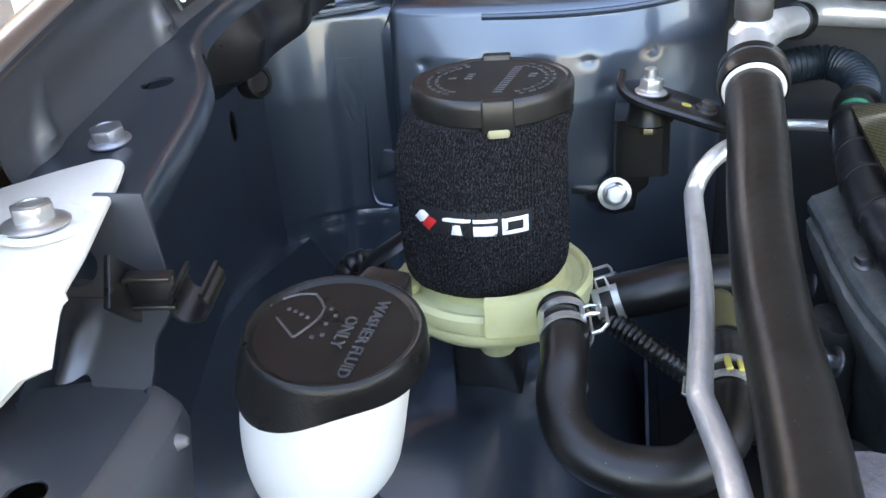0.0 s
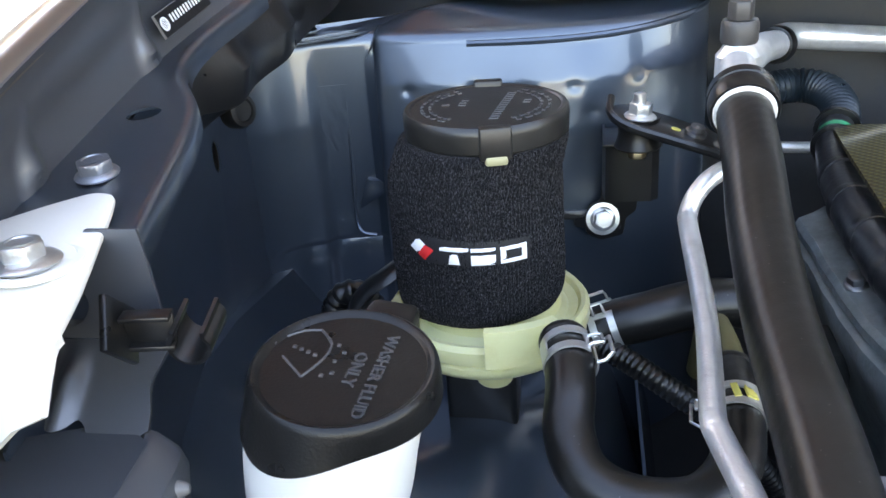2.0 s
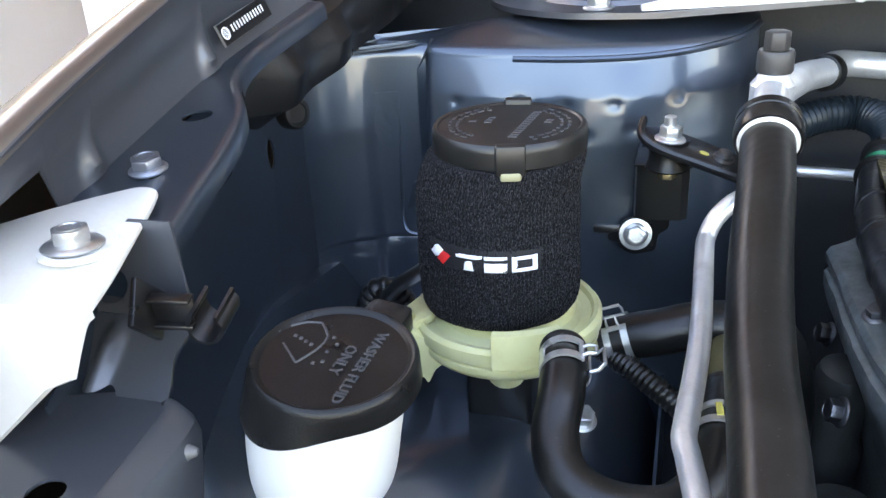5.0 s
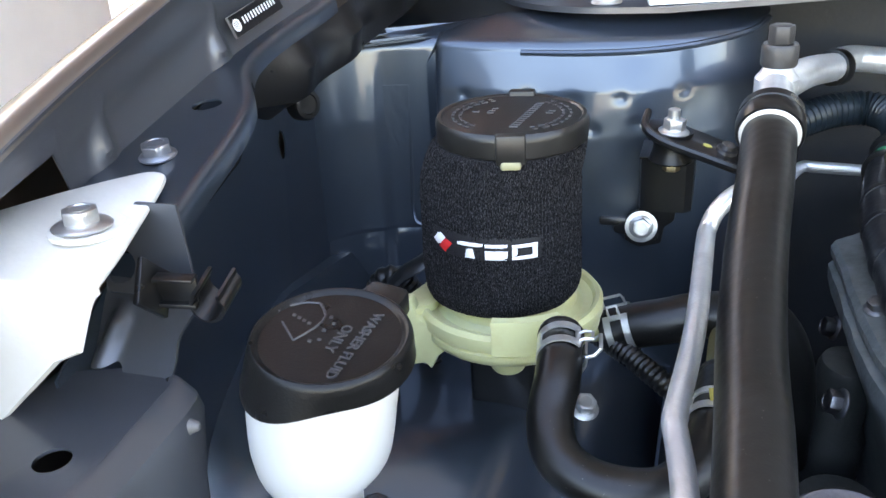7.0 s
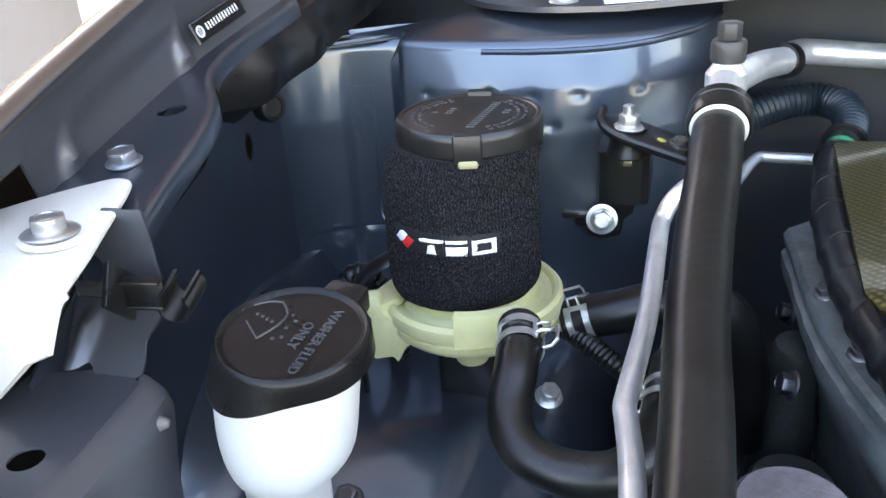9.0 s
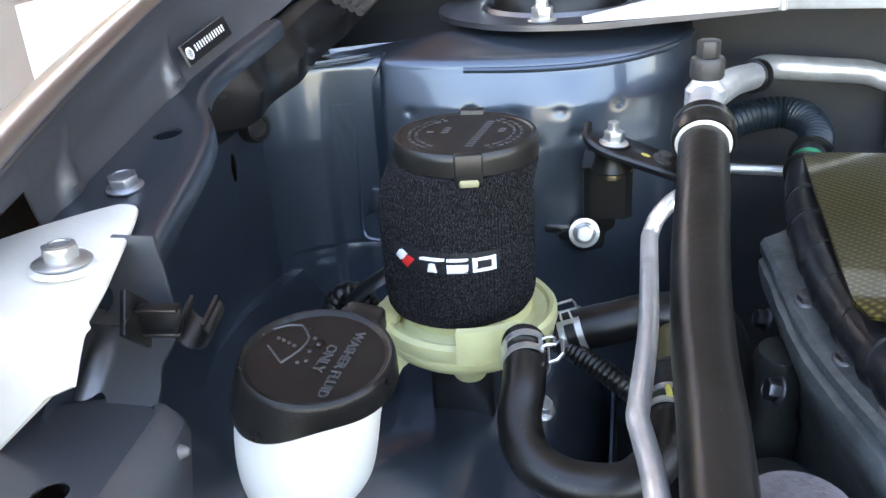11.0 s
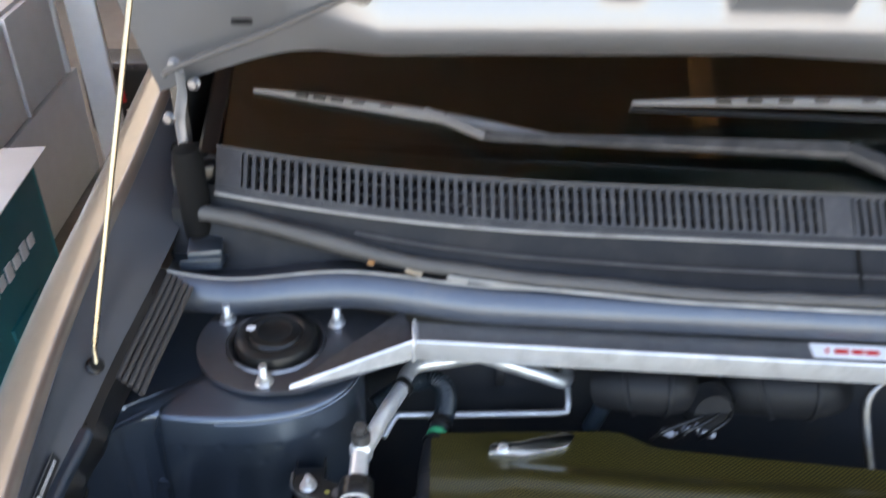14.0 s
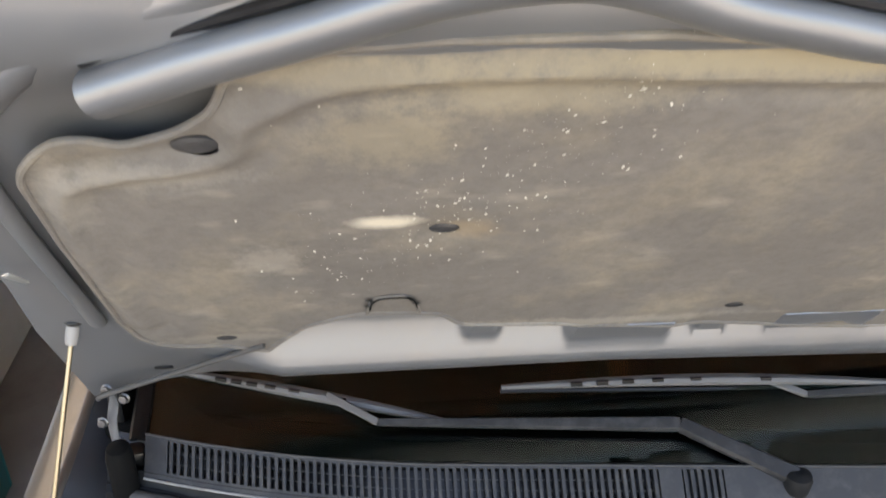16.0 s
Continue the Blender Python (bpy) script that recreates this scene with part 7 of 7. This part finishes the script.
# blue-black convoluted conduit, wrapped loom and tape
loom = thing("wiring_loom", (0.22, 0.45, 0.7), "black taped wiring loom with convoluted conduit end", "wiring loom")
bm = bmesh.new()
sweep(bm, [(0.15, 0.655, 0.805), (0.17, 0.668, 0.812), (0.195, 0.684, 0.817), (0.22, 0.69, 0.818), (0.236, 0.678, 0.816), (0.24, 0.655, 0.811), (0.235, 0.63, 0.805)], 0.0125, 18, 7, ribs=(30, 0.0011))
part("convoluted_conduit", bm, material("conduit_sheen", (0.012, 0.02, 0.026), 0.35, 0, 0, 60, 0.3), loom, "blue-black convoluted conduit")
bm = bmesh.new()
sweep(bm, [(0.236, 0.64, 0.807), (0.226, 0.605, 0.802), (0.217, 0.56, 0.797), (0.212, 0.5, 0.793), (0.214, 0.44, 0.789), (0.22, 0.39, 0.786), (0.23, 0.345, 0.783), (0.24, 0.315, 0.781), (0.247, 0.297, 0.777)], lambda t: 0.0115 + 0.005 * t, 18, 8, wobble=0.12)
part("taped_cable", bm, material("loom_tape", (0.016, 0.016, 0.018), 0.33, 0, 0.2, 50, 0.3, 0.5, 130, 0.12), loom, "black tape wrapped bundle")
bm = bmesh.new()
lathe(bm, [(0.0128, -0.004), (0.0133, 0), (0.0128, 0.004)], axis_frame((0.2265, 0.606, 0.802), (0.25, 0.95, 0.1)), 24)
part("green_band", bm, green_tape, loom, "green tape band")
for y, z, x in ((0.622, 0.8045, 0.231), (0.596, 0.8007, 0.2235)):
    bm = bmesh.new()
    lathe(bm, [(0.0142, -0.0022), (0.0156, -0.002), (0.0156, 0.002), (0.0142, 0.0022)], axis_frame((x, y, z), (0.25, 0.95, 0.1)), 24)
    part("cable_tie", bm, plastic_black, loom)
TAPE = np.array(spline([(0.217, 0.56, 0.797), (0.212, 0.5, 0.793), (0.214, 0.44, 0.789), (0.22, 0.39, 0.786), (0.23, 0.345, 0.783), (0.24, 0.315, 0.781)], 9))
for k in range(2, 44, 6):
    d = TAPE[k + 1] - TAPE[k - 1]
    bm = bmesh.new()
    r = 0.0134 + 0.00008 * k
    lathe(bm, [(r, -0.0035), (r + 0.0003, 0.0), (r - 0.0003, 0.0035)], axis_frame(tuple(TAPE[k]), tuple(d + (0.002, 0, 0.003))), 20)
    part("tape_turn", bm, bpy.data.materials["loom_tape"], loom)

# ---- engine ----
engine = thing("engine", (0.55, 0.3, 0.26), "oily grey car engine under a golden woven cover", "engine")
bm = bmesh.new()
prism(bm, poly_round([(0.25, 0.3), (1.0, 0.2), (1.02, 0.5), (0.26, 0.57)], 0.03), 0.26, 0.765, Matrix(), 0.02, 3)
part("block", bm, engine_dark, engine)
bm = bmesh.new()
EDGE = spline([(0.188, 0.53, 0.772), (0.193, 0.475, 0.766), (0.199, 0.43, 0.76), (0.209, 0.39, 0.757), (0.22, 0.358, 0.755), (0.234, 0.332, 0.748), (0.26, 0.3, 0.738)], 6)
rows = [[tuple(q + np.array(o) + 0.0008 * noise.noise(Vector(q * 60))) for o in ((0.035, 0.02, 0.012), (0.012, 0.004, 0.006), (0.002, 0.001, 0.003), (0.0, 0.0, 0.0), (0.0005, -0.002, -0.004), (0.004, -0.003, -0.005), (0.0042, -0.005, -0.008), (0.0, -0.007, -0.008),
         (-0.002, -0.010, -0.009), (-0.0015, -0.017, -0.014), (0.001, -0.023, -0.022), (0.006, -0.026, -0.033), (0.015, -0.026, -0.055), (0.03, -0.02, -0.15))] for q in EDGE]
grid(bm, rows)
part("chain_case", bm, oily_case, engine, "blue-grey oily chain case with a flanged joint", solid=0.003)
for k in (9, 17, 25):
    bm = bmesh.new()
    hex_head(bm, tuple(EDGE[k] + np.array((0.008, 0.002, 0.006))), (-0.2, -0.3, 1), 0.009, 0.005, 0.007)
    part("bolt", bm, steel_dark, engine)
for at, r, h in (((0.169, 0.284, 0.676), 0.032, 0.085), ((0.19, 0.47, 0.62), 0.02, 0.11), ((0.185, 0.4, 0.58), 0.03, 0.1)):
    bm = bmesh.new()
    lathe(bm, [(r * 0.95, 0), (r, 0.004), (r, h * 0.5), (r * 0.8, h * 0.56), (r * 0.85, h * 0.95), (r * 0.75, h), (r * 0.2, h * 1.02)], axis_frame(at, (0.05, -0.1, 1)), 28)
    part("pulley", bm, cast if at[1] < 0.3 else engine_dark, engine, "dirty cast pulley housing")
bm = bmesh.new()
box(bm, (0.05, 0.03, 0.02), pose(0.17, 0.35, 0.66, 10, 15, 20), 0.004)
box(bm, (0.022, 0.05, 0.06), pose(0.19, 0.37, 0.66, 10, -10, 10), 0.004)
part("mount_bracket", bm, engine_dark, engine, "dark engine mount bracket")
for at in ((0.2, 0.55, 0.70), (0.188, 0.42, 0.725)):
    bm = bmesh.new()
    hex_head(bm, at, (-1, -0.2, 0.3), 0.012, 0.007, 0.009)
    part("bolt", bm, steel_dark, engine)

# engine cover
cover = thing("engine_cover", (0.5, 0.45, 0.76), "golden brown woven fibre engine cover with emblem", "engine cover")


def cover_front(x):
    return 0.362 - 0.155 * (x - 0.204)


def cover_rear(x):
    s = 1 / (1 + math.exp(-(x - 0.465) / 0.008))
    return 0.599 - s * (0.028 + 0.16 * max(0, x - 0.48))


def cover_z(x, y):
    edge = 0.54 - 0.125 * (x - 0.324)
    ridge = 0.010 / (1 + math.exp(-(x - 0.292) / 0.010)) / (1 + math.exp((y - edge) / 0.005))
    front = y - cover_front(x)
    return 0.812 + ridge - 0.003 * max(0, 1 - front / 0.012) ** 2 + 0.0015 * math.sin(x * 9)


bm = bmesh.new()
rows = []
for t in np.linspace(0, 1, 60):
    row = []
    for s in np.linspace(0, 1, 80):
        x0 = 0.206 + 0.014 * t + 0.006 * max(0, 1 - t / 0.04) + 0.004 * max(0, (t - 0.97) / 0.03)
        x = x0 + s * (0.84 - x0)
        y = cover_front(x) + (cover_rear(x) - cover_front(x)) * t
        row.append((x, y, cover_z(x, y)))
    rows.append(row)
grid(bm, rows)
part("shell", bm, twill, cover, "glossy golden brown twill shell", solid=0.0025)
for x, y in ((0.295, 0.413), (0.62, 0.407)):
    bm = bmesh.new()
    z = cover_z(x, y)
    lathe(bm, [(0.0135, 0), (0.0135, 0.0015), (0.010, 0.002)], Matrix.Translation((x, y, z + 0.001)), 28)
    lathe(bm, [(0.0082, 0.002), (0.0086, 0.004), (0.0082, 0.007), (0.006, 0.0105), (0.003, 0.0125), (0.0008, 0.013)], Matrix.Translation((x, y, z)), 24)
    part("dome_nut", bm, chrome, cover, "polished dome nut with washer")
for x0 in (0.295,):
    bm = bmesh.new()
    prism(bm, poly_round([(x0 - 0.012, 0.562), (x0 + 0.03, 0.556), (x0 + 0.085, 0.57), (x0 + 0.098, 0.588), (x0 + 0.088, 0.595), (x0 + 0.03, 0.58), (x0 - 0.006, 0.578)], 0.006), 0.8125, 0.8185, Matrix(), 0.0015)
    plate = part("rear_bracket", bm, chrome, cover, "bright rear bracket plate")
    bm = bmesh.new()
    hex_head(bm, (x0 + 0.008, 0.569, 0.8186), (0, -0.1, 1), 0.011, 0.006, 0.0085, turn=12, cup=False)
    part("bolt", bm, chrome, plate, "bright bracket bolt")
# emblem as plain golden bars
for u0, u1, v0, v1 in ((0.0, 0.052, -0.009, 0.0), (0.021, 0.034, -0.04, -0.013), (0.056, 0.104, -0.009, 0.0), (0.056, 0.104, -0.05, -0.015), (0.112, 0.164, -0.009, 0.0), (0.112, 0.164, -0.042, -0.033), (0.112, 0.122, -0.033, -0.009), (0.154, 0.164, -0.033, -0.009)):
    bm = bmesh.new()
    q = [(0.357 + u + 0.35 * v, 0.412 + v - 0.085 * u) for u, v in ((u0, v0), (u1, v0), (u1, v1), (u0, v1))]
    z = max(cover_z(x, y) for x, y in q)
    prism(bm, q, z - 0.001, z + 0.0022, Matrix(), 0.0003)
    part("emblem_bar", bm, gold_print, cover, "flat golden bar of the emblem")

# front of the engine below the cover
fuel = thing("fuel_rail", (0.3, 0.33, 0.74), "metal fuel rail fittings at the engine's front", "fuel rail")
bm = bmesh.new()
lathe(bm, [(0.015, 0.74), (0.0155, 0.785), (0.013, 0.79), (0.006, 0.792)], Matrix.Translation((0.258, 0.343, 0)), 24)
part("injector_boss", bm, steel, fuel)
bm = bmesh.new()
hex_head(bm, (0.258, 0.343, 0.79), (0, 0, 1), 0.013, 0.008, 0.0105)
part("boss_nut", bm, chrome, fuel, "bright nut on the boss")
bm = bmesh.new()
sweep(bm, [(0.24, 0.318, 0.775), (0.32, 0.316, 0.776), (0.5, 0.316, 0.776), (0.8, 0.316, 0.775)], 0.011, 14, 3)
part("rail_tube", bm, steel, fuel, "dull steel rail tube")
for x in (0.3, 0.345, 0.41, 0.47, 0.53):
    bm = bmesh.new()
    box(bm, (0.028, 0.03, 0.03), pose(x, 0.32, 0.782, 12, 5 * math.sin(x * 90), 20 * math.sin(x * 50)), 0.004)
    part("connector", bm, plastic_black, fuel, "moulded plug")
copper = material("coppery_pipe", (0.62, 0.34, 0.22), 0.3, 0.9, 0, 60, 0.2)
for pts, r, mat, label in (([(0.275, 0.335, 0.784), (0.3, 0.336, 0.79), (0.33, 0.33, 0.786)], 0.0075, copper, "coppery pipe stub"), ([(0.4, 0.325, 0.785), (0.43, 0.322, 0.79), (0.47, 0.317, 0.786)], 0.013, copper, "coppery pipe stub"),
                           ([(0.39, 0.336, 0.79), (0.42, 0.334, 0.797), (0.45, 0.33, 0.793)], 0.008, alu, "bright pipe bend"), ([(0.3, 0.342, 0.785), (0.33, 0.34, 0.792), (0.37, 0.334, 0.787)], 0.006, steel, "steel pipe bend"),
                           ([(0.34, 0.318, 0.79), (0.355, 0.312, 0.797), (0.368, 0.316, 0.79)], 0.007, white_plastic, "pale plastic plug"), ([(0.28, 0.325, 0.78), (0.33, 0.322, 0.8), (0.4, 0.33, 0.792)], 0.004, rubber, "black wire"),
                           ([(0.27, 0.318, 0.782), (0.32, 0.31, 0.797), (0.38, 0.318, 0.796), (0.44, 0.31, 0.79)], 0.0035, rubber, "black wire"), ([(0.36, 0.335, 0.79), (0.41, 0.312, 0.8), (0.47, 0.33, 0.79)], 0.0035, rubber, "black wire")):
    bm = bmesh.new()
    sweep(bm, pts, r, 12, 6)
    part("pipe_bend" if mat is not rubber else "wire", bm, mat, fuel, label)
bm = bmesh.new()
box(bm, (0.032, 0.016, 0.014), pose(0.29, 0.3, 0.797, 10, 0, -6), 0.003)
part("connector", bm, cast, fuel, "pale grey plug with a dark slot")
bm = bmesh.new()
sweep(bm, [(0.3, 0.3, 0.79), (0.34, 0.295, 0.793), (0.42, 0.3, 0.79), (0.6, 0.3, 0.785)], 0.012, 14, 5, ribs=(40, 0.0009))
part("blue_hose", bm, blue_hose, fuel, "blue ribbed hose")
bm = bmesh.new()
sweep(bm, [(0.247, 0.298, 0.778), (0.2465, 0.29, 0.765), (0.243, 0.283, 0.742), (0.239, 0.275, 0.715), (0.235, 0.26, 0.67)], 0.0155, 18, 8, ribs=(24, 0.0015))
single("braided_hose", bm, material("pale_corrugation", (0.52, 0.5, 0.44), 0.45, 0.4, 0, 60, 0.25), (0.24, 0.2, 0.69), "pale ribbed metallic hose at the engine's front", "hose")
clamp((0.2468, 0.294, 0.772), (-0.05, -0.5, -0.9), 0.0168, open_turn=60)

# ---- firewall fittings ----
bm = bmesh.new()
box(bm, (0.01, 0.004, 0.045), pose(0.315, 0.722, 0.8, -6, 0, 0), 0.001)
hex_head(bm, (0.315, 0.72, 0.815), (0, -1, 0.2), 0.009, 0.004, 0.007)
single("firewall_tab", bm, steel_dark, (0.315, 0.722, 0.778), "small zinc tab bolted on the firewall", "bracket")
for pts, r in (([(0.43, 0.66, 0.83), (0.47, 0.645, 0.845), (0.51, 0.64, 0.845), (0.535, 0.65, 0.83)], 0.036), ([(0.6, 0.66, 0.82), (0.64, 0.645, 0.84), (0.69, 0.64, 0.84), (0.73, 0.65, 0.825)], 0.04)):
    pl = thing("intake_plenum", (pts[1][0], 0.65, 0.78), "rounded black intake housing behind the engine", "intake")
    bm = bmesh.new()
    sweep(bm, pts, lambda t, r=r: r * (0.75 + 0.25 * math.sin(math.pi * t)), 24, 6)
    part("housing", bm, cowl_black, pl)
    for t in (1, 2):
        bm = bmesh.new()
        d = Vector(pts[t]) - Vector(pts[t - 1])
        lathe(bm, [(r * 0.98, -0.003), (r * 1.06, -0.002), (r * 1.06, 0.002), (r * 0.98, 0.003)], axis_frame(pts[t], d), 28)
        part("rib", bm, cowl_black, pl)
bm = bmesh.new()
sweep(bm, [(0.46, 0.7, 0.9), (0.463, 0.69, 0.852), (0.462, 0.688, 0.803), (0.451, 0.69, 0.764), (0.44, 0.695, 0.72)], 0.012, 16, 6)
single("heater_hose", bm, material("blue_grey_hose", (0.03, 0.045, 0.06), 0.4, 0, 0, 50, 0.3, 0.15, 500), (0.455, 0.69, 0.72), "blue-grey hose running down the firewall", "hose")
tb = thing("throttle_body", (0.545, 0.61, 0.76), "dark throttle housing with small bright screws and wires", "throttle body")
bm = bmesh.new()
lathe(bm, [(0.03, 0), (0.032, 0.006), (0.032, 0.03), (0.027, 0.036), (0.024, 0.05)], axis_frame((0.56, 0.655, 0.82), (0.05, -1, 0.25)), 30)
part("housing", bm, cowl_black, tb)
random.seed(3)
for k in range(7):
    bm = bmesh.new()
    at = (0.505 + 0.0095 * k, 0.6 + 0.008 * random.random(), 0.80 + 0.014 * random.random())
    hex_head(bm, at, (random.uniform(-0.5, 0.5), -1, 0.8), 0.007 + 0.003 * random.random(), 0.006, 0.006)
    part("screw", bm, steel_dark, tb)
for k in range(3):
    bm = bmesh.new()
    sweep(bm, [(0.49 + 0.03 * k, 0.6, 0.795), (0.5 + 0.03 * k, 0.59, 0.82), (0.54 + 0.02 * k, 0.6, 0.83), (0.6, 0.64, 0.81 + 0.01 * k)], 0.0028, 8, 5)
    part("wire", bm, rubber, tb)
bm = bmesh.new()
sweep(bm, [(0.768, 0.56, 0.74), (0.757, 0.575, 0.78), (0.746, 0.6, 0.842), (0.757, 0.61, 0.872), (0.785, 0.617, 0.886), (0.82, 0.62, 0.88), (0.85, 0.62, 0.85), (0.87, 0.62, 0.76)], 0.0055, 12, 5)
single("hoop_hose", bm, steel_dark, (0.8, 0.6, 0.74), "grey metal pipe bent into a hoop behind the engine", "pipe")

# ---- things beside the car ----
case = thing("tool_case", (-0.99, 1.63, 0.0), "teal plastic power tool case with pale marks", "tool case")
bm = bmesh.new()
box(bm, (0.4, 0.52, 0.515), Matrix.Translation((-0.985, 1.62, 0.2575)), 0.015, 3)
part("case_body", bm, teal, case)
# highlight along the case corner, put in as a lighter teal strip
bm = bmesh.new()
box(bm, (0.012, 0.02, 0.495), Matrix.Translation((-0.79, 1.866, 0.2525)), 0.005)
part("corner_highlight", bm, material("lit_teal_edge", (0.005, 0.22, 0.25), 0.4, 0, 0, 12, 0.12, 0.2, 400), case, "lighter teal strip for the highlight on the corner")
bm = bmesh.new()
box(bm, (0.012, 0.18, 0.04), Matrix.Translation((-0.782, 1.62, 0.2)), 0.003)
part("latch", bm, teal, case)
for k in range(6):
    bm = bmesh.new()
    box(bm, (0.004, 0.034, 0.045 - 0.012 * (k % 2)), Matrix.Translation((-0.783, 1.51 + 0.047 * k, 0.345)), 0.001)
    part("print_bar", bm, white_print, case, "pale bar of unreadable print")
carton = thing("carton", (-0.95, 1.64, 0.516), "flattened pale grey carton lying on the tool case", "carton")
CB = pose(-0.955, 1.64, 0.516, 0, 0, 2)
bm = bmesh.new()
prism(bm, [(-0.2, -0.25), (0.2, -0.25), (0.2, 0.25), (-0.2, 0.25)], 0.0, 0.011, CB, 0.002)
part("box_body", bm, card, carton)
bm = bmesh.new()
box(bm, (0.21, 0.5, 0.004), CB @ pose(0.11, 0.0, 0.0175, 0, -2, 0), 0.001)
part("flap", bm, card, carton, "lifted carton flap")
bm = bmesh.new()
box(bm, (0.19, 0.04, 0.002), CB @ Matrix.Translation((-0.1, 0, 0.0125)), 0.0005)
part("tape", bm, seal_grey, carton, "strip of packing tape")
cabinet = thing("cabinet", (-1.2, 2.4, 0.0), "pale grey cabinet with a drawer and a door", "cabinet")
bm = bmesh.new()
box(bm, (0.46, 0.82, 0.74), Matrix.Translation((-1.22, 2.35, 0.37)), 0.004)
part("body", bm, card, cabinet)
bm = bmesh.new()
box(bm, (0.02, 0.79, 0.395), Matrix.Translation((-0.98, 2.36, 0.213)), 0.003)
part("drawer", bm, card, cabinet, "wide grey lower drawer front")
bm = bmesh.new()
box(bm, (0.018, 0.33, 0.3), Matrix.Translation((-0.982, 2.5, 0.577)), 0.003)
part("door", bm, card, cabinet, "grey upper door")
for y in (2.322, 2.68):
    bm = bmesh.new()
    box(bm, (0.026, 0.016, 0.31), Matrix.Translation((-0.978, y, 0.577)), 0.003)
    part("edge_strip", bm, white_print, cabinet, "white edge strip")
bm = bmesh.new()
box(bm, (0.022, 0.36, 0.3), Matrix.Translation((-0.98, 2.12, 0.577)), 0.003)
part("door", bm, white_print, cabinet, "white upper door")
bm = bmesh.new()
box(bm, (0.1, 0.03, 1.1), pose(-0.915, 2.785, 0.55, 0, -1, 0), 0.003)
single("leaning_board", bm, white_print, (-0.915, 2.785, 0.0), "white board standing upright beside the cabinet", "panel")
bm = bmesh.new()
rows = []
for k in range(9):
    a = 2 * math.pi * k / 8
    rows.append([(-1.08 + (0.05 + 0.02 * math.sin(3 * a)) * math.cos(a) * q, 2.66 + 0.05 * math.sin(a) * q, 0.742 + h) for q, h in ((1, 0), (1.05, 0.05), (0.8, 0.1), (0.3, 0.12))])
grid(bm, rows)
single("plastic_bag", bm, orange_print, (-1.08, 2.66, 0.74), "crumpled orange and yellow bag on the cabinet", "bag", solid=0.001)
bag = thing("tool_bag", (-0.93, 3.15, 0.0), "black tool bag with a red badge on the floor", "bag")
bm = bmesh.new()
prism(bm, poly_round([(-0.16, -0.1), (0.16, -0.1), (0.16, 0.1), (-0.16, 0.1)], 0.04), 0.0, 0.3, Matrix.Translation((-0.93, 3.15, 0)), 0.03, 3)
part("body", bm, bracket_black, bag)
bm = bmesh.new()
box(bm, (0.05, 0.006, 0.05), Matrix.Translation((-0.95, 3.047, 0.17)), 0.001)
part("badge", bm, red_paint, bag, "red badge")
bm = bmesh.new()
box(bm, (0.06, 0.006, 0.07), Matrix.Translation((-0.9, 3.047, 0.08)), 0.001)
part("label", bm, white_print, bag, "white label")
